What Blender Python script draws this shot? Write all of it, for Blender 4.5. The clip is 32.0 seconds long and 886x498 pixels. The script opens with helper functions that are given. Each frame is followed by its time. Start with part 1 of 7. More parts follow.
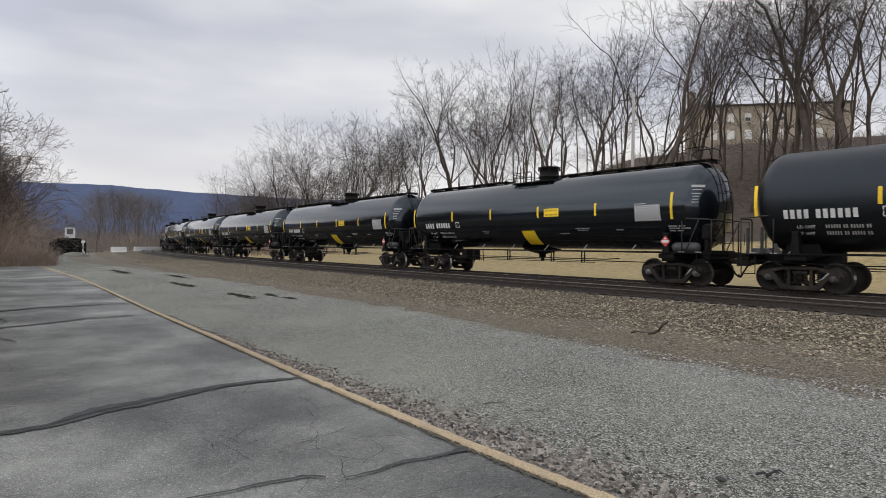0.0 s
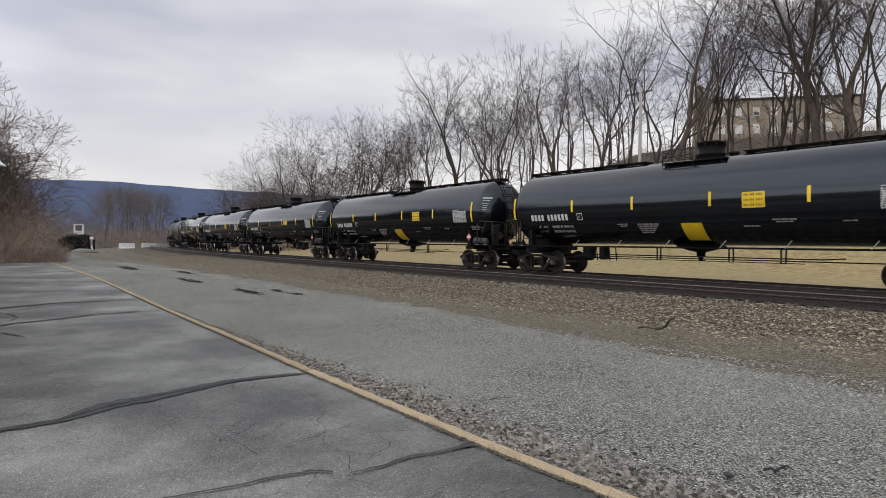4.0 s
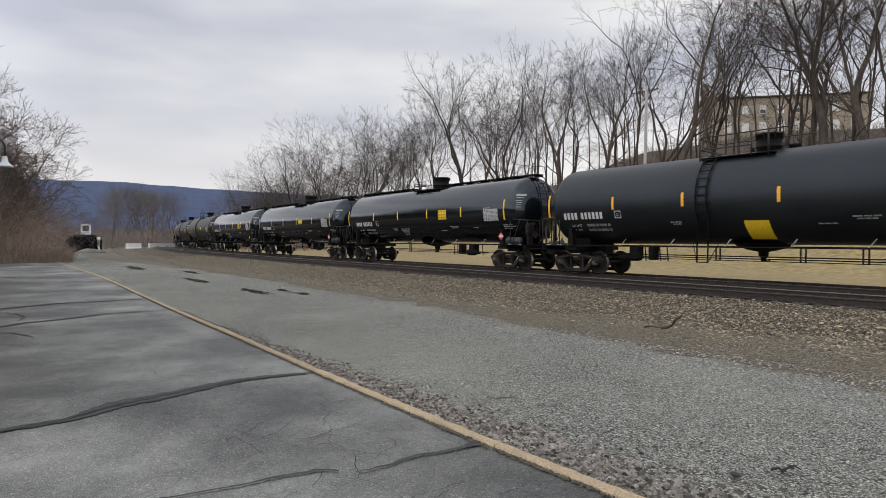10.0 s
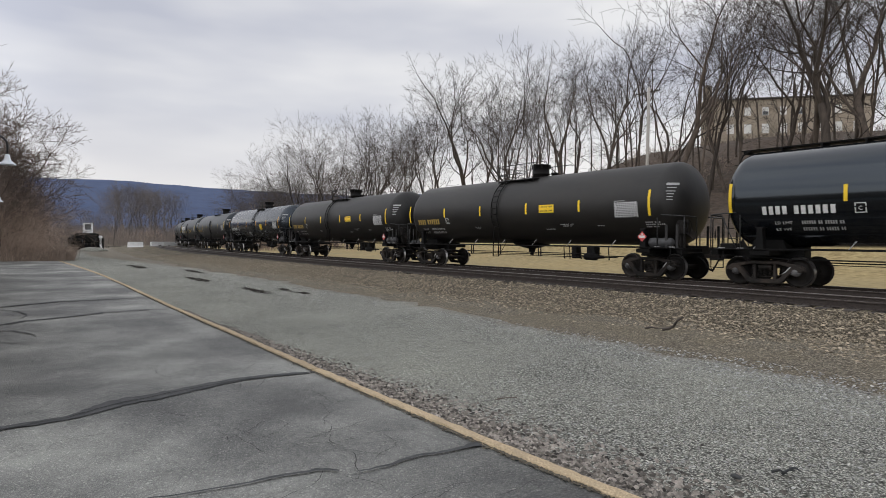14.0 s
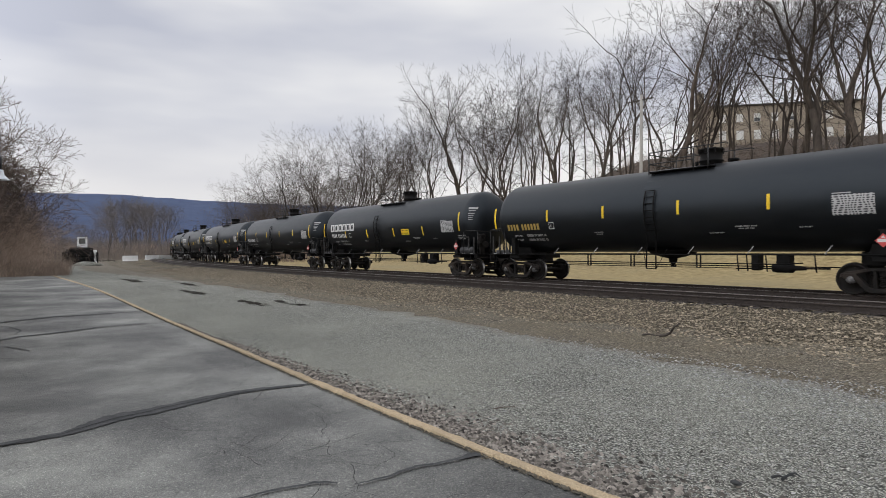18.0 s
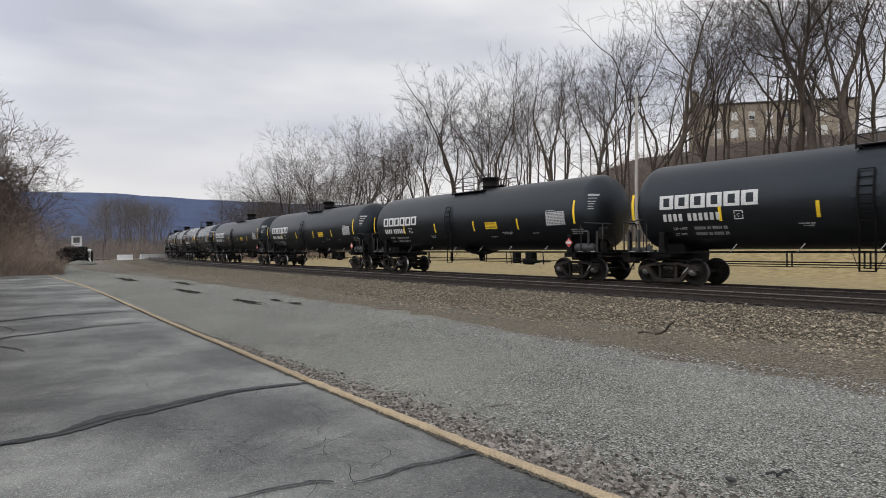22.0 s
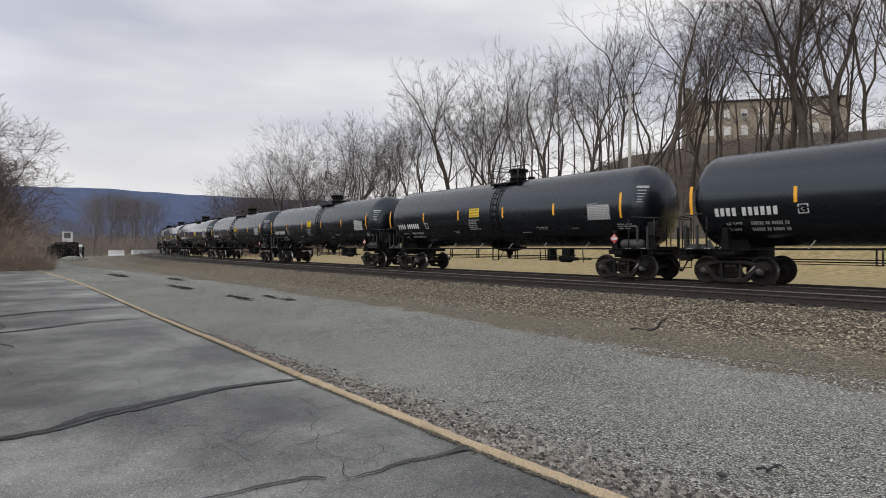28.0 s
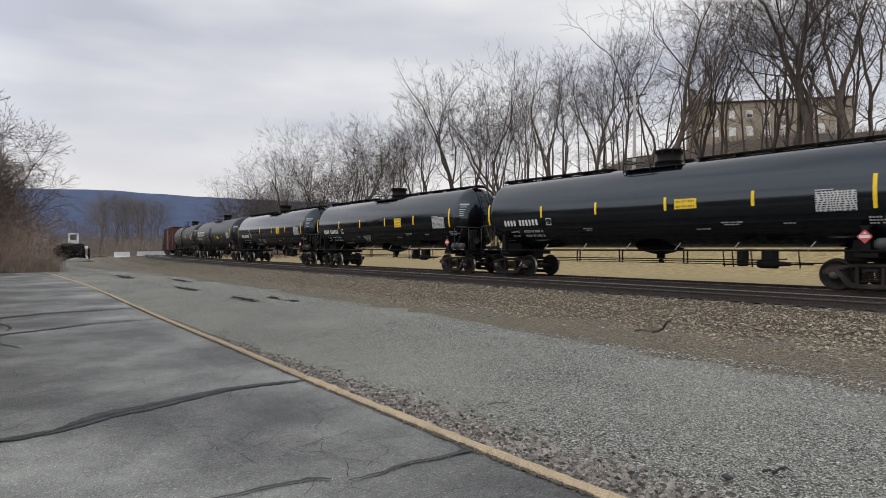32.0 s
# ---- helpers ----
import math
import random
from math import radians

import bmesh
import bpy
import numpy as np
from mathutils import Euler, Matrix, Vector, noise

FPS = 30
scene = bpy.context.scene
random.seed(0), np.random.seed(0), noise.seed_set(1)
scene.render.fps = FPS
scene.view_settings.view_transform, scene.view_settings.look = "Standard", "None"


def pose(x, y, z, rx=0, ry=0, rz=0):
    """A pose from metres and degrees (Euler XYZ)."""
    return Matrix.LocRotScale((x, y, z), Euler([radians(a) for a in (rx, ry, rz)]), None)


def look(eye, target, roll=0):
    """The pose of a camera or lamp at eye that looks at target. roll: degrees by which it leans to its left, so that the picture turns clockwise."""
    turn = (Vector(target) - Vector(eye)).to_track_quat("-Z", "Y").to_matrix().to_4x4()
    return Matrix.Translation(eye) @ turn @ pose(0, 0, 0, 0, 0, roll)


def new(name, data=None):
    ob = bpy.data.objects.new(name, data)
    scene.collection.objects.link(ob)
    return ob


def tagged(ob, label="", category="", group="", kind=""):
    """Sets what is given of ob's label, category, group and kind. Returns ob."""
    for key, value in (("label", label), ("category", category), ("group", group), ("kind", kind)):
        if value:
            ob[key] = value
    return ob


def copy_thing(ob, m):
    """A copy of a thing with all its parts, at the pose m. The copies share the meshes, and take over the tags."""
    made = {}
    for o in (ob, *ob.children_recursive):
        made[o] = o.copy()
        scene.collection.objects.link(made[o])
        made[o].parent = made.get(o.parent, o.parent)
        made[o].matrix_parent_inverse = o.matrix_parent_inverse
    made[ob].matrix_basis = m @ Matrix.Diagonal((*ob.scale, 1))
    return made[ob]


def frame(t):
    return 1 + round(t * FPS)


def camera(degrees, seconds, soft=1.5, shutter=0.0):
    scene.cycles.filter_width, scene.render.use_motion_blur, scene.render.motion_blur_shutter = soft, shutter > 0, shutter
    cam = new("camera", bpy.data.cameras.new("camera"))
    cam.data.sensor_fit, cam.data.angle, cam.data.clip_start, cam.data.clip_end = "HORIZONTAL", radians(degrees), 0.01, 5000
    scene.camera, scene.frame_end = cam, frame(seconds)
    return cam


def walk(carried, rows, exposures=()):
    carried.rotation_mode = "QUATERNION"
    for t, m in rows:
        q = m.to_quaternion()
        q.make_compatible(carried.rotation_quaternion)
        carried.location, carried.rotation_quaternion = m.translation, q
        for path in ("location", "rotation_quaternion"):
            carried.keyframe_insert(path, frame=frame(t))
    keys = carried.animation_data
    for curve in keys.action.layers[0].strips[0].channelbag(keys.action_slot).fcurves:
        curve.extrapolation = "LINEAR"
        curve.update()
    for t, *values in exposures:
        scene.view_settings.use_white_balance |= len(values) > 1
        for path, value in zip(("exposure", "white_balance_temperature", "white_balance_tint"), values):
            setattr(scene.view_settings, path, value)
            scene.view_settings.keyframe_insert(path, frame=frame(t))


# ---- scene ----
# The camera stands at the edge of a lot beside a railway; it is held by hand and turns a little.
EYE_Z = 1.712
cam = camera(73.27, 32.0, soft=0.6, shutter=0.06)
CAM_ROWS = [
    (0, 89.671, -0.464, 50.050), (0.5, 89.591, -0.440, 50.120), (1, 89.496, -0.459, 50.198), (1.5, 89.483, -0.431, 50.344),
    (2, 89.446, -0.358, 50.416), (2.5, 89.404, -0.369, 50.504), (3, 89.301, -0.358, 50.596), (3.5, 89.275, -0.341, 50.613),
    (5.5, 89.169, -0.396, 50.843), (6, 89.181, -0.419, 50.828), (6.5, 89.195, -0.377, 50.823), (7, 89.157, -0.310, 50.882),
    (7.5, 89.129, -0.396, 50.927), (8, 89.114, -0.299, 50.906), (8.5, 89.139, -0.333, 50.890), (9, 89.154, -0.238, 50.961),
    (9.5, 89.178, -0.287, 51.036), (10, 89.193, -0.218, 51.164), (10.5, 89.191, -0.282, 51.216), (11, 89.202, -0.263, 51.222),
    (11.5, 89.216, -0.386, 51.218), (12, 89.212, -0.240, 51.223), (12.5, 89.212, -0.188, 51.284), (13, 89.180, -0.129, 51.263),
    (13.5, 89.124, -0.385, 51.265), (14, 89.208, -0.501, 51.307), (14.5, 89.227, -0.386, 51.265), (16.5, 89.981, -0.046, 50.220),
    (17, 90.059, 0.079, 50.195), (17.5, 90.073, 0.206, 50.390), (18, 90.132, 0.270, 50.906), (18.5, 90.110, -0.044, 50.974),
    (19, 90.031, 0.039, 50.957), (19.5, 89.974, 0.113, 50.923), (20, 89.911, 0.186, 50.868), (20.5, 89.839, 0.315, 50.881),
    (21, 89.859, 0.285, 50.751), (21.5, 89.934, 0.294, 50.623), (22, 89.967, 0.383, 50.509), (22.5, 90.012, 0.333, 50.432),
    (23, 90.003, 0.303, 50.333), (23.5, 89.964, 0.492, 50.219), (24, 89.895, 0.452, 50.234), (24.5, 89.826, 0.323, 50.185),
    (25, 89.780, 0.251, 49.977), (25.5, 89.727, 0.230, 49.780), (27.5, 89.617, 0.257, 49.837), (28, 89.612, 0.256, 49.877),
    (28.5, 89.595, 0.374, 49.921), (29, 89.649, 0.360, 50.027), (29.5, 89.663, 0.331, 50.061), (30, 89.640, 0.440, 50.090),
    (30.5, 89.696, 0.414, 50.079), (31, 89.693, 0.415, 50.081), (31.5, 89.709, 0.388, 50.165), (32, 89.752, 0.284, 50.289),
]
walk(cam, [(t, pose(0, 0, EYE_Z, rx, ry, rz)) for t, rx, ry, rz in CAM_ROWS])

# ---- plan: everything follows the wide curve of the track ----
TRACK_Y = 20.815          # centre line of the track where it passes nearest
RADIUS = 743.8            # radius of the curve, its centre lies beyond the track
RAIL_Z = 0.375            # top of the rails above the lot
NEAR_Y = TRACK_Y - 3.66   # centre line of the empty track on the lot's side
SPEED, GAIN = 15.430, 0.0052
PITCH, FIRST = 18.17, 8.92  # car length over couplers, first coupling at the start


def centre_line():
    """The track's centre line in half-metre steps back along it: a wide curve that tightens far off."""
    out, x, y, turn = [], 0.0, TRACK_Y, 0.0
    for i in range(1600):
        out.append((x, y, turn))
        turn += 0.5 * min(1 / 250.0, 1 / RADIUS + 2.3e-5 * max(0.0, i * 0.5 - 40))
        x, y = x - 0.5 * math.cos(turn), y + 0.5 * math.sin(turn)
    return out


LINE = centre_line()


def along(s):
    """Point and heading of the centre line s metres back along it."""
    if s < 0:
        return -RADIUS * math.sin(s / RADIUS), TRACK_Y + RADIUS * (1 - math.cos(s / RADIUS)), s / RADIUS
    i = min(int(s * 2), len(LINE) - 2)
    f = s * 2 - i
    return tuple(p + (q - p) * f for p, q in zip(LINE[i], LINE[i + 1]))


def place(s, y, z=0.0):
    """s metres back along the curve, y metres across it from the camera's side."""
    x0, y0, turn = along(s)
    e = y - TRACK_Y
    return Vector((x0 + math.sin(turn) * e, y0 + math.cos(turn) * e, z))


def on_track(s, z=RAIL_Z):
    """Pose on the track: x runs with the train, y away from the camera."""
    x0, y0, turn = along(s)
    return Matrix.Translation((x0, y0, z)) @ Matrix.Rotation(-turn, 4, "Z")


# ---- world and light: a bright overcast sky ----
world = bpy.data.worlds.new("overcast_sky")
scene.world = world
world.use_nodes = True
wn, wl = world.node_tree.nodes, world.node_tree.links
wn.clear()
w_out = wn.new("ShaderNodeOutputWorld")
w_bg = wn.new("ShaderNodeBackground")
w_sky = wn.new("ShaderNodeTexSky")
w_sky.sky_type = "NISHITA"
w_sky.sun_disc = False
w_sky.sun_elevation, w_sky.sun_rotation = radians(38), radians(-160)
w_sky.air_density, w_sky.dust_density = 1.0, 3.0
w_co = wn.new("ShaderNodeTexCoord")
w_map = wn.new("ShaderNodeMapping")
w_map.inputs["Scale"].default_value = (1.0, 1.0, 4.2)
w_map.inputs["Location"].default_value = (0.35, 0.1, 0.2)
w_n = wn.new("ShaderNodeTexNoise")
w_n.inputs["Scale"].default_value, w_n.inputs["Detail"].default_value, w_n.inputs["Roughness"].default_value = 1.7, 4.0, 0.45
w_r = wn.new("ShaderNodeValToRGB")
w_r.color_ramp.elements[0].position, w_r.color_ramp.elements[0].color = 0.38, (0.525, 0.548, 0.635, 1)
w_r.color_ramp.elements[1].position, w_r.color_ramp.elements[1].color = 0.63, (0.83, 0.832, 0.85, 1)
w_sep = wn.new("ShaderNodeSeparateXYZ")
w_h = wn.new("ShaderNodeMapRange")
w_h.inputs["From Min"].default_value, w_h.inputs["From Max"].default_value = 0.02, 0.20
w_h.inputs["To Min"].default_value, w_h.inputs["To Max"].default_value = 0.92, 0.0
w_warm = wn.new("ShaderNodeMix")
w_warm.data_type = "RGBA"
w_warm.inputs[7].default_value = (0.985, 0.955, 0.915, 1)
w_mix = wn.new("ShaderNodeMix")
w_mix.data_type = "RGBA"
w_mix.inputs[0].default_value = 0.985
w_scale = wn.new("ShaderNodeMix")
w_scale.data_type, w_scale.blend_type = "RGBA", "MULTIPLY"
w_scale.inputs[0].default_value = 1.0
w_scale.inputs[7].default_value = (0.1, 0.1, 0.1, 1)
wl.new(w_co.outputs["Generated"], w_map.inputs["Vector"])
wl.new(w_map.outputs["Vector"], w_n.inputs["Vector"])
wl.new(w_n.outputs["Fac"], w_r.inputs["Fac"])
wl.new(w_co.outputs["Generated"], w_sep.inputs["Vector"])
wl.new(w_sep.outputs["Z"], w_h.inputs["Value"])
wl.new(w_h.outputs["Result"], w_warm.inputs[0])
wl.new(w_r.outputs["Color"], w_warm.inputs[6])
wl.new(w_sky.outputs["Color"], w_scale.inputs[6])
wl.new(w_scale.outputs[2], w_mix.inputs[6])
wl.new(w_warm.outputs[2], w_mix.inputs[7])
w_up = wn.new("ShaderNodeMapRange")
w_up.inputs["From Min"].default_value, w_up.inputs["From Max"].default_value = 0.36, 0.95
w_up.inputs["To Min"].default_value, w_up.inputs["To Max"].default_value = 1.0, 1.25
w_top = wn.new("ShaderNodeMix")
w_top.data_type, w_top.blend_type = "RGBA", "MULTIPLY"
w_top.inputs[0].default_value = 1.0
wl.new(w_sep.outputs["Z"], w_up.inputs["Value"])
wl.new(w_mix.outputs[2], w_top.inputs[6])
w_sun = wn.new("ShaderNodeMapRange")
w_sun.inputs["From Min"].default_value, w_sun.inputs["From Max"].default_value = 0.15, -0.6
w_sun.inputs["To Min"].default_value, w_sun.inputs["To Max"].default_value = 1.0, 1.75
w_both = wn.new("ShaderNodeMath")
w_both.operation = "MULTIPLY"
wl.new(w_sep.outputs["Y"], w_sun.inputs["Value"])
wl.new(w_up.outputs["Result"], w_both.inputs[0])
wl.new(w_sun.outputs["Result"], w_both.inputs[1])
wl.new(w_both.outputs[0], w_top.inputs[7])
wl.new(w_top.outputs[2], w_bg.inputs["Color"])
w_bg.inputs["Strength"].default_value = 1.0
wl.new(w_bg.outputs["Background"], w_out.inputs["Surface"])

sun = new("sun", bpy.data.lights.new("sun", "SUN"))
sun.data.energy, sun.data.angle, sun.data.color = 0.5, radians(160), (1.0, 0.985, 0.965)
sun.matrix_world = look((0, 0, 60), (14, 38, 0))


# ---- materials ----
def material(name, base, rough=0.8, metal=0.0, spec=0.5):
    m = bpy.data.materials.new(name)
    m.use_nodes = True
    b = m.node_tree.nodes["Principled BSDF"]
    b.inputs["Base Color"].default_value = (*base, 1)
    b.inputs["Roughness"].default_value = rough
    b.inputs["Metallic"].default_value = metal
    b.inputs["Specular IOR Level"].default_value = spec
    return m


def surface(name, dark, light, scale=6.0, rough=(0.7, 0.95), metal=0.0, bump=0.3, size=0.01, stain=None, stain_scale=0.4,
            stain_amount=0.6, stretch=(1, 1, 1), coord="Object", vary=0.0, island=False, spec=0.4, low=0.3, high=0.7, detail=8.0):
    """Two scales of noise: grain (dark to light) and stains, with a bump of the grain's own size."""
    m = bpy.data.materials.new(name)
    m.use_nodes = True
    n, l = m.node_tree.nodes, m.node_tree.links
    b = n["Principled BSDF"]
    b.inputs["Metallic"].default_value = metal
    b.inputs["Specular IOR Level"].default_value = spec
    co = n.new("ShaderNodeTexCoord")
    mp = n.new("ShaderNodeMapping")
    mp.inputs["Scale"].default_value = stretch
    l.new(co.outputs[coord], mp.inputs["Vector"])
    g = n.new("ShaderNodeTexNoise")
    g.inputs["Scale"].default_value, g.inputs["Detail"].default_value, g.inputs["Roughness"].default_value = scale, detail, 0.65
    l.new(mp.outputs["Vector"], g.inputs["Vector"])
    r = n.new("ShaderNodeValToRGB")
    r.color_ramp.elements[0].position, r.color_ramp.elements[0].color = low, (*dark, 1)
    r.color_ramp.elements[1].position, r.color_ramp.elements[1].color = high, (*light, 1)
    l.new(g.outputs["Fac"], r.inputs["Fac"])
    out = r.outputs["Color"]
    if stain:
        s = n.new("ShaderNodeTexNoise")
        s.inputs["Scale"].default_value, s.inputs["Detail"].default_value, s.inputs["Roughness"].default_value = stain_scale, 5.0, 0.6
        l.new(mp.outputs["Vector"], s.inputs["Vector"])
        k = n.new("ShaderNodeMapRange")
        k.inputs["From Min"].default_value, k.inputs["From Max"].default_value = 0.42, 0.66
        k.inputs["To Max"].default_value = stain_amount
        l.new(s.outputs["Fac"], k.inputs["Value"])
        x = n.new("ShaderNodeMix")
        x.data_type = "RGBA"
        l.new(k.outputs["Result"], x.inputs[0])
        l.new(out, x.inputs[6])
        x.inputs[7].default_value = (*stain, 1)
        out = x.outputs[2]
    if vary or island:
        v = n.new("ShaderNodeMapRange")
        v.inputs["To Min"].default_value, v.inputs["To Max"].default_value = 1 - vary, 1 + vary
        if island:
            geo = n.new("ShaderNodeNewGeometry")
            l.new(geo.outputs["Random Per Island"], v.inputs["Value"])
        else:
            oi = n.new("ShaderNodeObjectInfo")
            l.new(oi.outputs["Random"], v.inputs["Value"])
        x = n.new("ShaderNodeMix")
        x.data_type, x.blend_type = "RGBA", "MULTIPLY"
        x.inputs[0].default_value = 1.0
        l.new(out, x.inputs[6])
        l.new(v.outputs["Result"], x.inputs[7])
        out = x.outputs[2]
    l.new(out, b.inputs["Base Color"])
    q = n.new("ShaderNodeMapRange")
    q.inputs["To Min"].default_value, q.inputs["To Max"].default_value = rough
    l.new(g.outputs["Fac"], q.inputs["Value"])
    l.new(q.outputs["Result"], b.inputs["Roughness"])
    if bump:
        u = n.new("ShaderNodeBump")
        u.inputs["Strength"].default_value, u.inputs["Distance"].default_value = bump, size
        l.new(g.outputs["Fac"], u.inputs["Height"])
        l.new(u.outputs["Normal"], b.inputs["Normal"])
    return m


tar = surface("tar", (0.012, 0.016, 0.017), (0.055, 0.055, 0.056), 22, (0.6, 0.9), bump=0.8, size=0.015, stain=(0.09, 0.09, 0.09), stain_scale=5, stain_amount=0.5)
kerb_paint = surface("kerb_paint", (0.20, 0.15, 0.085), (0.66, 0.52, 0.34), 60, (0.8, 0.98), bump=0.9, size=0.012,
                     stain=(0.33, 0.265, 0.18), stain_scale=5.0, stain_amount=0.55, vary=0.1, low=0.25, high=0.72)



def pebbles(name, cells, colours, gap=0.35, stain=(0.15, 0.14, 0.13), stain_scale=0.35, stain_amount=0.5, bump=0.8, size=0.02, second=3.1, rim=(0.35, 0.75)):
    """Broken stone: two sizes of cells, each with a colour of its own and a dark gap round it, under broad stains."""
    m = bpy.data.materials.new(name)
    m.use_nodes = True
    n, l = m.node_tree.nodes, m.node_tree.links
    b = n["Principled BSDF"]
    b.inputs["Roughness"].default_value = 0.95
    b.inputs["Specular IOR Level"].default_value = 0.25
    co = n.new("ShaderNodeTexCoord")
    warp = n.new("ShaderNodeTexNoise")
    warp.inputs["Scale"].default_value, warp.inputs["Detail"].default_value = cells * 0.6, 2.0
    l.new(co.outputs["Object"], warp.inputs["Vector"])
    mixv = n.new("ShaderNodeMix")
    mixv.data_type = "VECTOR"
    mixv.inputs[0].default_value = 0.03
    l.new(co.outputs["Object"], mixv.inputs[4])
    l.new(warp.outputs["Color"], mixv.inputs[5])
    layers = []
    for k in (1.0, second):
        v = n.new("ShaderNodeTexVoronoi")
        v.inputs["Scale"].default_value = cells * k
        l.new(mixv.outputs[1], v.inputs["Vector"])
        sp = n.new("ShaderNodeSeparateColor")
        l.new(v.outputs["Color"], sp.inputs["Color"])
        r = n.new("ShaderNodeValToRGB")
        e = r.color_ramp.elements
        e[0].position, e[0].color = 0.0, (*colours[0], 1)
        e[1].position, e[1].color = 1.0, (*colours[-1], 1)
        for i, c in enumerate(colours[1:-1]):
            q = e.new((i + 1) / (len(colours) - 1))
            q.color = (*c, 1)
        l.new(sp.outputs[0], r.inputs["Fac"])
        d = n.new("ShaderNodeMapRange")
        d.inputs["From Min"].default_value, d.inputs["From Max"].default_value = rim
        d.inputs["To Min"].default_value, d.inputs["To Max"].default_value = 1.0, gap
        l.new(v.outputs["Distance"], d.inputs["Value"])
        x = n.new("ShaderNodeMix")
        x.data_type, x.blend_type = "RGBA", "MULTIPLY"
        x.inputs[0].default_value = 1.0
        l.new(r.outputs["Color"], x.inputs[6])
        l.new(d.outputs["Result"], x.inputs[7])
        layers.append((x.outputs[2], v.outputs["Distance"]))
    pick = n.new("ShaderNodeTexNoise")
    pick.inputs["Scale"].default_value, pick.inputs["Detail"].default_value = cells * 0.22, 3.0
    l.new(co.outputs["Object"], pick.inputs["Vector"])
    pr = n.new("ShaderNodeMapRange")
    pr.inputs["From Min"].default_value, pr.inputs["From Max"].default_value = 0.44, 0.56
    l.new(pick.outputs["Fac"], pr.inputs["Value"])
    both = n.new("ShaderNodeMix")
    both.data_type = "RGBA"
    l.new(pr.outputs["Result"], both.inputs[0])
    l.new(layers[0][0], both.inputs[6])
    l.new(layers[1][0], both.inputs[7])
    st = n.new("ShaderNodeTexNoise")
    st.inputs["Scale"].default_value, st.inputs["Detail"].default_value, st.inputs["Roughness"].default_value = stain_scale, 6.0, 0.65
    l.new(co.outputs["Object"], st.inputs["Vector"])
    sr = n.new("ShaderNodeMapRange")
    sr.inputs["From Min"].default_value, sr.inputs["From Max"].default_value = 0.42, 0.68
    sr.inputs["To Max"].default_value = stain_amount
    l.new(st.outputs["Fac"], sr.inputs["Value"])
    last = n.new("ShaderNodeMix")
    last.data_type = "RGBA"
    l.new(sr.outputs["Result"], last.inputs[0])
    l.new(both.outputs[2], last.inputs[6])
    last.inputs[7].default_value = (*stain, 1)
    l.new(last.outputs[2], b.inputs["Base Color"])
    u = n.new("ShaderNodeBump")
    u.invert = True
    u.inputs["Strength"].default_value, u.inputs["Distance"].default_value = bump, size
    l.new(layers[0][1], u.inputs["Height"])
    l.new(u.outputs["Normal"], b.inputs["Normal"])
    return m


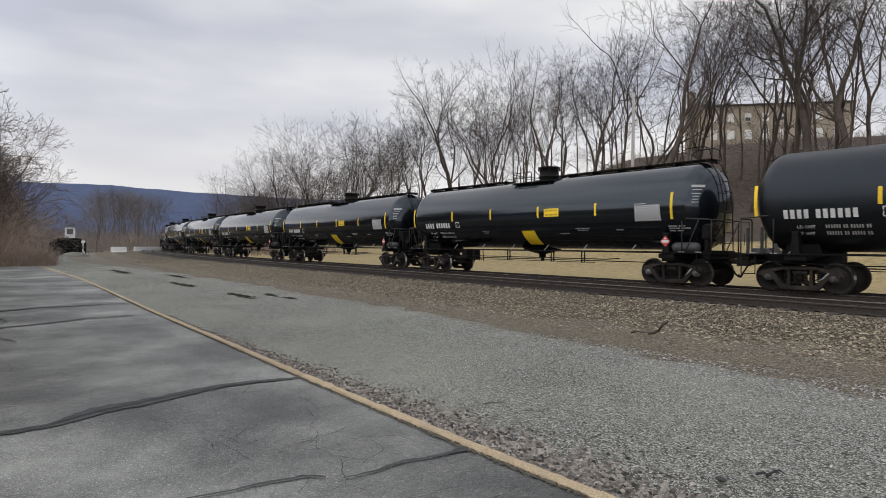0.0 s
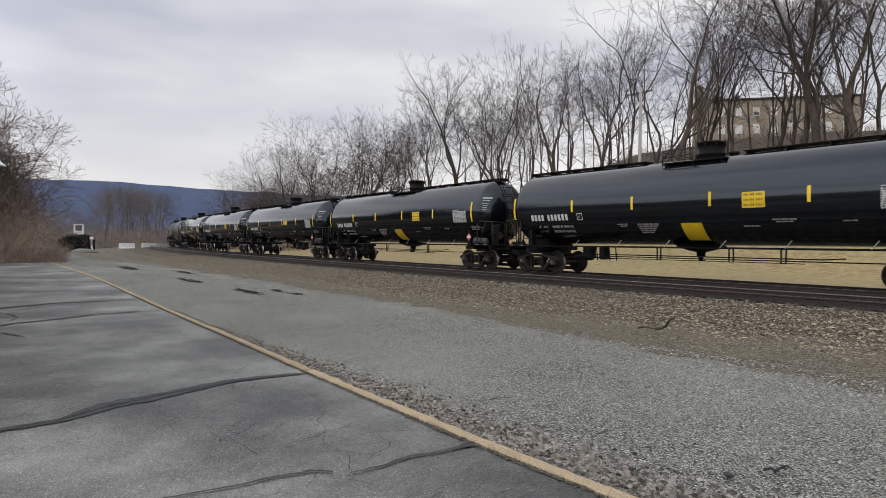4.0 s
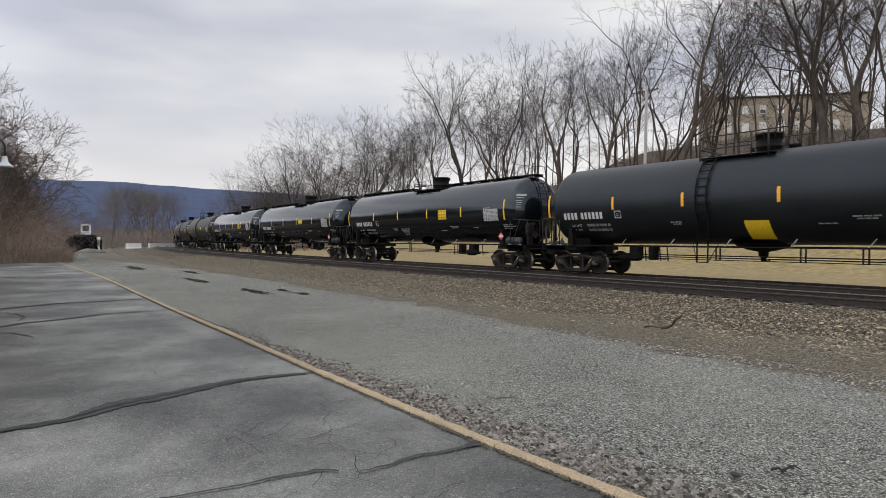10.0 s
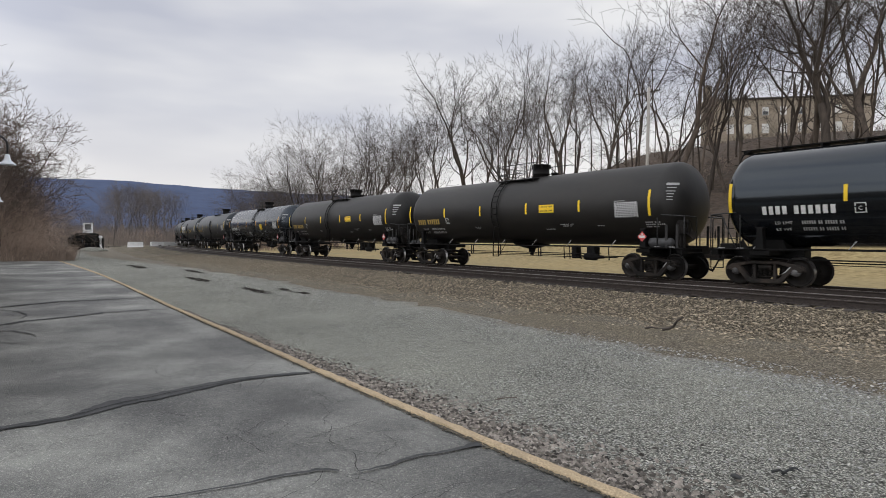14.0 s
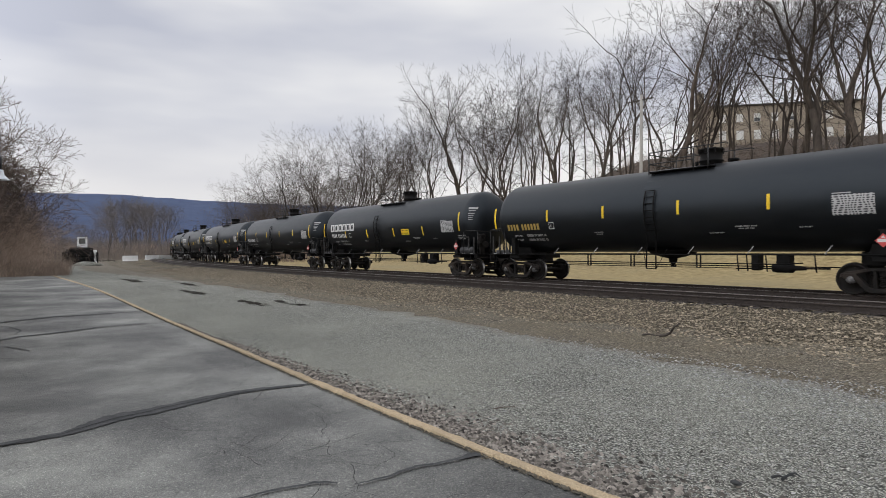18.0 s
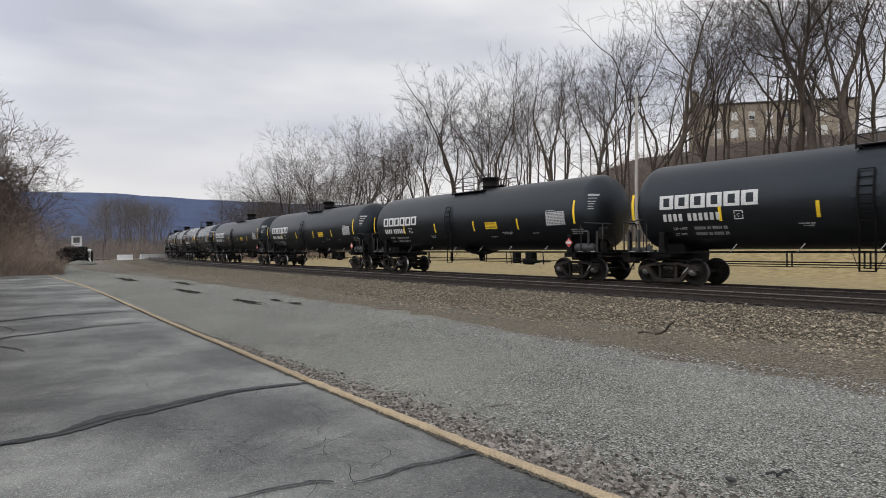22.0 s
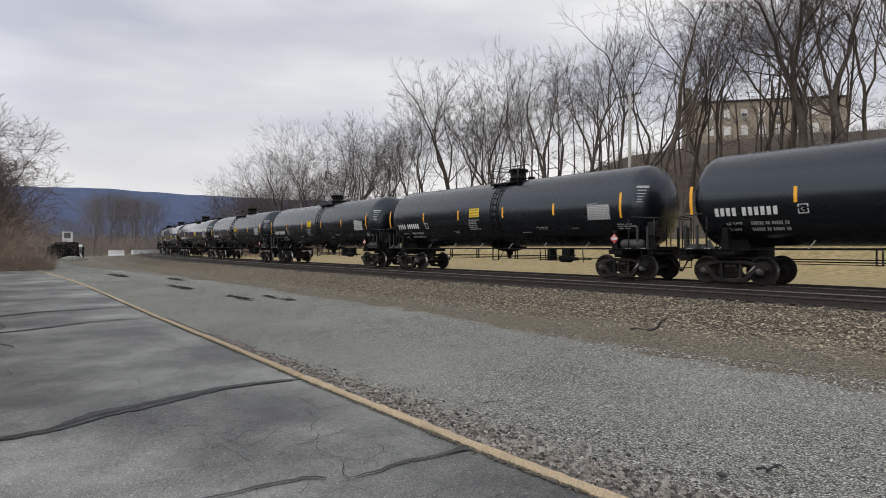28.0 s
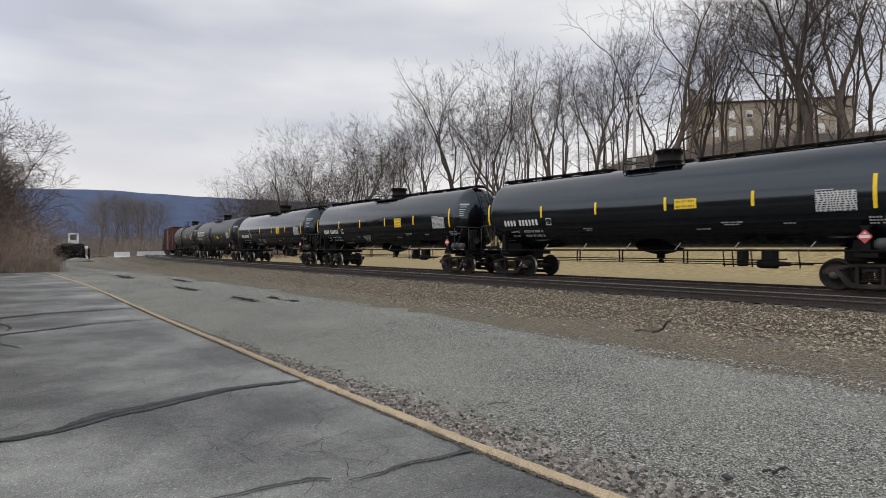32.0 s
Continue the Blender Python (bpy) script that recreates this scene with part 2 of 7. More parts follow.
def asphalt_material():
    """Old asphalt: pale and dark chips, broad worn patches, and fields of fine cracks."""
    m = pebbles("asphalt", 75, ((0.065, 0.0665, 0.0655), (0.15, 0.1525, 0.147), (0.195, 0.198, 0.186), (0.46, 0.456, 0.405)), 0.42, (0.275, 0.278, 0.246), 0.42, 0.5, 0.8, 0.010, 2.3, (0.22, 0.6))
    n, l = m.node_tree.nodes, m.node_tree.links
    b = n["Principled BSDF"]
    co = n.new("ShaderNodeTexCoord")
    base = b.inputs["Base Color"].links[0].from_socket
    wear = n.new("ShaderNodeTexNoise")
    wear.inputs["Scale"].default_value, wear.inputs["Detail"].default_value, wear.inputs["Roughness"].default_value = 0.42, 7.0, 0.6
    l.new(co.outputs["Object"], wear.inputs["Vector"])
    wr = n.new("ShaderNodeMapRange")
    wr.inputs["From Min"].default_value, wr.inputs["From Max"].default_value = 0.35, 0.65
    wr.inputs["To Min"].default_value, wr.inputs["To Max"].default_value = 0.42, 1.38
    l.new(wear.outputs["Fac"], wr.inputs["Value"])
    x = n.new("ShaderNodeMix")
    x.data_type, x.blend_type = "RGBA", "MULTIPLY"
    x.inputs[0].default_value = 1.0
    l.new(base, x.inputs[6])
    l.new(wr.outputs["Result"], x.inputs[7])
    bend = n.new("ShaderNodeTexNoise")
    bend.inputs["Scale"].default_value, bend.inputs["Detail"].default_value = 2.5, 4.0
    l.new(co.outputs["Object"], bend.inputs["Vector"])
    mv = n.new("ShaderNodeMix")
    mv.data_type = "VECTOR"
    mv.inputs[0].default_value = 0.25
    l.new(co.outputs["Object"], mv.inputs[4])
    l.new(bend.outputs["Color"], mv.inputs[5])
    v = n.new("ShaderNodeTexVoronoi")
    v.feature = "DISTANCE_TO_EDGE"
    v.inputs["Scale"].default_value = 9.0
    l.new(mv.outputs[1], v.inputs["Vector"])
    cr = n.new("ShaderNodeMapRange")
    cr.inputs["From Min"].default_value, cr.inputs["From Max"].default_value = 0.01, 0.05
    cr.inputs["To Min"].default_value, cr.inputs["To Max"].default_value = 1.0, 0.0
    l.new(v.outputs["Distance"], cr.inputs["Value"])
    where = n.new("ShaderNodeTexNoise")
    where.inputs["Scale"].default_value, where.inputs["Detail"].default_value = 0.8, 3.0
    l.new(co.outputs["Object"], where.inputs["Vector"])
    ws = n.new("ShaderNodeMapRange")
    ws.inputs["From Min"].default_value, ws.inputs["From Max"].default_value = 0.50, 0.62
    ws.inputs["To Max"].default_value = 0.35
    l.new(where.outputs["Fac"], ws.inputs["Value"])
    mul = n.new("ShaderNodeMath")
    mul.operation = "MULTIPLY"
    l.new(cr.outputs["Result"], mul.inputs[0])
    l.new(ws.outputs["Result"], mul.inputs[1])
    y = n.new("ShaderNodeMix")
    y.data_type = "RGBA"
    l.new(mul.outputs[0], y.inputs[0])
    l.new(x.outputs[2], y.inputs[6])
    y.inputs[7].default_value = (0.03, 0.03, 0.03, 1)
    l.new(y.outputs[2], b.inputs["Base Color"])
    b.inputs["Roughness"].default_value = 0.62
    b.inputs["Specular IOR Level"].default_value = 0.7
    return m


def frayed(m, a, b, colour, scale=2.2, reach=0.5):
    """Lets a laid surface give way to bare soil across its edge, by the mesh's own measure across."""
    n, l = m.node_tree.nodes, m.node_tree.links
    bsdf = n["Principled BSDF"]
    base = bsdf.inputs["Base Color"].links[0].from_socket
    at = n.new("ShaderNodeAttribute")
    at.attribute_name = "across"
    co = n.new("ShaderNodeTexCoord")
    no = n.new("ShaderNodeTexNoise")
    no.inputs["Scale"].default_value, no.inputs["Detail"].default_value, no.inputs["Roughness"].default_value = scale, 9.0, 0.72
    l.new(co.outputs["Object"], no.inputs["Vector"])
    ad = n.new("ShaderNodeMath")
    ad.operation = "MULTIPLY_ADD"
    l.new(no.outputs["Fac"], ad.inputs[0])
    ad.inputs[1].default_value = reach
    l.new(at.outputs["Fac"], ad.inputs[2])
    mr = n.new("ShaderNodeMapRange")
    mr.inputs["From Min"].default_value, mr.inputs["From Max"].default_value = a + reach / 2, b + reach / 2
    l.new(ad.outputs[0], mr.inputs["Value"])
    soil = n.new("ShaderNodeMix")
    soil.data_type = "RGBA"
    l.new(mr.outputs["Result"], soil.inputs[0])
    l.new(base, soil.inputs[6])
    fine = n.new("ShaderNodeTexNoise")
    fine.inputs["Scale"].default_value, fine.inputs["Detail"].default_value = 30.0, 5.0
    l.new(co.outputs["Object"], fine.inputs["Vector"])
    rp = n.new("ShaderNodeValToRGB")
    rp.color_ramp.elements[0].position, rp.color_ramp.elements[0].color = 0.3, (*[c * 0.45 for c in colour], 1)
    rp.color_ramp.elements[1].position, rp.color_ramp.elements[1].color = 0.7, (*[c * 1.5 for c in colour], 1)
    l.new(fine.outputs["Fac"], rp.inputs["Fac"])
    l.new(rp.outputs["Color"], soil.inputs[7])
    l.new(soil.outputs[2], bsdf.inputs["Base Color"])


def across(me, values):
    """Stores how far across its strip each point lies."""
    at = me.attributes.new("across", "FLOAT", "POINT")
    at.data.foreach_set("value", values)
    return me


asphalt = asphalt_material()
gravel = pebbles("gravel", 46, ((0.11, 0.11, 0.094), (0.47, 0.472, 0.41), (0.585, 0.587, 0.515), (0.68, 0.68, 0.60), (0.82, 0.82, 0.74)), 0.12, (0.47, 0.468, 0.39), 0.35, 0.30, 1.0, 0.03, 1.9, (0.24, 0.62))
dirt = pebbles("dirt", 30, ((0.055, 0.047, 0.034), (0.165, 0.142, 0.103), (0.25, 0.218, 0.163), (0.52, 0.46, 0.36)), 0.33, (0.14, 0.114, 0.072), 0.5, 0.7, 0.8, 0.02, 2.2, (0.25, 0.65))
ballast_m = pebbles("ballast", 25, ((0.06, 0.048, 0.031), (0.21, 0.17, 0.11), (0.33, 0.272, 0.185), (0.45, 0.381, 0.27), (0.66, 0.578, 0.435)), 0.12, (0.16, 0.132, 0.09), 0.4, 0.25, 1.0, 0.05, 1.8, (0.20, 0.58))
frayed(gravel, 0.92, 1.05, (0.20, 0.178, 0.14), 2.2, 0.28)
frayed(ballast_m, 1.115, 1.16, (0.15, 0.128, 0.09), 1.6, 0.12)
stone_m = surface("stone", (0.055, 0.048, 0.041), (0.31, 0.28, 0.245), 9, (0.85, 1.0), bump=0.3, vary=0.85, island=True)
stone_grey = surface("stone_grey", (0.15, 0.15, 0.143), (0.42, 0.42, 0.40), 9, (0.85, 1.0), bump=0.3, vary=0.6, island=True)
mud_m = surface("wet_mud", (0.012, 0.010, 0.008), (0.042, 0.036, 0.029), 9, (0.85, 1.0), bump=0.6, size=0.03, spec=0.08)
dark_soil_m = surface("dark_soil", (0.05, 0.044, 0.034), (0.16, 0.143, 0.11), 16, (0.8, 1.0), bump=0.7, size=0.02)
crack_m = surface("crack", (0.012, 0.012, 0.012), (0.03, 0.03, 0.03), 30, (0.9, 1.0), bump=0)
stone_brown = surface("stone_brown", (0.08, 0.066, 0.047), (0.37, 0.311, 0.226), 9, (0.85, 1.0), bump=0.3, vary=0.7, island=True)
grass_m = surface("dead_grass", (0.17, 0.122, 0.048), (0.46, 0.36, 0.175), 2.2, (0.9, 1.0), bump=0.7, size=0.05,
                  stain=(0.24, 0.20, 0.11), stain_scale=0.12, stain_amount=0.6, stretch=(1, 1, 1))
litter_m = surface("leaf_litter", (0.035, 0.025, 0.018), (0.125, 0.09, 0.064), 1.6, (0.9, 1.0), bump=0.9, size=0.2,
                   stain=(0.06, 0.05, 0.04), stain_scale=0.08, stain_amount=0.6)
edge_m = surface("edge_stems", (0.14, 0.104, 0.084), (0.33, 0.25, 0.205), 2, (0.9, 1.0), bump=0)
wide_m = surface("thicket_twigs", (0.085, 0.064, 0.053), (0.21, 0.16, 0.132), 2, (0.9, 1.0), bump=0, vary=0.2)
needle_m = surface("needles", (0.018, 0.028, 0.010), (0.05, 0.068, 0.026), 3, (0.8, 1.0), bump=0)
slope_m = surface("dry_stems", (0.05, 0.037, 0.027), (0.16, 0.118, 0.085), 2, (0.9, 1.0), bump=0, vary=0.3)
bark = surface("bark", (0.034, 0.027, 0.022), (0.118, 0.094, 0.076), 3, (0.9, 1.0), bump=0.6, size=0.03, stretch=(1, 1, 0.25), vary=0.35)
twig = surface("twig", (0.026, 0.021, 0.018), (0.078, 0.062, 0.051), 2, (0.9, 1.0), bump=0, vary=0.25)
# far and valley wood: paler than near bark and twig, distance haze painted in
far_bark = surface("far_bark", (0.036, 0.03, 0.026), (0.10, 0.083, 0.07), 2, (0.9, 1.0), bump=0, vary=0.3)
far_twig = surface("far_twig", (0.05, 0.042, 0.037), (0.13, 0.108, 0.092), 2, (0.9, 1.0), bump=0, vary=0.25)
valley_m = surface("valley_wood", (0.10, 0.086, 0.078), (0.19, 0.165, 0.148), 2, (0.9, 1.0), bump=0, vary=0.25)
brush_m = surface("brush_twigs", (0.20, 0.152, 0.12), (0.50, 0.39, 0.31), 2, (0.9, 1.0), bump=0, vary=0.3)
# valley woods: haze over the distance is mixed into this pale grey-brown
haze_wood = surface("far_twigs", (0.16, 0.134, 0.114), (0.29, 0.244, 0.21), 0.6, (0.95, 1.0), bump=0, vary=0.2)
# the ridge's blue is distance haze put into its base colour
ridge_m = surface("hazed_ridge", (0.046, 0.067, 0.13), (0.068, 0.094, 0.172), 0.02, (0.95, 1.0), bump=0, stain=(0.056, 0.08, 0.15),
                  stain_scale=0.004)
rail_top = surface("rail_steel", (0.30, 0.28, 0.26), (0.52, 0.50, 0.48), 8, (0.22, 0.4), metal=0.9, bump=0.05)
rail_dull = surface("rail_worn", (0.07, 0.06, 0.054), (0.17, 0.15, 0.135), 10, (0.45, 0.7), metal=0.4, bump=0.1)
rail_rust = surface("rail_rust", (0.022, 0.0175, 0.0155), (0.058, 0.045, 0.038), 12, (0.7, 0.95), bump=0.4)
tie_m = surface("tie_wood", (0.022, 0.019, 0.017), (0.085, 0.072, 0.06), 8, (0.8, 1.0), bump=0.6, stretch=(0.4, 3, 3), vary=0.35)
tank_black = surface("tank_black", (0.0022, 0.0028, 0.0038), (0.0045, 0.0054, 0.007), 2.0, (0.07, 0.2), bump=0.015, size=0.01,
                     stain=(0.012, 0.0135, 0.016), stain_scale=0.7, stain_amount=0.30, stretch=(0.5, 2.5, 1), spec=0.64, vary=0.25)
tank_dull = surface("tank_dull", (0.0034, 0.004, 0.005), (0.0075, 0.0084, 0.0098), 2.5, (0.34, 0.5), bump=0.04, size=0.01,
                    stain=(0.022, 0.021, 0.019), stain_scale=0.7, stain_amount=0.30, stretch=(0.5, 2.5, 1), spec=0.45, vary=0.25)
tank_dusty = surface("tank_dusty", (0.0055, 0.005, 0.0045), (0.013, 0.0117, 0.0102), 2.5, (0.42, 0.58), bump=0.04, size=0.01,
                     stain=(0.03, 0.026, 0.021), stain_scale=0.6, stain_amount=0.35, stretch=(0.5, 2.5, 1), spec=0.4, vary=0.25)
tank_satin = surface("tank_satin", (0.0024, 0.0034, 0.0052), (0.005, 0.0066, 0.0092), 2.2, (0.2, 0.33), bump=0.03, size=0.01,
                     stain=(0.016, 0.017, 0.019), stain_scale=0.7, stain_amount=0.3, stretch=(0.5, 2.5, 1), spec=0.6, vary=0.25)
for shell, coat, rough in ((tank_black, 0.0, 0.05), (tank_dull, 0.0, 0.25), (tank_satin, 0.0, 0.1)):
    shell.node_tree.nodes["Principled BSDF"].inputs["Coat Weight"].default_value = coat
    shell.node_tree.nodes["Principled BSDF"].inputs["Coat Roughness"].default_value = rough
    shell.node_tree.nodes["Principled BSDF"].inputs["Specular Tint"].default_value = (0.78, 0.89, 1.0, 1)
steel_black = surface("steel_black", (0.002, 0.002, 0.0022), (0.0065, 0.0064, 0.0064), 6, (0.55, 0.8), bump=0.15, stain=(0.02, 0.0165, 0.014),
                      stain_scale=1.3, stain_amount=0.3, spec=0.16)
truck_m = surface("truck_steel", (0.006, 0.0052, 0.0047), (0.02, 0.0175, 0.0155), 7, (0.6, 0.9), bump=0.3, stain=(0.055, 0.041, 0.032),
                  stain_scale=1.5, stain_amount=0.5, vary=0.45, spec=0.25)
wheel_m = surface("wheel_steel", (0.008, 0.0068, 0.006), (0.03, 0.0245, 0.021), 6, (0.5, 0.85), metal=0.2, bump=0.2, vary=0.5, spec=0.3)
rail_paint = surface("railing_paint", (0.008, 0.008, 0.0085), (0.03, 0.029, 0.028), 9, (0.4, 0.7), bump=0.1)
cap_m = surface("bearing_cap", (0.05, 0.05, 0.052), (0.17, 0.165, 0.16), 14, (0.5, 0.8), bump=0.15, vary=0.4)
tank_grey = surface("reservoir_grey", (0.03, 0.03, 0.031), (0.075, 0.075, 0.077), 5, (0.5, 0.7), bump=0.1)
tread_m = material("wheel_tread", (0.35, 0.34, 0.33), 0.3, 1.0)
yellow_m = surface("yellow_sheet", (0.72, 0.46, 0.015), (0.90, 0.62, 0.03), 12, (0.4, 0.6), bump=0, vary=0.12)
orange_m = surface("orange_sheet", (0.75, 0.33, 0.02), (0.9, 0.45, 0.035), 12, (0.4, 0.6), bump=0)
white_m = surface("white_stencil", (0.48, 0.48, 0.47), (0.74, 0.74, 0.72), 20, (0.5, 0.7), bump=0)
ochre_m = surface("ochre_stencil", (0.30, 0.20, 0.05), (0.48, 0.33, 0.09), 20, (0.5, 0.7), bump=0)
grey_m = surface("grey_stencil", (0.26, 0.26, 0.26), (0.45, 0.45, 0.44), 30, (0.5, 0.7), bump=0)
red_m = surface("placard_red", (0.45, 0.05, 0.05), (0.62, 0.10, 0.09), 20, (0.5, 0.7), bump=0)


# ---- mesh helpers ----
def mesh_of(name, bm, mat=None, smooth=False):
    me = bpy.data.meshes.new(name)
    bm.to_mesh(me)
    bm.free()
    for m in (mat if isinstance(mat, (list, tuple)) else [mat] if mat else []):
        me.materials.append(m)
    if smooth:
        me.polygons.foreach_set("use_smooth", [True] * len(me.polygons))
    return me


def part(name, bm, mat, parent, label="", smooth=False):
    """One mesh object under a thing or a part."""
    me = bm if isinstance(bm, bpy.types.Mesh) else mesh_of(name, bm, mat, smooth)
    ob = new(name, me)
    ob.parent = parent
    if label:
        ob["label"] = label
    return ob


def box(bm, x0, x1, y0, y1, z0, z1, bevel=0.0, mat=0):
    r = bmesh.ops.create_cube(bm, size=1.0, matrix=Matrix.Translation(((x0 + x1) / 2, (y0 + y1) / 2, (z0 + z1) / 2)) @ Matrix.Diagonal((x1 - x0, y1 - y0, z1 - z0, 1)))
    fs = list({f for v in r["verts"] for f in v.link_faces})
    if bevel:
        es = list({e for v in r["verts"] for e in v.link_edges})
        q = bmesh.ops.bevel(bm, geom=es, offset=bevel, segments=1, affect="EDGES", profile=0.5)
        fs = list(set(q["faces"]) | {f for f in fs if f.is_valid})
    for f in fs:
        f.material_index = mat
    return bm


def tube(bm, pts, r, sides=6, caps=True, r2=None, mat=0):
    """A round bar along a line of points."""
    pts = [Vector(p) for p in pts]
    rings = []
    for i, p in enumerate(pts):
        d = (pts[min(i + 1, len(pts) - 1)] - pts[max(i - 1, 0)]).normalized()
        a = d.cross(Vector((0, 0, 1))) if abs(d.z) < 0.9 else d.cross(Vector((1, 0, 0)))
        a.normalize()
        b = d.cross(a)
        q = r if r2 is None else r + (r2 - r) * i / (len(pts) - 1)
        rings.append([bm.verts.new(p + (a * math.cos(j * math.tau / sides) + b * math.sin(j * math.tau / sides)) * q) for j in range(sides)])
    for u, w in zip(rings, rings[1:]):
        for j in range(sides):
            f = bm.faces.new((u[j], u[(j + 1) % sides], w[(j + 1) % sides], w[j]))
            f.smooth, f.material_index = sides > 4, mat
    if caps:
        bm.faces.new(rings[0][::-1]).material_index = mat
        bm.faces.new(rings[-1]).material_index = mat
    return bm


def lathe(bm, profile, axis="x", sides=32, centre=(0, 0, 0), mats=None):
    """Turns (along, radius) points about an axis."""
    c = Vector(centre)
    ax = {"x": (Vector((1, 0, 0)), Vector((0, 1, 0)), Vector((0, 0, 1))), "y": (Vector((0, 1, 0)), Vector((1, 0, 0)), Vector((0, 0, 1))),
          "z": (Vector((0, 0, 1)), Vector((1, 0, 0)), Vector((0, 1, 0)))}[axis]
    rings = []
    for u, r in profile:
        if r < 1e-6:
            rings.append([bm.verts.new(c + ax[0] * u)])
        else:
            rings.append([bm.verts.new(c + ax[0] * u + (ax[1] * math.cos(j * math.tau / sides) + ax[2] * math.sin(j * math.tau / sides)) * r) for j in range(sides)])
    for i, (a, b) in enumerate(zip(rings, rings[1:])):
        for j in range(sides):
            k = (j + 1) % sides
            if len(a) == 1 and len(b) == 1:
                continue
            vs = (a[0], b[k], b[j]) if len(a) == 1 else (a[j], a[k], b[0]) if len(b) == 1 else (a[j], a[k], b[k], b[j])
            f = bm.faces.new(vs)
            f.smooth = True
            if mats:
                f.material_index = mats[i]
    bmesh.ops.recalc_face_normals(bm, faces=bm.faces)
    return bm


def grid_mesh(name, fn, us, vs, mat, smooth=True, slot=None):
    """A sheet over two lists of values; fn gives the point, slot the material's number."""
    verts = [tuple(fn(u, v)) for u in us for v in vs]
    nv = len(vs)
    faces = [(i * nv + j, (i + 1) * nv + j, (i + 1) * nv + j + 1, i * nv + j + 1) for i in range(len(us) - 1) for j in range(nv - 1)]
    me = bpy.data.meshes.new(name)
    me.from_pydata(verts, [], faces)
    for m in (mat if isinstance(mat, (list, tuple)) else [mat]):
        me.materials.append(m)
    if smooth:
        me.polygons.foreach_set("use_smooth", [True] * len(faces))
    if slot:
        me.polygons.foreach_set("material_index", [slot((us[i] + us[i + 1]) / 2, (vs[j] + vs[j + 1]) / 2) for i in range(len(us) - 1) for j in range(nv - 1)])
    me.update()
    if len(faces) and me.polygons[0].normal.z < 0:
        me.flip_normals()
    return me


def steps(a, b, n):
    return [a + (b - a) * i / n for i in range(n + 1)]


# ---- ground ----
CREST = ((-200, 12.6), (0, 12.8), (14, 13.6), (30, 15.2), (56, 15.8), (64, 14.0), (80, 10.8), (110, 6.5), (145, 4.5), (700, 4.5))


def hill(s, y):
    """Height of the open land: level by the track, a grass bank, then a wooded slope that falls away along the line."""
    w = noise.noise((s * 0.03, y * 0.03, 3.0)) + 0.5 * noise.noise((s * 0.09, y * 0.09, 7.0))
    crest = 15.4
    for (a, b), (c, d) in zip(CREST, CREST[1:]):
        if a <= s <= c:
            crest = b + (d - b) * (s - a) / (c - a)
    u = min(1.0, max(0.0, (y - 36.0) / 48.0))
    h = crest * u * u * (3 - 2 * u) + max(0.0, min(16.0, y - 84.0)) * 0.10 * crest / 17.3
    low = -0.12 if 2 < y < 24 else -0.05
    return low + h + w * (0.05 if y < 24 else min(0.9, 0.05 + 0.02 * max(0, y - 30)))


def ground_slot(s, y):
    if y < 24:
        return 1
    return 0 if y < 50 + 5 * noise.noise((s * 0.05, 0.4, 0)) else 2


ground_y = steps(-60, 20, 20) + steps(22, 110, 44)[0:] + [130, 170, 240, 340, 480, 700]
ground_s = steps(-140, -40, 10)[:-1] + steps(-40, 260, 100) + [290, 340, 400, 480, 600]
ground = new("ground", grid_mesh("ground", lambda s, y: place(s, y, hill(s, y)), ground_s, ground_y, [grass_m, dirt, litter_m], slot=ground_slot))
tagged(ground, "dead-grass field and leaf-strewn wooded slope beside the railway", "ground", kind="structure")

far = new("ground_far", grid_mesh("ground_far", lambda x, y: (x, y, -1.2), steps(-3500, 2500, 12), steps(-2500, 3500, 12), [litter_m]))
tagged(far, "brown winter valley floor reaching the horizon", "ground", kind="structure")



def kerb_y(s):
    """The kerb's middle: nearly with the track, swelling a little towards the lane halfway."""
    u = min(1.0, max(0.0, (s - 4.0) / 46.5))
    return 3.42 + 0.16 * min(1.0, max(0.0, (s - 3.0) / 7.0)) + 0.62 * math.sin(math.pi * u ** 1.25) ** 1.4


lot = new("lot_pavement", grid_mesh("lot_pavement", lambda s, y: place(s, kerb_y(s) - 0.045 + y, 0.008 * noise.noise((s * 0.4, y * 0.4, 0))), steps(-12, 50.5, 125), steps(-14, 0, 60), asphalt))
tagged(lot, "weathered grey asphalt lot with tarred cracks", "pavement", kind="structure")


def lane_z(s, y):
    return 0.012 * noise.noise((s * 0.7, y * 0.7, 2.0)) - 0.02


def lane_point(s, f):
    """f runs across the lane from the kerb to its ragged edge."""
    a = kerb_y(s) - 0.02
    b = 8.35 + 1.35 * min(1.0, max(0.0, (s - 1) / 14.0)) + 0.45 * noise.noise((s * 0.35, 1.5, 0)) + 0.30 * noise.noise((s * 1.4, 4.5, 0)) + 0.15 * noise.noise((s * 4.0, 6.5, 0))
    y = a + (b - a) * f
    return place(s, y, lane_z(s, y) + 0.012 * (1 - f ** 6))


lane = new("gravel_road", across(grid_mesh("gravel_road", lambda s, f: lane_point(s, f), steps(-14, 110, 420), steps(0, 1, 16), gravel), [f + 0.55 * min(1.0, max(0.0, (s - 34) / 30.0)) for s in steps(-14, 110, 420) for f in steps(0, 1, 16)]))
tagged(lane, "grey crushed-stone lane beside the track", "road", kind="structure")
strip_s, strip_f = steps(-2, 13, 150), steps(0, 1, 6)


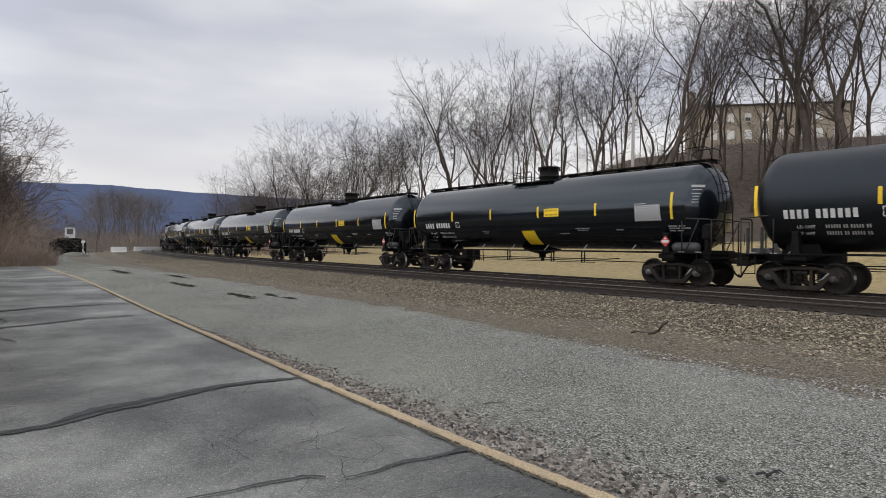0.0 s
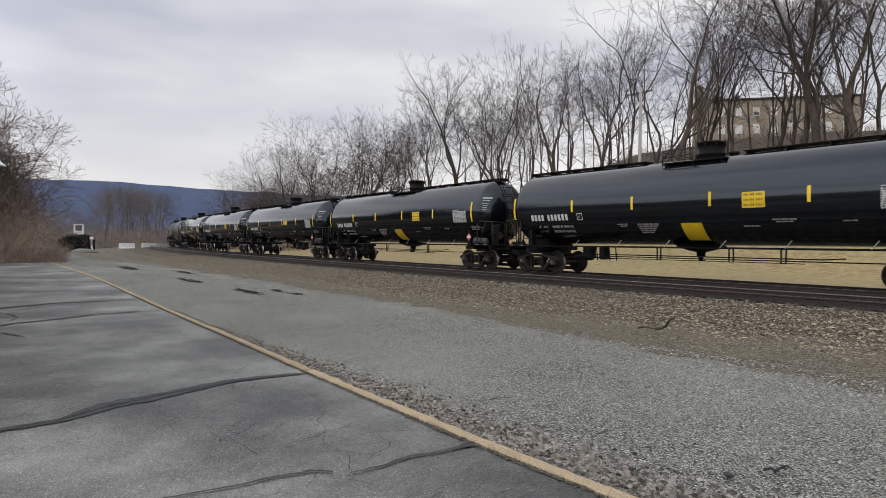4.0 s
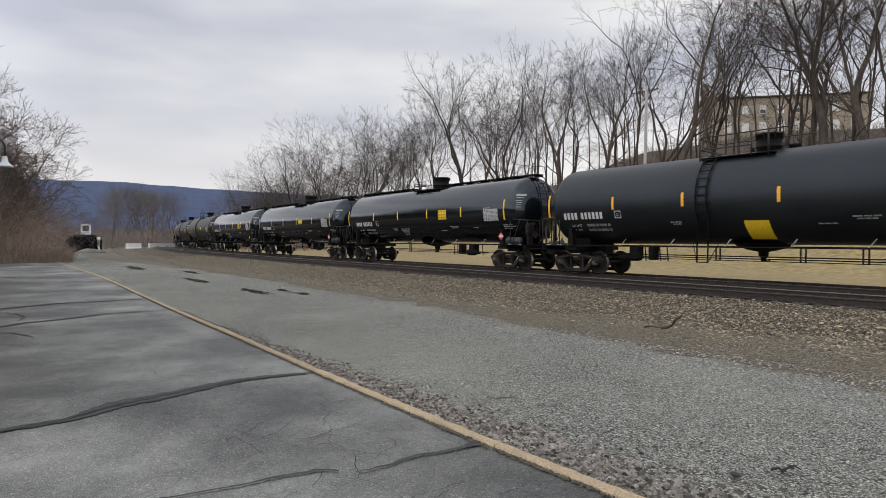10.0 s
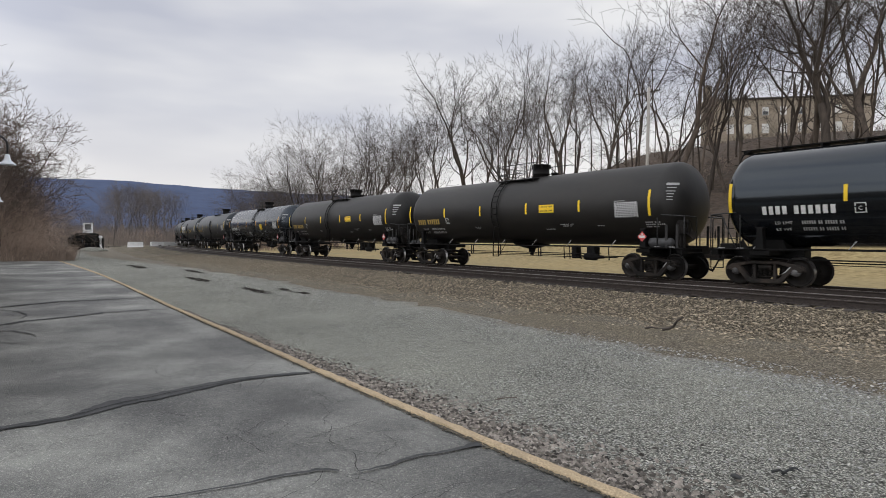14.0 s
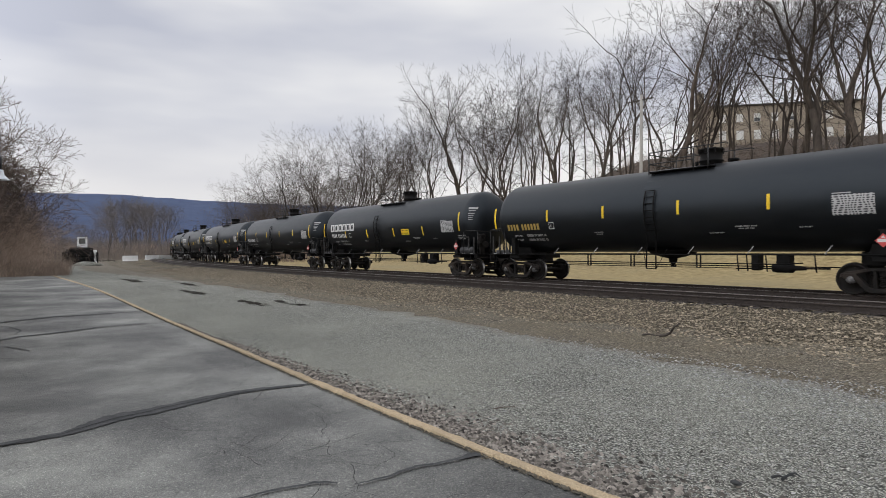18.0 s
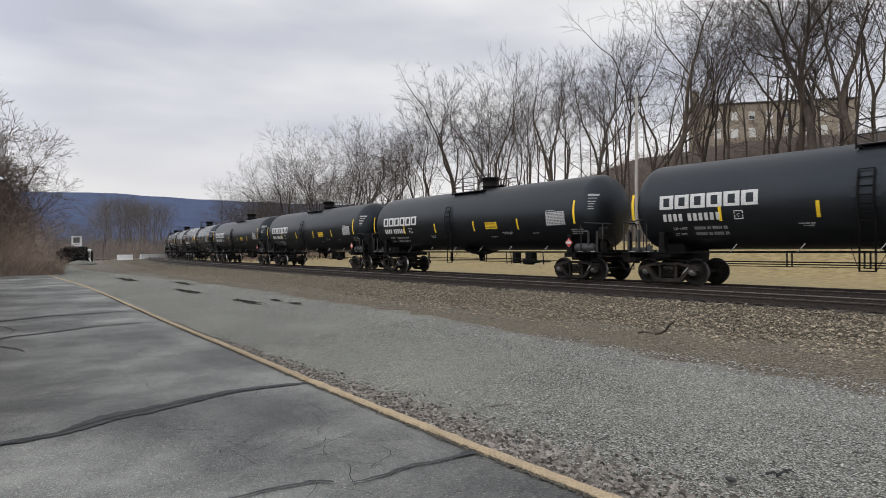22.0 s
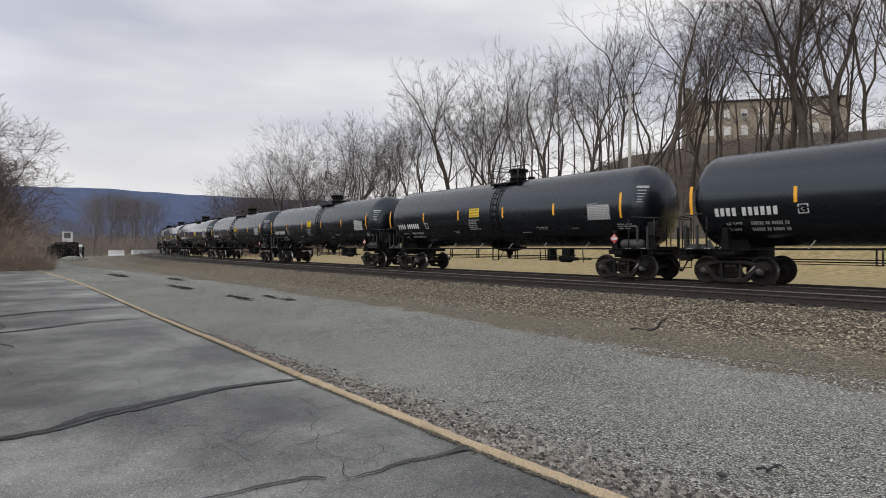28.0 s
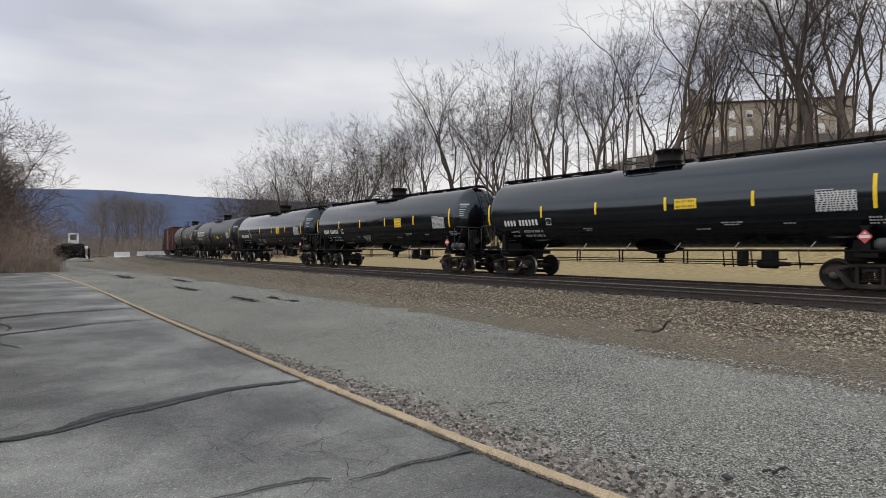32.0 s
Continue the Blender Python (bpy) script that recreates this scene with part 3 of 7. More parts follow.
def strip_point(s, f):
    """Soil under the stones along the kerb, dark to paint the shade in their gaps, with a ragged outer edge."""
    w = (0.42 + 0.30 * noise.noise((s * 0.9, 3.3, 0)) + 0.16 * noise.noise((s * 4.0, 1.3, 0))) * min(1.0, max(0.08, (13.0 - s) / 7.0)) * min(1.0, max(0.08, (s + 1.5) / 2.0))
    y = kerb_y(s) + 0.03 + w * f
    return place(s, y, lane_z(s, y) + 0.020 - 0.012 * f)


tagged(new("kerb_soil", grid_mesh("kerb_soil", strip_point, strip_s, strip_f, dark_soil_m)), "dark soil under the kerb stones, standing in for shade in their gaps", "soil", kind="structure")
verge = new("dirt_verge", grid_mesh("dirt_verge", lambda s, y: place(s, y, lane_z(s, y) - 0.012 + (0.0 if y < 10 else 0.03)), steps(-14, 130, 200), steps(6.6, 12.6, 16), dirt))
tagged(verge, "muddy brown verge along the stone lane", "verge", kind="structure")


def bed_z(y):
    """The bed under both tracks: level between the outer tie ends, then shoulders that fall to the verge and the field."""
    if y < NEAR_Y - 1.3:
        d = NEAR_Y - 1.3 - y
        return 0.165 - min(0.10, d * 0.085) - max(0.0, d - 1.2) * 0.022
    if y > TRACK_Y + 1.5:
        return 0.15 - (y - TRACK_Y - 1.5) * 0.12
    return 0.15


def bed_point(s, f):
    a = 9.85 + 0.5 * min(1.0, max(0.0, s / 12.0)) + 1.9 * min(1.0, max(0.0, (s - 15) / 15.0)) + 0.4 * noise.noise((s * 0.3, 8.5, 0)) + 0.25 * noise.noise((s * 1.6, 2.5, 0))
    y = a + (23.6 - a) * f
    return place(s, y, bed_z(y) + 0.03 * noise.noise((s * 1.3, y * 1.3, 5)) - (0.1 if f == 0 else 0))


bed = new("ballast_bed", across(grid_mesh("ballast_bed", bed_point, steps(-30, 240, 540), steps(0, 1, 28), ballast_m), [1.16 - f for f in steps(0, 1, 28)] * 541))
tagged(bed, "brown crushed-rock ballast bed under the track", "ballast", kind="structure")


# ---- track ----
def rail_mesh(y, s0, s1, n, head=1):
    prof = [(-0.075, 0), (0.075, 0), (0.075, 0.012), (0.012, 0.03), (0.010, 0.14), (0.037, 0.15), (0.037, 0.166), (0.027, 0.185), (-0.03, 0.185), (-0.037, 0.178), (-0.037, 0.15), (-0.010, 0.14), (-0.012, 0.03), (-0.075, 0.012)]
    verts, faces, slots = [], [], []
    m = len(prof)
    for s in steps(s0, s1, n):
        verts += [tuple(place(s, y - a, RAIL_Z - 0.185 + b)) for a, b in prof]
    for i in range(n):
        for j in range(m):
            faces.append((i * m + j, i * m + (j + 1) % m, (i + 1) * m + (j + 1) % m, (i + 1) * m + j))
            slots.append((1 if head == 3 else head) if j == 7 else 2 if j == 6 and head == 3 else 0)
    me = bpy.data.meshes.new("rail")
    me.from_pydata(verts, [], faces)
    me.materials.append(rail_rust)
    me.materials.append(rail_top)
    me.materials.append(rail_dull)
    me.polygons.foreach_set("material_index", slots)
    me.update()
    return me


railway = tagged(new("railway_track"), "rusty steel rails on dark wooden ties, curving away", "railway track", kind="structure")
for side in (-1, 1):
    part("rail", rail_mesh(TRACK_Y + side * 0.755, -40, 240, 280), None, railway, "worn steel rail with a polished head")
siding = tagged(new("railway_track"), "empty second track of rusty rails beside the train", "railway track", kind="structure")
for side in (-1, 1):
    part("rail", rail_mesh(NEAR_Y + side * 0.755, -40, 240, 280, 2 if side < 0 else 3), None, siding, "brown rail with a worn bright head")


# ---- the train ----
TANK_R, TANK_Z, TANK_HALF, HEAD = 1.56, 2.80, 8.42, 0.80
WHEEL_R, TRUCK_X, AXLE = 0.457, 7.02, 0.90


def travel(t):
    return SPEED * t + 0.5 * GAIN * t * t


def prism(bm, outline, y0, y1, mat=0):
    """A plate with an outline in x and z, between y0 and y1."""
    a = [bm.verts.new((x, y0, z)) for x, z in outline]
    b = [bm.verts.new((x, y1, z)) for x, z in outline]
    n = len(outline)
    fs = [bm.faces.new(a), bm.faces.new(b[::-1])] + [bm.faces.new((a[i], b[i], b[(i + 1) % n], a[(i + 1) % n])) for i in range(n)]
    for f in fs:
        f.material_index = mat
    return bm


def patch(bm, x0, x1, z0, z1, skew=0.0, lift=0.006, nz=4, mat=0):
    """A sheet that lies on the tank's side towards the lot; skew moves its foot along the tank."""
    rows = []
    for i in range(nz + 1):
        z = z0 + (z1 - z0) * i / nz
        y = -math.sqrt(TANK_R ** 2 - (z - TANK_Z) ** 2) - lift
        k = skew * (1 - i / nz)
        rows.append((bm.verts.new((x0 + k, y, z)), bm.verts.new((x1 + k, y, z))))
    for (a, b), (c, d) in zip(rows, rows[1:]):
        f = bm.faces.new((a, b, d, c))
        f.smooth, f.material_index = True, mat
    return bm


def bars(bm, x0, x1, z0, z1, words, fill=0.72, lift=0.006):
    """Lettering as plain upright bars: one for each character, a wider space between words."""
    total = sum(words) + 0.7 * (len(words) - 1)
    w = (x1 - x0) / total
    x = x0
    for k in words:
        for i in range(k):
            patch(bm, x, x + w * fill, z0, z1, lift=lift, nz=4 if z1 - z0 > 0.15 else 1)
            x += w
        x += 0.7 * w
    return bm


def head_patch(bm, x, z0, z1, a0, a1):
    """A bar of lettering where the tank turns into its head, from angle a0 to a1 towards the end."""
    rows = []
    for z in (z0, z1):
        row = []
        for a in (a0, (a0 + a1) / 2, a1):
            t = a * math.pi / 2
            r = TANK_R * math.cos(t)
            y = -math.sqrt(max(0.01, r * r - (z - TANK_Z) ** 2)) - 0.012
            row.append(bm.verts.new((x + (HEAD * math.sin(t) + 0.008) * (1 if x > 0 else -1), y, z)))
        rows.append(row)
    for i in range(2):
        bm.faces.new((rows[0][i], rows[0][i + 1], rows[1][i + 1], rows[1][i]))
    return bm


def wheelset_mesh():
    bm = bmesh.new()
    lathe(bm, [(-1.02, 0), (-1.02, 0.075), (-0.96, 0.095), (-0.86, 0.095), (-0.84, 0.08), (0.84, 0.08), (0.86, 0.095), (0.96, 0.095), (1.02, 0.075), (1.02, 0)], "y", 12, (0, 0, 0))
    for s in (-1, 1):
        prof = [(0.84, 0.09), (0.84, 0.16), (0.80, 0.20), (0.775, 0.30), (0.79, 0.375), (0.825, 0.385), (0.828, 0.445), (0.82, 0.453), (0.735, 0.457), (0.72, 0.482), (0.70, 0.482), (0.695, 0.39), (0.73, 0.37), (0.735, 0.20), (0.70, 0.15), (0.70, 0.085)]
        lathe(bm, [(u * s, r) for u, r in prof], "y", 24, (0, 0, 0), [0, 0, 0, 0, 0, 0, 0, 1, 1, 0, 0, 0, 0, 0, 0])
        box(bm, -0.05, 0.05, min(s * 0.795, s * 0.812), max(s * 0.795, s * 0.812), 0.30, 0.345)
    return mesh_of("wheelset", bm, [wheel_m, tread_m])


def side_frame_mesh(s):
    """A cast side frame: bowed top chord, deep V below, pedestals over the bearings and a spring pocket."""
    bm = bmesh.new()
    y0, y1 = (0.92, 1.08) if s > 0 else (-1.08, -0.92)
    top = [(-1.18, 0.47), (-1.16, 0.60), (-1.02, 0.67), (-0.72, 0.72), (-0.40, 0.79), (0.40, 0.79), (0.72, 0.72), (1.02, 0.67), (1.16, 0.60), (1.18, 0.47)]
    prism(bm, top + [(1.02, 0.54), (0.74, 0.61), (0.42, 0.69), (-0.42, 0.69), (-0.74, 0.61), (-1.02, 0.54)], y0, y1)
    prism(bm, [(-0.90, 0.52), (-0.74, 0.60), (-0.62, 0.46), (-0.44, 0.25), (-0.32, 0.22), (0.32, 0.22), (0.44, 0.25), (0.62, 0.46), (0.74, 0.60), (0.90, 0.52), (0.74, 0.38), (0.54, 0.13), (0.40, 0.08), (-0.40, 0.08), (-0.54, 0.13), (-0.74, 0.38)], y0 - 0.01, y1 + 0.01)
    for x in (-1, 1):
        prism(bm, [(x * 0.25, 0.21), (x * 0.36, 0.21), (x * 0.34, 0.70), (x * 0.27, 0.70)], y0 + 0.01, y1 - 0.01)
        prism(bm, [(x * AXLE - 0.19, 0.46), (x * AXLE + 0.19, 0.46), (x * AXLE + 0.15, 0.63), (x * AXLE - 0.15, 0.63)], y0 - 0.015, y1 + 0.015)
    bmesh.ops.recalc_face_normals(bm, faces=bm.faces)
    bmesh.ops.bevel(bm, geom=bm.edges[:], offset=0.014, segments=1, affect="EDGES", profile=0.5)
    return mesh_of("side_frame", bm, truck_m)


def bearing_mesh(s):
    """An axle's end cap with three bolts."""
    bm = bmesh.new()
    e = 1.115 * s
    lathe(bm, [(e, 0), (e, 0.06), (e - 0.012 * s, 0.088), (e - 0.03 * s, 0.09), (e - 0.035 * s, 0.118), (0.90 * s, 0.125)], "y", 16)
    for i in range(3):
        a = i * math.tau / 3 + 0.4
        lathe(bm, [(e + 0.018 * s, 0), (e + 0.018 * s, 0.016), (e, 0.016)], "y", 6, (0.045 * math.cos(a), 0, 0.045 * math.sin(a)))
    return mesh_of("bearing_cap", bm, cap_m)


def spring_mesh(s):
    bm = bmesh.new()
    y = 1.0 * s
    for x in (-0.15, 0.0, 0.15):
        pts = [(x + 0.055 * math.cos(a), y + 0.055 * math.sin(a), 0.30 + 0.24 * a / (math.tau * 4)) for a in steps(0, math.tau * 4, 24)]
        tube(bm, pts, 0.018, 4)
    box(bm, -0.24, 0.24, y - 0.07, y + 0.07, 0.285, 0.30)
    return mesh_of("spring_set", bm, truck_m)


def truck_mesh():
    bm = bmesh.new()
    box(bm, -0.20, 0.20, -1.05, 1.05, 0.545, 0.66, 0.02)
    box(bm, -0.24, 0.24, -0.5, 0.5, 0.60, 0.80, 0.02)
    lathe(bm, [(0.80, 0.0), (0.80, 0.2), (0.86, 0.2), (0.86, 0)], "z", 16)
    for x in (-0.42, 0.42):
        box(bm, x - 0.05, x + 0.05, -0.62, 0.62, 0.33, 0.43, 0.01)
        box(bm, x * 1.05 - 0.03, x * 1.05 + 0.03, -0.80, -0.70, 0.28, 0.60)
        box(bm, x * 1.05 - 0.03, x * 1.05 + 0.03, 0.70, 0.80, 0.28, 0.60)
    return mesh_of("truck", bm, truck_m)


def tank_mesh(mat, seams=()):
    prof = [(-TANK_HALF + HEAD * (1 - math.sin(i / 10 * math.pi / 2)), TANK_R * math.cos(i / 10 * math.pi / 2)) for i in range(10, -1, -1)]
    prof[0] = (-TANK_HALF, 0.0)
    body = []
    for x in seams:
        body += [(x - 0.03, TANK_R), (x - 0.012, TANK_R + 0.008), (x + 0.012, TANK_R + 0.008), (x + 0.03, TANK_R)]
    prof = prof + body + [(-u, r) for u, r in prof[::-1]]
    return mesh_of("tank", lathe(bmesh.new(), prof, "x", 72, (0, 0, TANK_Z)), mat)


SHARED = {"wheelset": wheelset_mesh(), "frame-": side_frame_mesh(-1), "frame+": side_frame_mesh(1), "spring-": spring_mesh(-1), "spring+": spring_mesh(1), "truck": truck_mesh(), "cap-": bearing_mesh(-1), "cap+": bearing_mesh(1)}


def strut_mesh():
    bm = bmesh.new()
    tube(bm, [(0, -1.46, 1.16), (0.16, -1.34, 1.42)], 0.014, 5)
    return mesh_of("strut", bm, grey_m)


def hanger_mesh():
    bm = bmesh.new()
    for x in (-0.07, 0.07):
        box(bm, x - 0.02, x + 0.02, -1.29, -1.25, 0.70, 1.17)
    box(bm, -0.09, 0.09, -1.29, -1.25, 0.70, 0.73)
    return mesh_of("hanger", bm, steel_black)


SHARED["strut"], SHARED["hanger"] = strut_mesh(), hanger_mesh()


def add_truck(car, x):
    t = part("truck", SHARED["truck"], None, car, "three-piece cast truck in grimy brown steel")
    t.location = (x, 0, 0)
    for k in "-+":
        part("side_frame", SHARED["frame" + k], None, t)
        part("spring_set", SHARED["spring" + k], None, t)
        for dx in (-AXLE, AXLE):
            part("bearing_cap", SHARED["cap" + k], None, t, "pale worn end cap").location = (dx, 0, WHEEL_R)
    for dx in (-AXLE, AXLE):
        w = part("wheelset", SHARED["wheelset"], None, t, "rust-brown wheels with polished treads on one axle")
        w.location = (dx, 0, WHEEL_R)
    bm = bmesh.new()
    tube(bm, [(0.42, -0.86, 0.36), (0.62, -1.08, 0.44), (0.78, -1.09, 0.62)], 0.022, 5)
    part("brake_lever", bm, grey_m, t)


def end_gear(car, s, brake, braced):
    """Sill, platform, railing and coupler at one end; s is 1 at the front; braced: railings with a slanting brace, else with upright plates."""
    def span(a, b):
        return min(s * a, s * b), max(s * a, s * b)

    bm = bmesh.new()
    box(bm, *span(6.15, 8.65), -0.26, 0.26, 0.82, 1.24, 0.02)
    box(bm, *span(TRUCK_X - 0.3, TRUCK_X + 0.3), -1.42, 1.42, 0.96, 1.12, 0.02)
    box(bm, *span(8.35, 8.62), -1.38, 1.38, 0.96, 1.12, 0.02)
    part("stub_sill", bm, steel_black, car)
    bm = bmesh.new()
    prism(bm, [(s * (TRUCK_X - 0.55), 1.10), (s * (TRUCK_X + 0.55), 1.10), (s * (TRUCK_X + 0.4), 1.62), (s * (TRUCK_X - 0.4), 1.62)], -0.80, 0.80)
    part("saddle", bm, steel_black, car)
    bm = bmesh.new()
    box(bm, *span(7.35, 8.66), -1.45, -1.08, 1.12, 1.155)
    box(bm, *span(7.35, 8.66), 1.08, 1.45, 1.12, 1.155)
    box(bm, *span(8.28, 8.70), -1.08, 1.08, 1.12, 1.155)
    part("end_platform", bm, steel_black, car)
    bm = bmesh.new()
    for x in (7.5, 8.1):
        box(bm, *span(x, x + 0.22), -1.452, -1.446, 1.165, 1.20)
    tagged(part("stencil", bm, grey_m, car), kind="stuff")
    x0, x1 = s * 7.62, s * 8.62
    for y in (-1, 1):
        bm = bmesh.new()
        tube(bm, [(x0, 1.44 * y, 1.15), (x0, 1.44 * y, 2.24), (x0 + 0.03 * s, 1.44 * y, 2.31), (x0 + 0.10 * s, 1.44 * y, 2.34), (x1 - 0.1 * s, 1.44 * y, 2.28), (x1, 1.36 * y, 2.27), (x1, 0.62 * y, 2.26), (x1, 0.55 * y, 2.18), (x1, 0.55 * y, 1.15)], 0.023, 7)
        part("end_railing", bm, rail_paint, car)
        bm = bmesh.new()
        if braced:
            tube(bm, [(x0 + 0.62 * s, 1.44 * y, 2.31), (x0 + 0.12 * s, 1.44 * y, 1.155)], 0.019, 6)
        else:
            for k in (0.30, 0.72):
                box(bm, *span(7.62 + k, 7.62 + k + 0.09), min(1.38 * y, 1.42 * y), max(1.38 * y, 1.42 * y), 1.155, 1.98)
        tube(bm, [(x1, 1.36 * y, 2.27), (x1, 1.36 * y, 1.15)], 0.019, 6)
        part("brace", bm, rail_paint, car)
    bm = bmesh.new()
    for x in (0, 1):
        tube(bm, [(s * (8.15 + 0.42 * x), -1.43, 1.12), (s * (8.15 + 0.42 * x), -1.43, 0.52)], 0.016, 5)
    for z in (0.54, 0.82):
        tube(bm, [(s * 8.15, -1.43, z), (s * 8.57, -1.43, z)], 0.016, 5)
    part("stirrup", bm, steel_black, car)
    bm = bmesh.new()
    box(bm, *span(8.6, 8.98), -0.09, 0.09, 0.79, 0.95, 0.02)
    prism(bm, [(s * 8.9, 0.72), (s * 9.14, 0.74), (s * 9.16, 1.02), (s * 8.9, 1.04)], -0.16, 0.13)
    tube(bm, [(s * 8.65, -0.2, 1.0), (s * 8.72, -1.3, 0.98)], 0.018, 5)
    part("coupler", bm, truck_m, car, "rusty knuckle coupler")
    bm = bmesh.new()
    tube(bm, [(s * 8.60, -0.45, 0.86), (s * 8.80, -0.44, 0.74), (s * 8.98, -0.40, 0.46), (s * 9.06, -0.34, 0.36), (s * 9.15, -0.28, 0.44)], 0.03, 7)
    part("air_hose", bm, steel_black, car)
    bm = bmesh.new()
    prism(bm, [(s * TRUCK_X - 0.13, 1.12), (s * TRUCK_X + 0.13, 1.12), (s * TRUCK_X + 0.08, 1.80), (s * TRUCK_X + 0.16, 1.86), (s * TRUCK_X - 0.16, 1.86), (s * TRUCK_X - 0.08, 1.80)], -1.45, -1.22)
    part("bolster_post", bm, steel_black, car)
    if brake:
        bm = bmesh.new()
        box(bm, s * 8.20 - 0.14, s * 8.20 + 0.14, -0.98, -0.55, 1.62, 2.15, 0.05)
        lathe(bm, [(s * 8.36, 0), (s * 8.36, 0.05), (s * 8.40, 0.05), (s * 8.40, 0)], "x", 10, (0, -0.76, 1.9))
        ring = [(s * 8.40, -0.76 + 0.27 * math.cos(a), 1.9 + 0.27 * math.sin(a)) for a in steps(0, math.tau, 20)]
        tube(bm, ring, 0.018, 5, False)
        for i in range(5):
            a = i * math.tau / 5
            tube(bm, [(s * 8.40, -0.76, 1.9), (s * 8.40, -0.76 + 0.27 * math.cos(a), 1.9 + 0.27 * math.sin(a))], 0.011, 4)
        box(bm, s * 8.2 - 0.05, s * 8.2 + 0.05, -0.9, -0.6, 1.15, 1.65)
        part("hand_brake", bm, truck_m, car, "greasy hand brake wheel and gear housing")
        bm = bmesh.new()
        lathe(bm, [(7.18, 0), (7.20, 0.10), (7.26, 0.16), (7.34, 0.175), (8.02, 0.175), (8.10, 0.16), (8.16, 0.10), (8.18, 0)], "x", 18, (0, -1.26, 1.34))
        part("air_reservoir", bm, tank_grey, car, "grey cylindrical air reservoir")
    else:
        bm = bmesh.new()
        box(bm, s * 8.05 - 0.28, s * 8.05 + 0.28, -1.33, -1.05, 1.155, 1.34, 0.03)
        prism(bm, [(s * 7.62 - 0.20, 1.155), (s * 7.62 + 0.22, 1.155), (s * 7.62 + 0.02, 1.50)], -1.30, -1.28)
        part("tool_box", bm, tank_grey if not braced else steel_black, car)


def brake_gear(car, s):
    """Brake cylinder, valve and rigging hung below the tank towards one end."""
    for x0, x1, z0, y0 in ((4.1, 4.5, 0.64, -1.05), (3.38, 3.62, 0.60, -1.15)):
        bm = bmesh.new()
        box(bm, min(s * x0, s * x1), max(s * x0, s * x1), y0, y0 + 0.4, z0 + 0.05, 1.16, 0.04)
        part("brake_valve", bm, steel_black, car)
    bm = bmesh.new()
    lathe(bm, [(s * 4.0, 0), (s * 4.0, 0.12), (s * 4.12, 0.15), (s * 4.58, 0.15), (s * 4.64, 0.08), (s * 4.95, 0.06), (s * 4.95, 0)], "x", 14, (0, -1.0, 0.74))
    part("brake_cylinder", bm, steel_black, car)
    bm = bmesh.new()
    tube(bm, [(s * 5.6, -1.0, 0.74), (s * 3.9, -1.0, 0.72), (s * 2.9, -1.1, 0.70)], 0.028, 6)
    for x in (5.2, 3.8, 3.2, 2.9):
        tube(bm, [(s * x, -1.05, 1.15), (s * x + 0.05, -1.05, 0.62)], 0.022, 5)
    part("brake_rod", bm, steel_black, car)


def placard(car, x, z, y=-1.43, turn=0.0, mat=None):
    bm = bmesh.new()
    h = 0.19
    prism(bm, [(-h, 0), (0, -h), (h, 0), (0, h)], -0.006, 0.006)
    ob = part("placard", bm, mat or red_m, car, "red diamond hazard placard" if mat is None else "")
    ob.matrix_basis = pose(x, y, z, 0, 0, turn)
    if mat is None:
        bm = bmesh.new()
        prism(bm, [(-0.13, -0.045), (0.13, -0.045), (0.13, 0.045), (-0.13, 0.045)], -0.0095, -0.0065)
        prism(bm, [(-0.05, 0.07), (0.05, 0.07), (0.0, 0.14)], -0.0095, -0.0065)
        part("placard_panel", bm, white_m, ob)


def text_mesh(words, size):
    """Readable lettering in the built-in font as a mesh, upright in x and z."""
    cu = bpy.data.curves.new("lettering", "FONT")
    cu.body, cu.size, cu.resolution_u, cu.extrude = words, size, 1, 0.0
    ob = bpy.data.objects.new("lettering", cu)
    scene.collection.objects.link(ob)
    me = bpy.data.meshes.new_from_object(ob.evaluated_get(bpy.context.evaluated_depsgraph_get()))
    bpy.data.objects.remove(ob)
    me.transform(Matrix.Rotation(radians(90), 4, "X"))
    me.materials.clear()
    me.materials.append(white_m)
    return me


LETTERS = {w: text_mesh(w, s) for w, s in (("LD LMT", 0.15), ("LT WT", 0.15), ("C", 0.17))}


def lettering(car, words, x, z):
    ob = tagged(part("lettering", LETTERS[words], None, car), kind="stuff")
    d = (z + 0.05 - TANK_Z) / TANK_R
    ob.matrix_basis = pose(x, -math.sqrt(TANK_R ** 2 - (z + 0.05 - TANK_Z) ** 2) - 0.009, z, math.degrees(math.asin(d)) * -1, 0, 0)


STRIPES = (-7.90, -4.66, -1.86, 1.10, 4.08, 7.28)
DULL_STRIPES = (-8.10, -4.90, -2.04, 1.10, 4.10, 7.34)


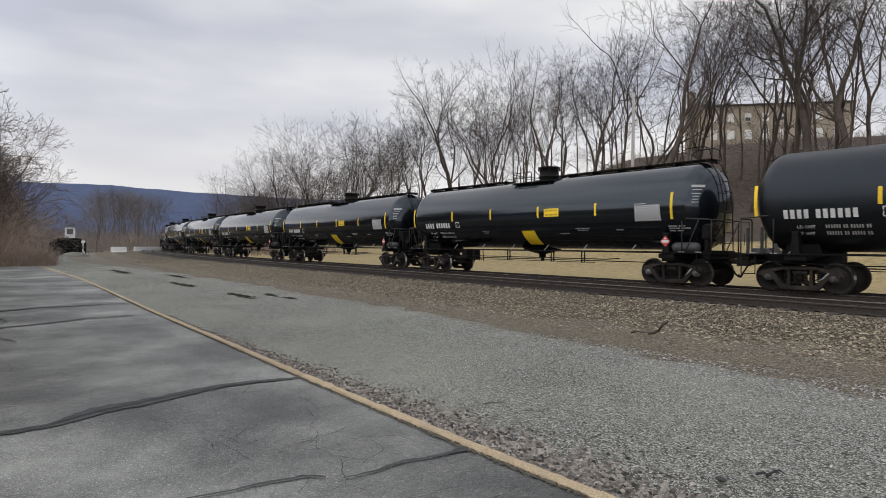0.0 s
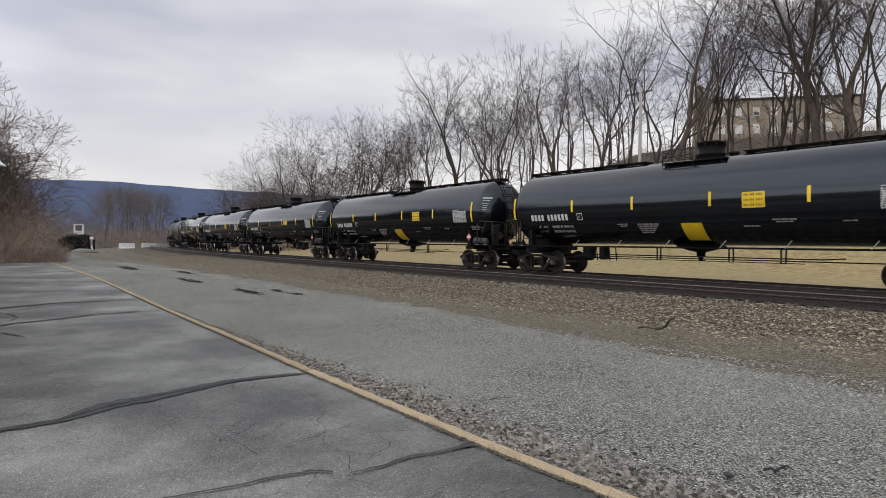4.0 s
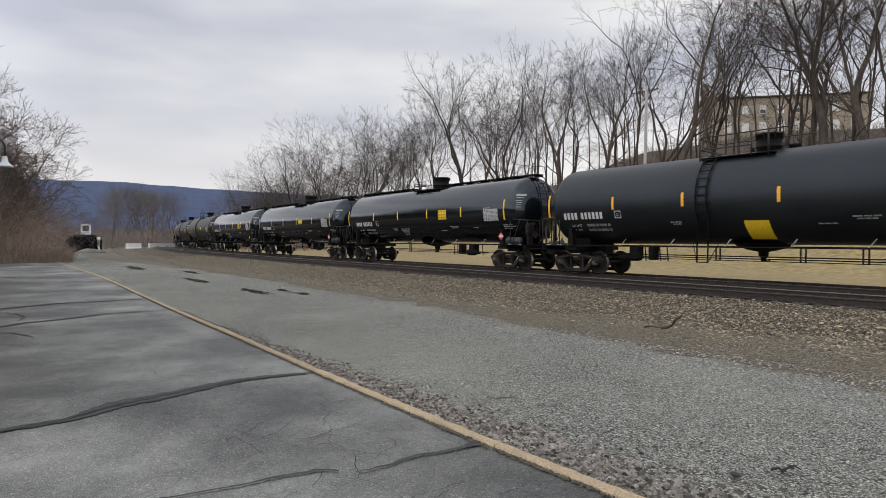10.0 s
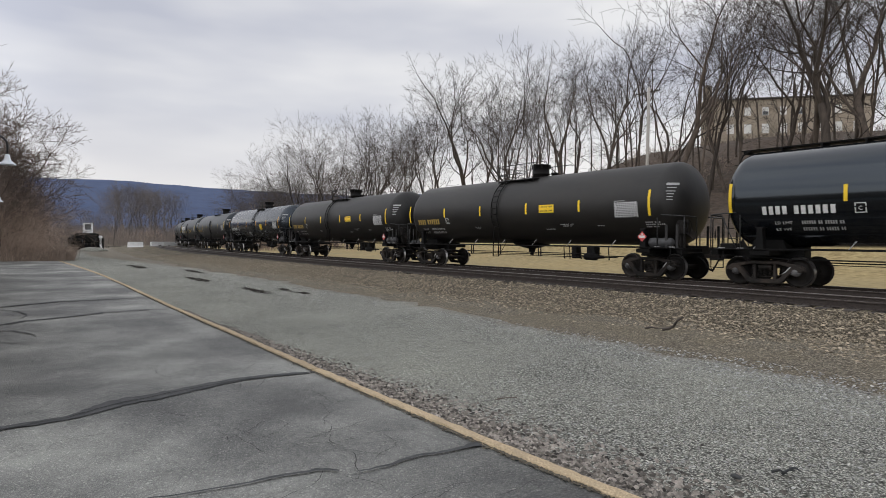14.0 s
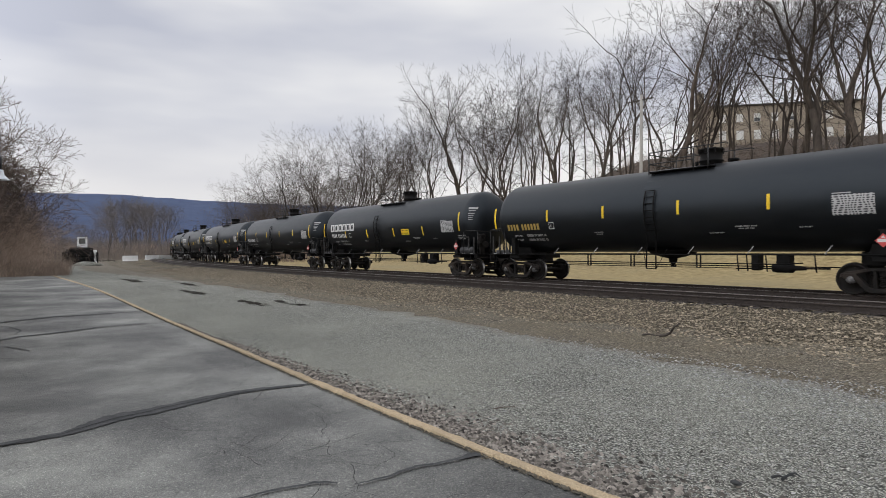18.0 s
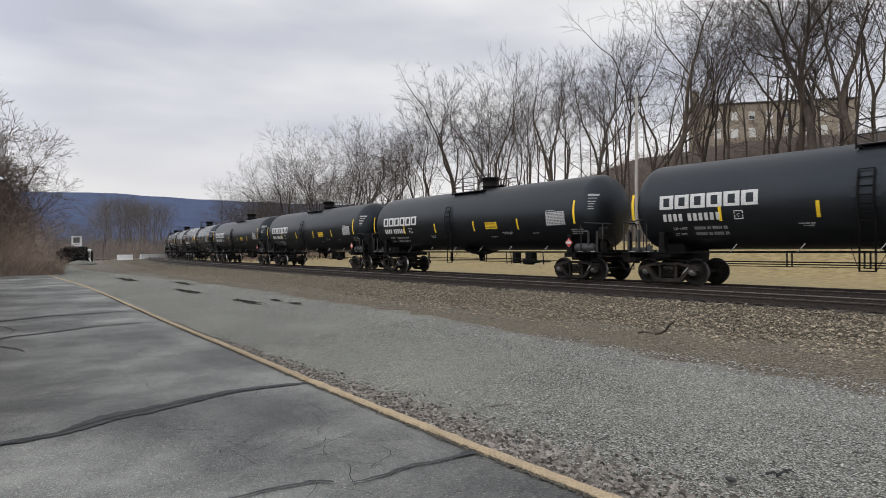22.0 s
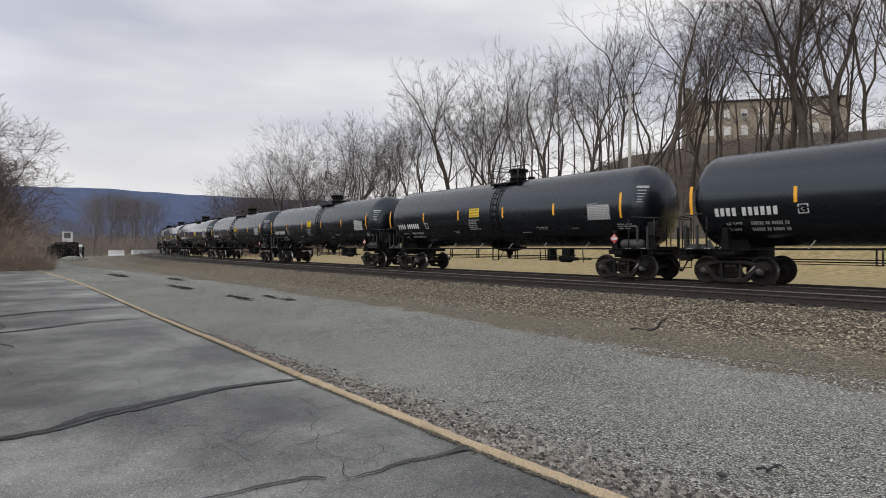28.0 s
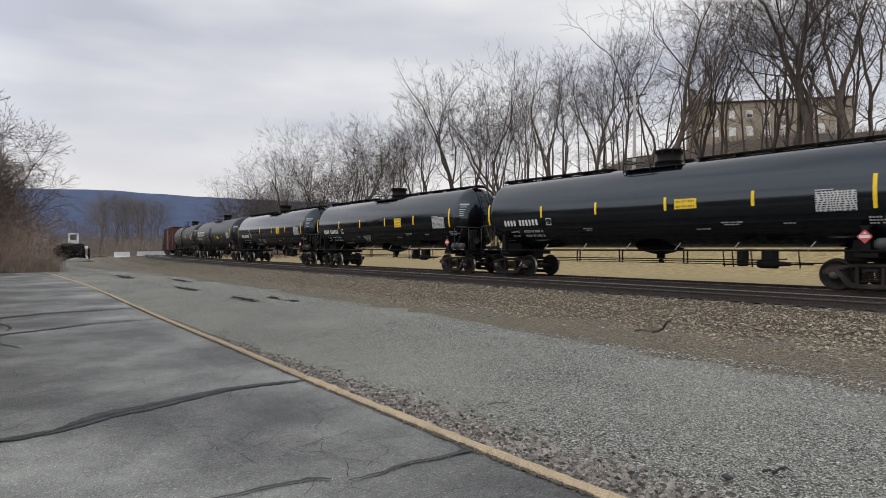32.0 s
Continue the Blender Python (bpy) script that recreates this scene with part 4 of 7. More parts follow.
def tank_car(shell, walkway, panel, wedge, logo, ladder, stripe, big=1.0, box_x=(1.45, 2.25), ink=None, beside=0.05):
    """A tank car seen from its left side; panel: 'wide' or 'square' yellow sheet; ladder: its place along the tank."""
    car = new("tank_car")
    part("tank", tank_mesh(shell), None, car)
    for x in (-TRUCK_X, TRUCK_X):
        add_truck(car, x)
    end_gear(car, 1, True, walkway)
    end_gear(car, -1, False, walkway)
    brake_gear(car, -1 if wedge else 1)
    # side pipe with its struts, train line under the tank
    for y in (-1.46, 1.46):
        bm = bmesh.new()
        tube(bm, [(-8.3, y, 1.155), (8.3, y, 1.155)], 0.024, 6)
        part("side_pipe", bm, steel_black, car)
    for x in (-7.2, -4.6, -2.6, -0.6, 1.4, 3.4, 5.6):
        part("strut", SHARED["strut"], None, car).location = (x, 0, 0)
    bm = bmesh.new()
    tube(bm, [(-8.5, -1.27, 0.98), (-6.2, -1.27, 0.86), (4.4, -1.27, 0.86), (4.9, -1.1, 0.9)], 0.02, 5)
    tube(bm, [(-6.0, 1.2, 0.72), (6.0, 1.2, 0.72)], 0.02, 5)
    tube(bm, [(-5.2, -1.27, 0.72), (3.9, -1.27, 0.72)], 0.012, 4)
    part("brake_pipe", bm, steel_black, car)
    for x in (-2.9, -0.9, 1.7) if not wedge else (-0.9, 1.7, 3.3):
        part("hanger", SHARED["hanger"], None, car).location = (x, 0, 0)
    bm = bmesh.new()
    lathe(bm, [(1.30, 0.95), (1.18, 0.80), (1.06, 0.45), (1.0, 0.16), (0.86, 0.15), (0.84, 0.09), (0.68, 0.08), (0.66, 0.0)], "z", 18)
    tube(bm, [(0.12, -0.1, 0.75), (0.3, -0.4, 0.70), (0.42, -0.5, 0.74)], 0.02, 5)
    part("bottom_outlet", bm, steel_black, car)
    # top fittings: a round manway housing on a small railed platform
    hub, wide = (0.35, 0.43) if walkway else (ladder + beside, 0.37)
    bm = bmesh.new()
    lathe(bm, [(4.22, wide), (4.44, wide), (4.46, wide + 0.05), (4.50, wide + 0.05), (4.52, wide), (4.84, wide), (4.85, wide + 0.06), (4.90, wide + 0.06), (4.93, wide - 0.04), (4.95, 0)], "z", 26, (hub, 0, 0))
    part("manway_housing", bm, steel_black, car)
    for i in range(8):
        a = i * math.tau / 8
        bm = bmesh.new()
        cx, cy = hub + (wide + 0.04) * math.cos(a), (wide + 0.04) * math.sin(a)
        box(bm, cx - 0.025, cx + 0.025, cy - 0.025, cy + 0.025, 4.74, 4.93)
        part("eye_bolt", bm, steel_black, car)
    bm = bmesh.new()
    lathe(bm, [(4.28, 0.15), (4.42, 0.15), (4.44, 0.19), (4.50, 0.18), (4.53, 0)], "z", 14, (hub + 0.75, 0.1, 0))
    part("relief_valve", bm, steel_black, car)
    bm = bmesh.new()
    tube(bm, [(hub - 0.62, 0.15, 4.3), (hub - 0.62, 0.15, 4.55)], 0.07, 8)
    part("vent_pipe", bm, steel_black, car)
    x0, x1 = hub - (1.35 if walkway else 0.85 + 0.7 * beside), hub + (0.95 if walkway else 1.05 - 0.35 * beside)
    for y0, y1 in ((-0.92, -0.52), (0.52, 0.92)):
        g = bmesh.new()
        box(g, x0, x1, y0, y1, 4.19, 4.225, 0.008)
        part("platform_grating", g, steel_black, car)
    for x in (x0 + 0.1, x1 - 0.2):
        for y in (-0.88, 0.88):
            g = bmesh.new()
            tube(g, [(x, y, 4.2), (x + 0.15, y * 1.02, 3.98)], 0.02, 5)
            part("platform_bracket", g, steel_black, car)
    g = bmesh.new()
    box(g, x0 + 0.02, x0 + 0.12, -0.92, 0.92, 4.14, 4.19)
    part("platform_beam", g, steel_black, car)
    top = 4.66 if walkway else 4.92
    for y in (-0.94, 0.94):
        for z in (4.50, top) if not walkway else (4.44, top):
            g = bmesh.new()
            end = x0 + 1.15 if walkway else hub - 0.15 if z < top else x1 + 0.55
            tube(g, [(x0, y, z - 0.06), (x0 + 0.05, y, z), (end - 0.06, y, z), (end, y, z - 0.06)], 0.021, 6)
            part("handrail", g, rail_paint, car)
        for x in (x0, x0 + 1.15) if walkway else (x0, hub - 0.15, x1 - 0.15):
            g = bmesh.new()
            tube(g, [(x, y, 4.10), (x, y, top - 0.03)], 0.024, 6)
            part("railing_post", g, rail_paint, car)
    for z in (4.50, top - 0.06):
        g = bmesh.new()
        tube(g, [(x0, -0.94, z), (x0, 0.94, z)], 0.021, 6)
        part("handrail", g, rail_paint, car)
    if walkway:
        for a, b in ((-8.15, -2.1), (1.6, 8.05)):
            bm = bmesh.new()
            for y in (-0.30, -0.10, 0.10):
                box(bm, a, b, y, y + 0.18, 4.43, 4.465)
            for x in steps(a + 0.1, b - 0.15, 5):
                box(bm, x, x + 0.05, -0.34, 0.34, 4.34, 4.43)
            part("walkway", bm, steel_black, car)
        for s in (1, -1):
            bm = bmesh.new()
            for y in (-0.30, 0.30):
                tube(bm, [(s * 7.8, y, 4.46), (s * 8.08, y, 4.30), (s * 8.32, y, 3.80), (s * 8.46, y, 3.2), (s * 8.52, y, 2.6), (s * 8.56, y, 1.16)], 0.02, 5)
            for z in steps(1.5, 4.0, 7):
                k = 8.55 - 0.03 * max(0.0, z - 1.6) - 0.22 * max(0.0, z - 3.2) ** 2
                tube(bm, [(s * k, -0.30, z), (s * k, 0.30, z)], 0.016, 4)
            part("end_ladder", bm, steel_black, car)
            for y in (-0.36, 0.36):
                if s < 0:
                    continue
                bm = bmesh.new()
                tube(bm, [(6.9, y, 4.44), (7.0, y, 4.82), (7.2, y, 4.90), (7.8, y, 4.90), (8.0, y, 4.82), (8.1, y, 4.44)], 0.018, 5)
                part("grab_rail", bm, steel_black, car)
    short = shell is tank_dull and not wedge
    if ladder is not None:
        bm = bmesh.new()
        arc = [(-(TANK_R + 0.07) * math.cos(radians(a)), TANK_Z + (TANK_R + 0.07) * math.sin(radians(a))) for a in steps(-28, 24 if short else 66, 6 if short else 9)]
        line = [(-1.46, 0.62)] + arc
        tube(bm, [(ladder - 0.19, y, z) for y, z in line], 0.026, 6)
        steps_up = part("side_ladder", bm, steel_black, car)
        bm = bmesh.new()
        tube(bm, [(ladder + 0.19, y, z) for y, z in line], 0.026, 6)
        part("stile", bm, steel_black, steps_up)
        for y, z in line[1:] + [(-1.46, 0.64)]:
            bm = bmesh.new()
            tube(bm, [(ladder - 0.19, y, z), (ladder + 0.19, y, z)], 0.018, 5)
            part("rung", bm, steel_black, steps_up)
        for x in (-0.22, 0.22):
            bm = bmesh.new()
            tube(bm, [(ladder + x * 0.9, -1.46, 0.64), (ladder + x * 2.2, -1.2, 1.35)], 0.013, 4)
            part("brace", bm, steel_black, steps_up)
        bm = bmesh.new()
        for i in range(14):
            a0, a1 = radians(-70 + 11 * i), radians(-59 + 11 * i)
            v = [bm.verts.new((x, -(TANK_R + 0.006) * math.cos(a), TANK_Z + (TANK_R + 0.006) * math.sin(a))) for a in (a0, a1) for x in (ladder - 0.34, ladder + 0.34)]
            bm.faces.new((v[0], v[1], v[3], v[2]))
        part("wear_band", bm, shell, car)
    # markings on the side
    for i, x in enumerate(STRIPES if walkway else DULL_STRIPES):
        bm = bmesh.new()
        h = 0.47 if i in (0, 5) else 0.24
        z = 2.79 if not logo or i in (0, 5) else 2.42
        patch(bm, x - 0.05, x + 0.05, z - h, z + h, nz=6)
        part("reflector_stripe", bm, stripe, car, "upright reflective strip")
    middle = shell is tank_satin and box_x[0] < 1.0
    if panel:
        bm = bmesh.new()
        z0, z1 = (2.25, 2.57) if logo else (2.58, 2.92) if panel == "wide" else (2.66, 3.08) if middle else (2.24, 2.70) if shell is tank_satin else (2.45, 2.95)
        patch(bm, box_x[0], box_x[1], z0, z1)
        ob = part("warning_sheet", bm, yellow_m, car)
        bm = bmesh.new()
        n = 2 if panel == "wide" else 3
        for k in range(n):
            z = z0 + (z1 - z0) * (k + 0.5) / n
            bars(bm, box_x[0] + 0.06, box_x[1] - 0.06, z - 0.035, z + 0.035, (3, 3, 4), 0.5, 0.010)
        tagged(part("sheet_bars", bm, surface_dark, ob), kind="stuff")
    if wedge:
        bm = bmesh.new()
        patch(bm, -0.03, 0.74, 1.42, 2.02, skew=0.02, nz=6)
        part("wedge_sheet", bm, yellow_m, car, "slanted yellow sheet")
    bm = bmesh.new()
    z0, z1, x1 = (2.23, 2.48, -4.85) if big == 1.0 else (2.22, 2.48, -4.95)
    back = 0.0 if big == 1.0 else 0.4
    bars(bm, -6.92 - back, x1 - back, z0, z1, (4, 6), 0.64)
    tagged(part("stencil", bm, ink or white_m, car, "row of ochre stencilled bars" if ink else "row of white stencilled bars"), kind="stuff")
    bm = bmesh.new()
    for a, b, c, d in ((-4.45, -4.17, 2.22, 2.245), (-4.45, -4.17, 2.475, 2.50), (-4.45, -4.425, 2.22, 2.50), (-4.195, -4.17, 2.22, 2.50)):
        patch(bm, a - back, b - back, c, d, nz=1)
    part("stencil_frame", bm, white_m, car)
    lettering(car, "C", -4.375 - back, 2.295)
    lettering(car, "LD LMT", -6.60 - back, 1.93)
    lettering(car, "LT WT", -6.60 - back, 1.74)
    bm = bmesh.new()
    for z in (1.93, 1.74):
        bars(bm, -5.85 - back, -4.72 - back, z, z + 0.10, (6, 2, 5, 2), 0.6)
    tagged(part("stencil", bm, grey_m, car), kind="stuff")
    bm = bmesh.new()
    patch(bm, 5.82, 6.86, 2.28, 2.86, nz=6)
    ob = part("stencil_chart", bm, chart_m, car, "white test chart of fine lines")
    bm = bmesh.new()
    patch(bm, 5.82, 6.30, 2.89, 2.92, nz=1)
    for z, n in ((2.06, (4, 3)), (1.98, (5, 4)), (1.90, (3, 3))):
        bars(bm, 7.1, 7.1 + 0.09 * sum(n), z, z + 0.045, n, 0.7)
    for x, z, w in ((3.0, 2.05, 0.7), (3.1, 1.98, 0.5), (-2.6, 2.0, 0.45), (-2.5, 1.93, 0.3), (2.1, 1.86, 0.5), (4.9, 1.97, 0.35)):
        bars(bm, x, x + w, z, z + 0.04, (5, 4, 4), 0.7)
    if logo is None and panel == "square":
        for k in range(6 if middle else 0):
            bars(bm, box_x[0] - 0.08, box_x[1] - (0.0 if k in (0, 5) else 0.22), 2.50 - 0.085 * k, 2.545 - 0.085 * k, (4, 5, 3, 4), 0.75)
        for k in range(0 if middle else 5):
            bars(bm, -1.75 + 0.02 * k, -0.85 - 0.08 * k, 1.98 - 0.075 * k, 2.03 - 0.075 * k, (4, 5, 3, 4), 0.75)
    tagged(part("stencil", bm, grey_m, car, "small grey stencilled bars"), kind="stuff")
    bm = bmesh.new()
    for k, (a0, a1) in enumerate(((0.10, 0.36), (0.13, 0.33), (0.13, 0.32), (0.15, 0.30), (0.15, 0.28), (0.15, 0.29))):
        z = 3.44 - (0.13 * k if k < 2 else 0.06 + 0.10 * k)
        head_patch(bm, TANK_HALF - HEAD, z - (0.045 if k == 0 else 0.016), z + (0.045 if k == 0 else 0.016), a0 + 0.12, a1 + 0.12)
    tagged(part("head_stencil", bm, grey_m, car), kind="stuff")
    if logo:
        for k in range(6):
            bm = bmesh.new()
            x = -7.02 + 0.565 * k
            for a, b, c, d in ((0, 0.51, 3.04, 3.13), (0, 0.14, 2.74, 3.04), (0.37, 0.51, 2.74, 3.04), (0, 0.51, 2.65, 2.74)):
                patch(bm, x + a, x + b, c, d, nz=2)
            part("logo_block", bm, white_m, car, "hollow white block")
    placard(car, TRUCK_X, 1.55, -1.47)
    placard(car, 8.70, 1.62, -0.9, 70, truck_m)
    placard(car, -8.70, 1.62, -0.9, -70, steel_black)
    return car


surface_dark = material("black_print", (0.02, 0.02, 0.02), 0.6)


def chart_material():
    """White print of fine lines on the black shell."""
    m = bpy.data.materials.new("chart_print")
    m.use_nodes = True
    n, l = m.node_tree.nodes, m.node_tree.links
    b = n["Principled BSDF"]
    b.inputs["Roughness"].default_value = 0.55
    co = n.new("ShaderNodeTexCoord")
    wx, wz = n.new("ShaderNodeTexWave"), n.new("ShaderNodeTexWave")
    wx.bands_direction, wz.bands_direction = "X", "Z"
    wx.inputs["Scale"].default_value, wz.inputs["Scale"].default_value = 3.2, 5.0
    wx.inputs["Distortion"].default_value, wz.inputs["Distortion"].default_value = 9.0, 0.3
    add = n.new("ShaderNodeMath")
    add.operation = "MULTIPLY"
    ramp = n.new("ShaderNodeValToRGB")
    ramp.color_ramp.elements[0].position, ramp.color_ramp.elements[0].color = 0.12, (0.46, 0.46, 0.455, 1)
    ramp.color_ramp.elements[1].position, ramp.color_ramp.elements[1].color = 0.5, (0.02, 0.02, 0.022, 1)
    for w in (wx, wz):
        l.new(co.outputs["Object"], w.inputs["Vector"])
    l.new(wx.outputs["Fac"], add.inputs[0])
    l.new(wz.outputs["Fac"], add.inputs[1])
    l.new(add.outputs[0], ramp.inputs["Fac"])
    l.new(ramp.outputs["Color"], b.inputs["Base Color"])
    return m


chart_m = chart_material()


def box_car():
    """The maroon box car at the tail of the visible train."""
    car = new("box_car")
    for x in (-TRUCK_X, TRUCK_X):
        add_truck(car, x)
    bm = bmesh.new()
    box(bm, -8.5, 8.5, -1.5, 1.5, 1.0, 4.4, 0.03)
    part("body", bm, maroon_m, car)
    for i in range(15):
        x = -7.7 + 1.1 * i
        if abs(x) < 1.6:
            continue
        bm = bmesh.new()
        box(bm, x - 0.06, x + 0.06, -1.58, -1.5, 1.05, 4.35)
        part("rib", bm, maroon_m, car)
    bm = bmesh.new()
    box(bm, -1.6, 1.6, -1.59, -1.5, 1.1, 4.3, 0.02)
    part("sliding_door", bm, maroon_m, car)
    bm = bmesh.new()
    prism(bm, [(-8.55, 4.4), (8.55, 4.4), (8.55, 4.48), (-8.55, 4.48)], -1.55, 1.55)
    part("roof", bm, steel_black, car)
    bm = bmesh.new()
    box(bm, -9.1, 9.1, -0.25, 0.25, 0.78, 1.0)
    part("sill", bm, steel_black, car)
    return car


maroon_m = surface("maroon_paint", (0.055, 0.018, 0.016), (0.10, 0.035, 0.03), 3, (0.6, 0.85), bump=0.1, stain=(0.09, 0.05, 0.04), stain_scale=0.6, stain_amount=0.5)

KINDS = {
    "a": (tank_black, True, "wide", True, None, None, yellow_m, 1.0, (1.45, 2.25), "glossy black tank car with a top walkway and slanted yellow sheet"),
    "b": (tank_black, True, "wide", False, None, None, yellow_m, 1.0, (1.45, 2.25), "glossy black tank car with a top walkway and wide yellow sheet"),
    "c": (tank_black, True, "square", True, None, None, yellow_m, 1.0, (2.15, 2.85), "glossy black tank car with square and slanted yellow sheets"),
    "d": (tank_black, True, "square", False, None, None, yellow_m, 1.0, (2.15, 2.85), "glossy black tank car with a top walkway and square yellow sheet"),
    "e": (tank_dull, False, None, True, None, -1.35, orange_m, 1.1, (0, 0), "dull black tank car with a side ladder and orange strips"),
    "f": (tank_dusty, False, "wide", False, None, -0.95, yellow_m, 1.1, (1.9, 2.75), "dusty brown-black tank car with ochre lettering and side ladder", ochre_m),
    "g": (tank_dull, False, None, False, None, 0.0, yellow_m, 1.1, (0, 0), "matt black tank car with ochre lettering and a ladder", ochre_m),
    "h": (tank_dull, False, None, False, None, -0.95, yellow_m, 1.1, (0, 0), "matt black tank car with white lettering and a ladder"),
    "k": (tank_black, True, "square", False, None, None, yellow_m, 1.0, (3.0, 3.7), "glossy black tank car with a square yellow sheet near one end"),
    "v": (tank_satin, False, "square", False, None, -0.85, orange_m, 1.1, (0.05, 0.7), "black tank car with a yellow sheet beside its ladder"),
    "p": (tank_dull, False, "wide", False, True, -0.85, yellow_m, 1.0, (1.95, 2.75), "matt black tank car with white block logo and side ladder"),
    "u": (tank_satin, False, "square", False, None, 0.25, orange_m, 1.1, (2.1, 2.8), "black tank car with a middle ladder and yellow square sheet"),
    "t": (tank_satin, False, "square", False, None, 0.55, orange_m, 1.1, (-1.2, -0.5), "black tank car with a middle ladder and orange strips"),
}
# the cars in the order in which they pass
ORDER = "h" + "aaacc" + "bdced" + "bkff" + "ugphpppp" + "ttttv" + "bddpf" + "m" + "f"
protos, cars = {}, []
for kind in ORDER:
    if kind in protos:
        cars.append(copy_thing(protos[kind], Matrix.Identity(4)))
        continue
    if kind == "m":
        car = tagged(box_car(), "maroon ribbed box car at the end of the train", "box car", "cars of the train")
    else:
        spec = KINDS[kind]
        car = tagged(tank_car(*spec[:9], ink=spec[10] if len(spec) > 10 else None, beside=0.05 if kind in "ut" else 1.5), spec[9], "tank car", "cars of the train")
    protos[kind] = car
    cars.append(car)


# ---- pieces of the track and the lot ----
def tie_mesh(seed):
    rnd = random.Random(seed)
    bm = bmesh.new()
    box(bm, -0.115, 0.115, -1.30 - rnd.uniform(0, 0.06), 1.30 + rnd.uniform(0, 0.06), 0.02, 0.19, 0.012)
    for v in bm.verts:
        v.co.z += rnd.uniform(-0.008, 0.008)
        v.co.x += rnd.uniform(-0.008, 0.008)
    return mesh_of("tie", bm, tie_m)


tie_meshes = [tie_mesh(i) for i in range(5)]


def sleepers(track, offset, single, seed):
    """Ties under one track: the first ones singly, the rest joined."""
    rnd = random.Random(seed)
    verts, faces = [], []
    for i in range(470):
        m = on_track(-14 + i * 0.51, 0.0) @ pose(rnd.uniform(-0.02, 0.02), offset + rnd.uniform(-0.06, 0.06), rnd.uniform(-0.016, 0.004), 0, 0, rnd.uniform(-1.2, 1.2))
        me = tie_meshes[i % 5]
        if i < single:
            part("tie", me, None, track).matrix_basis = m
            continue
        o = len(verts)
        verts += [tuple(m @ v.co) for v in me.vertices]
        faces += [tuple(o + k for k in p.vertices) for p in me.polygons]
    me = bpy.data.meshes.new("tie_row")
    me.from_pydata(verts, [], faces)
    me.materials.append(tie_m)
    me.update()
    tagged(part("tie_row", me, None, track), kind="stuff")


sleepers(railway, 0.0, 60, 11)
sleepers(siding, NEAR_Y - TRACK_Y, 230, 12)
plate_bm = bmesh.new()
box(plate_bm, -0.10, 0.10, -0.17, 0.17, 0.0, 0.018)
for x in (-0.06, 0.06):
    for y in (-0.11, 0.11):
        box(plate_bm, x - 0.018, x + 0.018, y - 0.018, y + 0.018, 0.018, 0.05)
plate_mesh = mesh_of("tie_plate", plate_bm, rail_rust)
for i in range(110):
    part("tie_plate", plate_mesh, None, siding).matrix_basis = on_track(-14 + i * 0.51, 0.0) @ pose(0, NEAR_Y - TRACK_Y - 0.755, 0.188, 0, 0, 0)


def kerb_mesh(s0, s1, seed):
    r = random.Random(seed)
    ss = steps(s0 + 0.006, s1 - 0.006, 26)
    prof = [(-0.050, -0.05), (-0.048, 0.024), (-0.038, 0.037), (0.038, 0.038), (0.047, 0.026), (0.050, -0.05)]
    verts, faces, m = [], [], len(prof)
    for s in ss:
        e = [(r.uniform(-0.007, 0.005) - (0.02 if r.random() < 0.05 else 0), r.uniform(-0.008, 0.003)) for _ in prof]
        verts += [tuple(place(s, kerb_y(s) + a + (da if a < 0 else -da), b + (db if b > 0 else 0))) for (a, b), (da, db) in zip(prof, e)]
    for i in range(len(ss) - 1):
        for j in range(m):
            faces.append((i * m + j, i * m + (j + 1) % m, (i + 1) * m + (j + 1) % m, (i + 1) * m + j))
    faces += [tuple(range(m)), tuple(range((len(ss) - 1) * m, len(ss) * m))[::-1]]
    me = bpy.data.meshes.new("kerb_stone")
    me.from_pydata(verts, [], faces)
    me.materials.append(kerb_paint)
    me.update()
    bm = bmesh.new()
    bm.from_mesh(me)
    bmesh.ops.recalc_face_normals(bm, faces=bm.faces)
    bm.to_mesh(me)
    bm.free()
    return me


kerb = tagged(new("kerb"), "faded yellow concrete kerb with chipped edges along the lot", "kerb", kind="structure")
joints = [-9.0, -6.2, -2.75, 0.3, 3.45, 6.9, 10.1, 13.4, 16.6, 19.8, 23.0, 26.2, 29.4, 32.6, 35.8, 39.0, 42.2, 45.4, 50.2]
for i, (p, q) in enumerate(zip(joints, joints[1:])):
    part("kerb_stone", kerb_mesh(p, q, i), None, kerb)


def ribbon(line, widths, z, mat, name, seed, fine=9):
    """A flat uneven strip laid on the lot along a line of (x, y) points."""
    r = random.Random(seed)
    pts = []
    for (a, b), (c, d), w0, w1 in zip(line, line[1:], widths, widths[1:]):
        for k in range(fine):
            f = k / fine
            pts.append((a + (c - a) * f, b + (d - b) * f, w0 + (w1 - w0) * f))
    pts.append((*line[-1], widths[-1]))
    bm = bmesh.new()
    prev = None
    for i, (x, y, w) in enumerate(pts):
        q = pts[min(i + 1, len(pts) - 1)]
        p = pts[max(i - 1, 0)]
        d = Vector((q[0] - p[0], q[1] - p[1], 0)).normalized()
        n = Vector((-d.y, d.x, 0))
        o = r.uniform(-0.005, 0.005)
        w *= 1.3 if mat is tar and w > 0.065 else 0.75
        o += 0.03 * noise.noise((x * 5, y * 5, seed))
        u = bm.verts.new(Vector((x, y, z)) + n * (w / 2 * r.uniform(0.85, 1.15) + o))
        v = bm.verts.new(Vector((x, y, z)) - n * (w / 2 * r.uniform(0.85, 1.15) - o))
        if prev:
            bm.faces.new((prev[0], u, v, prev[1]))
        prev = (u, v)
    bmesh.ops.recalc_face_normals(bm, faces=bm.faces)
    part(name, bm, mat, lot, "dark tar seal over a crack" if mat is tar else "")


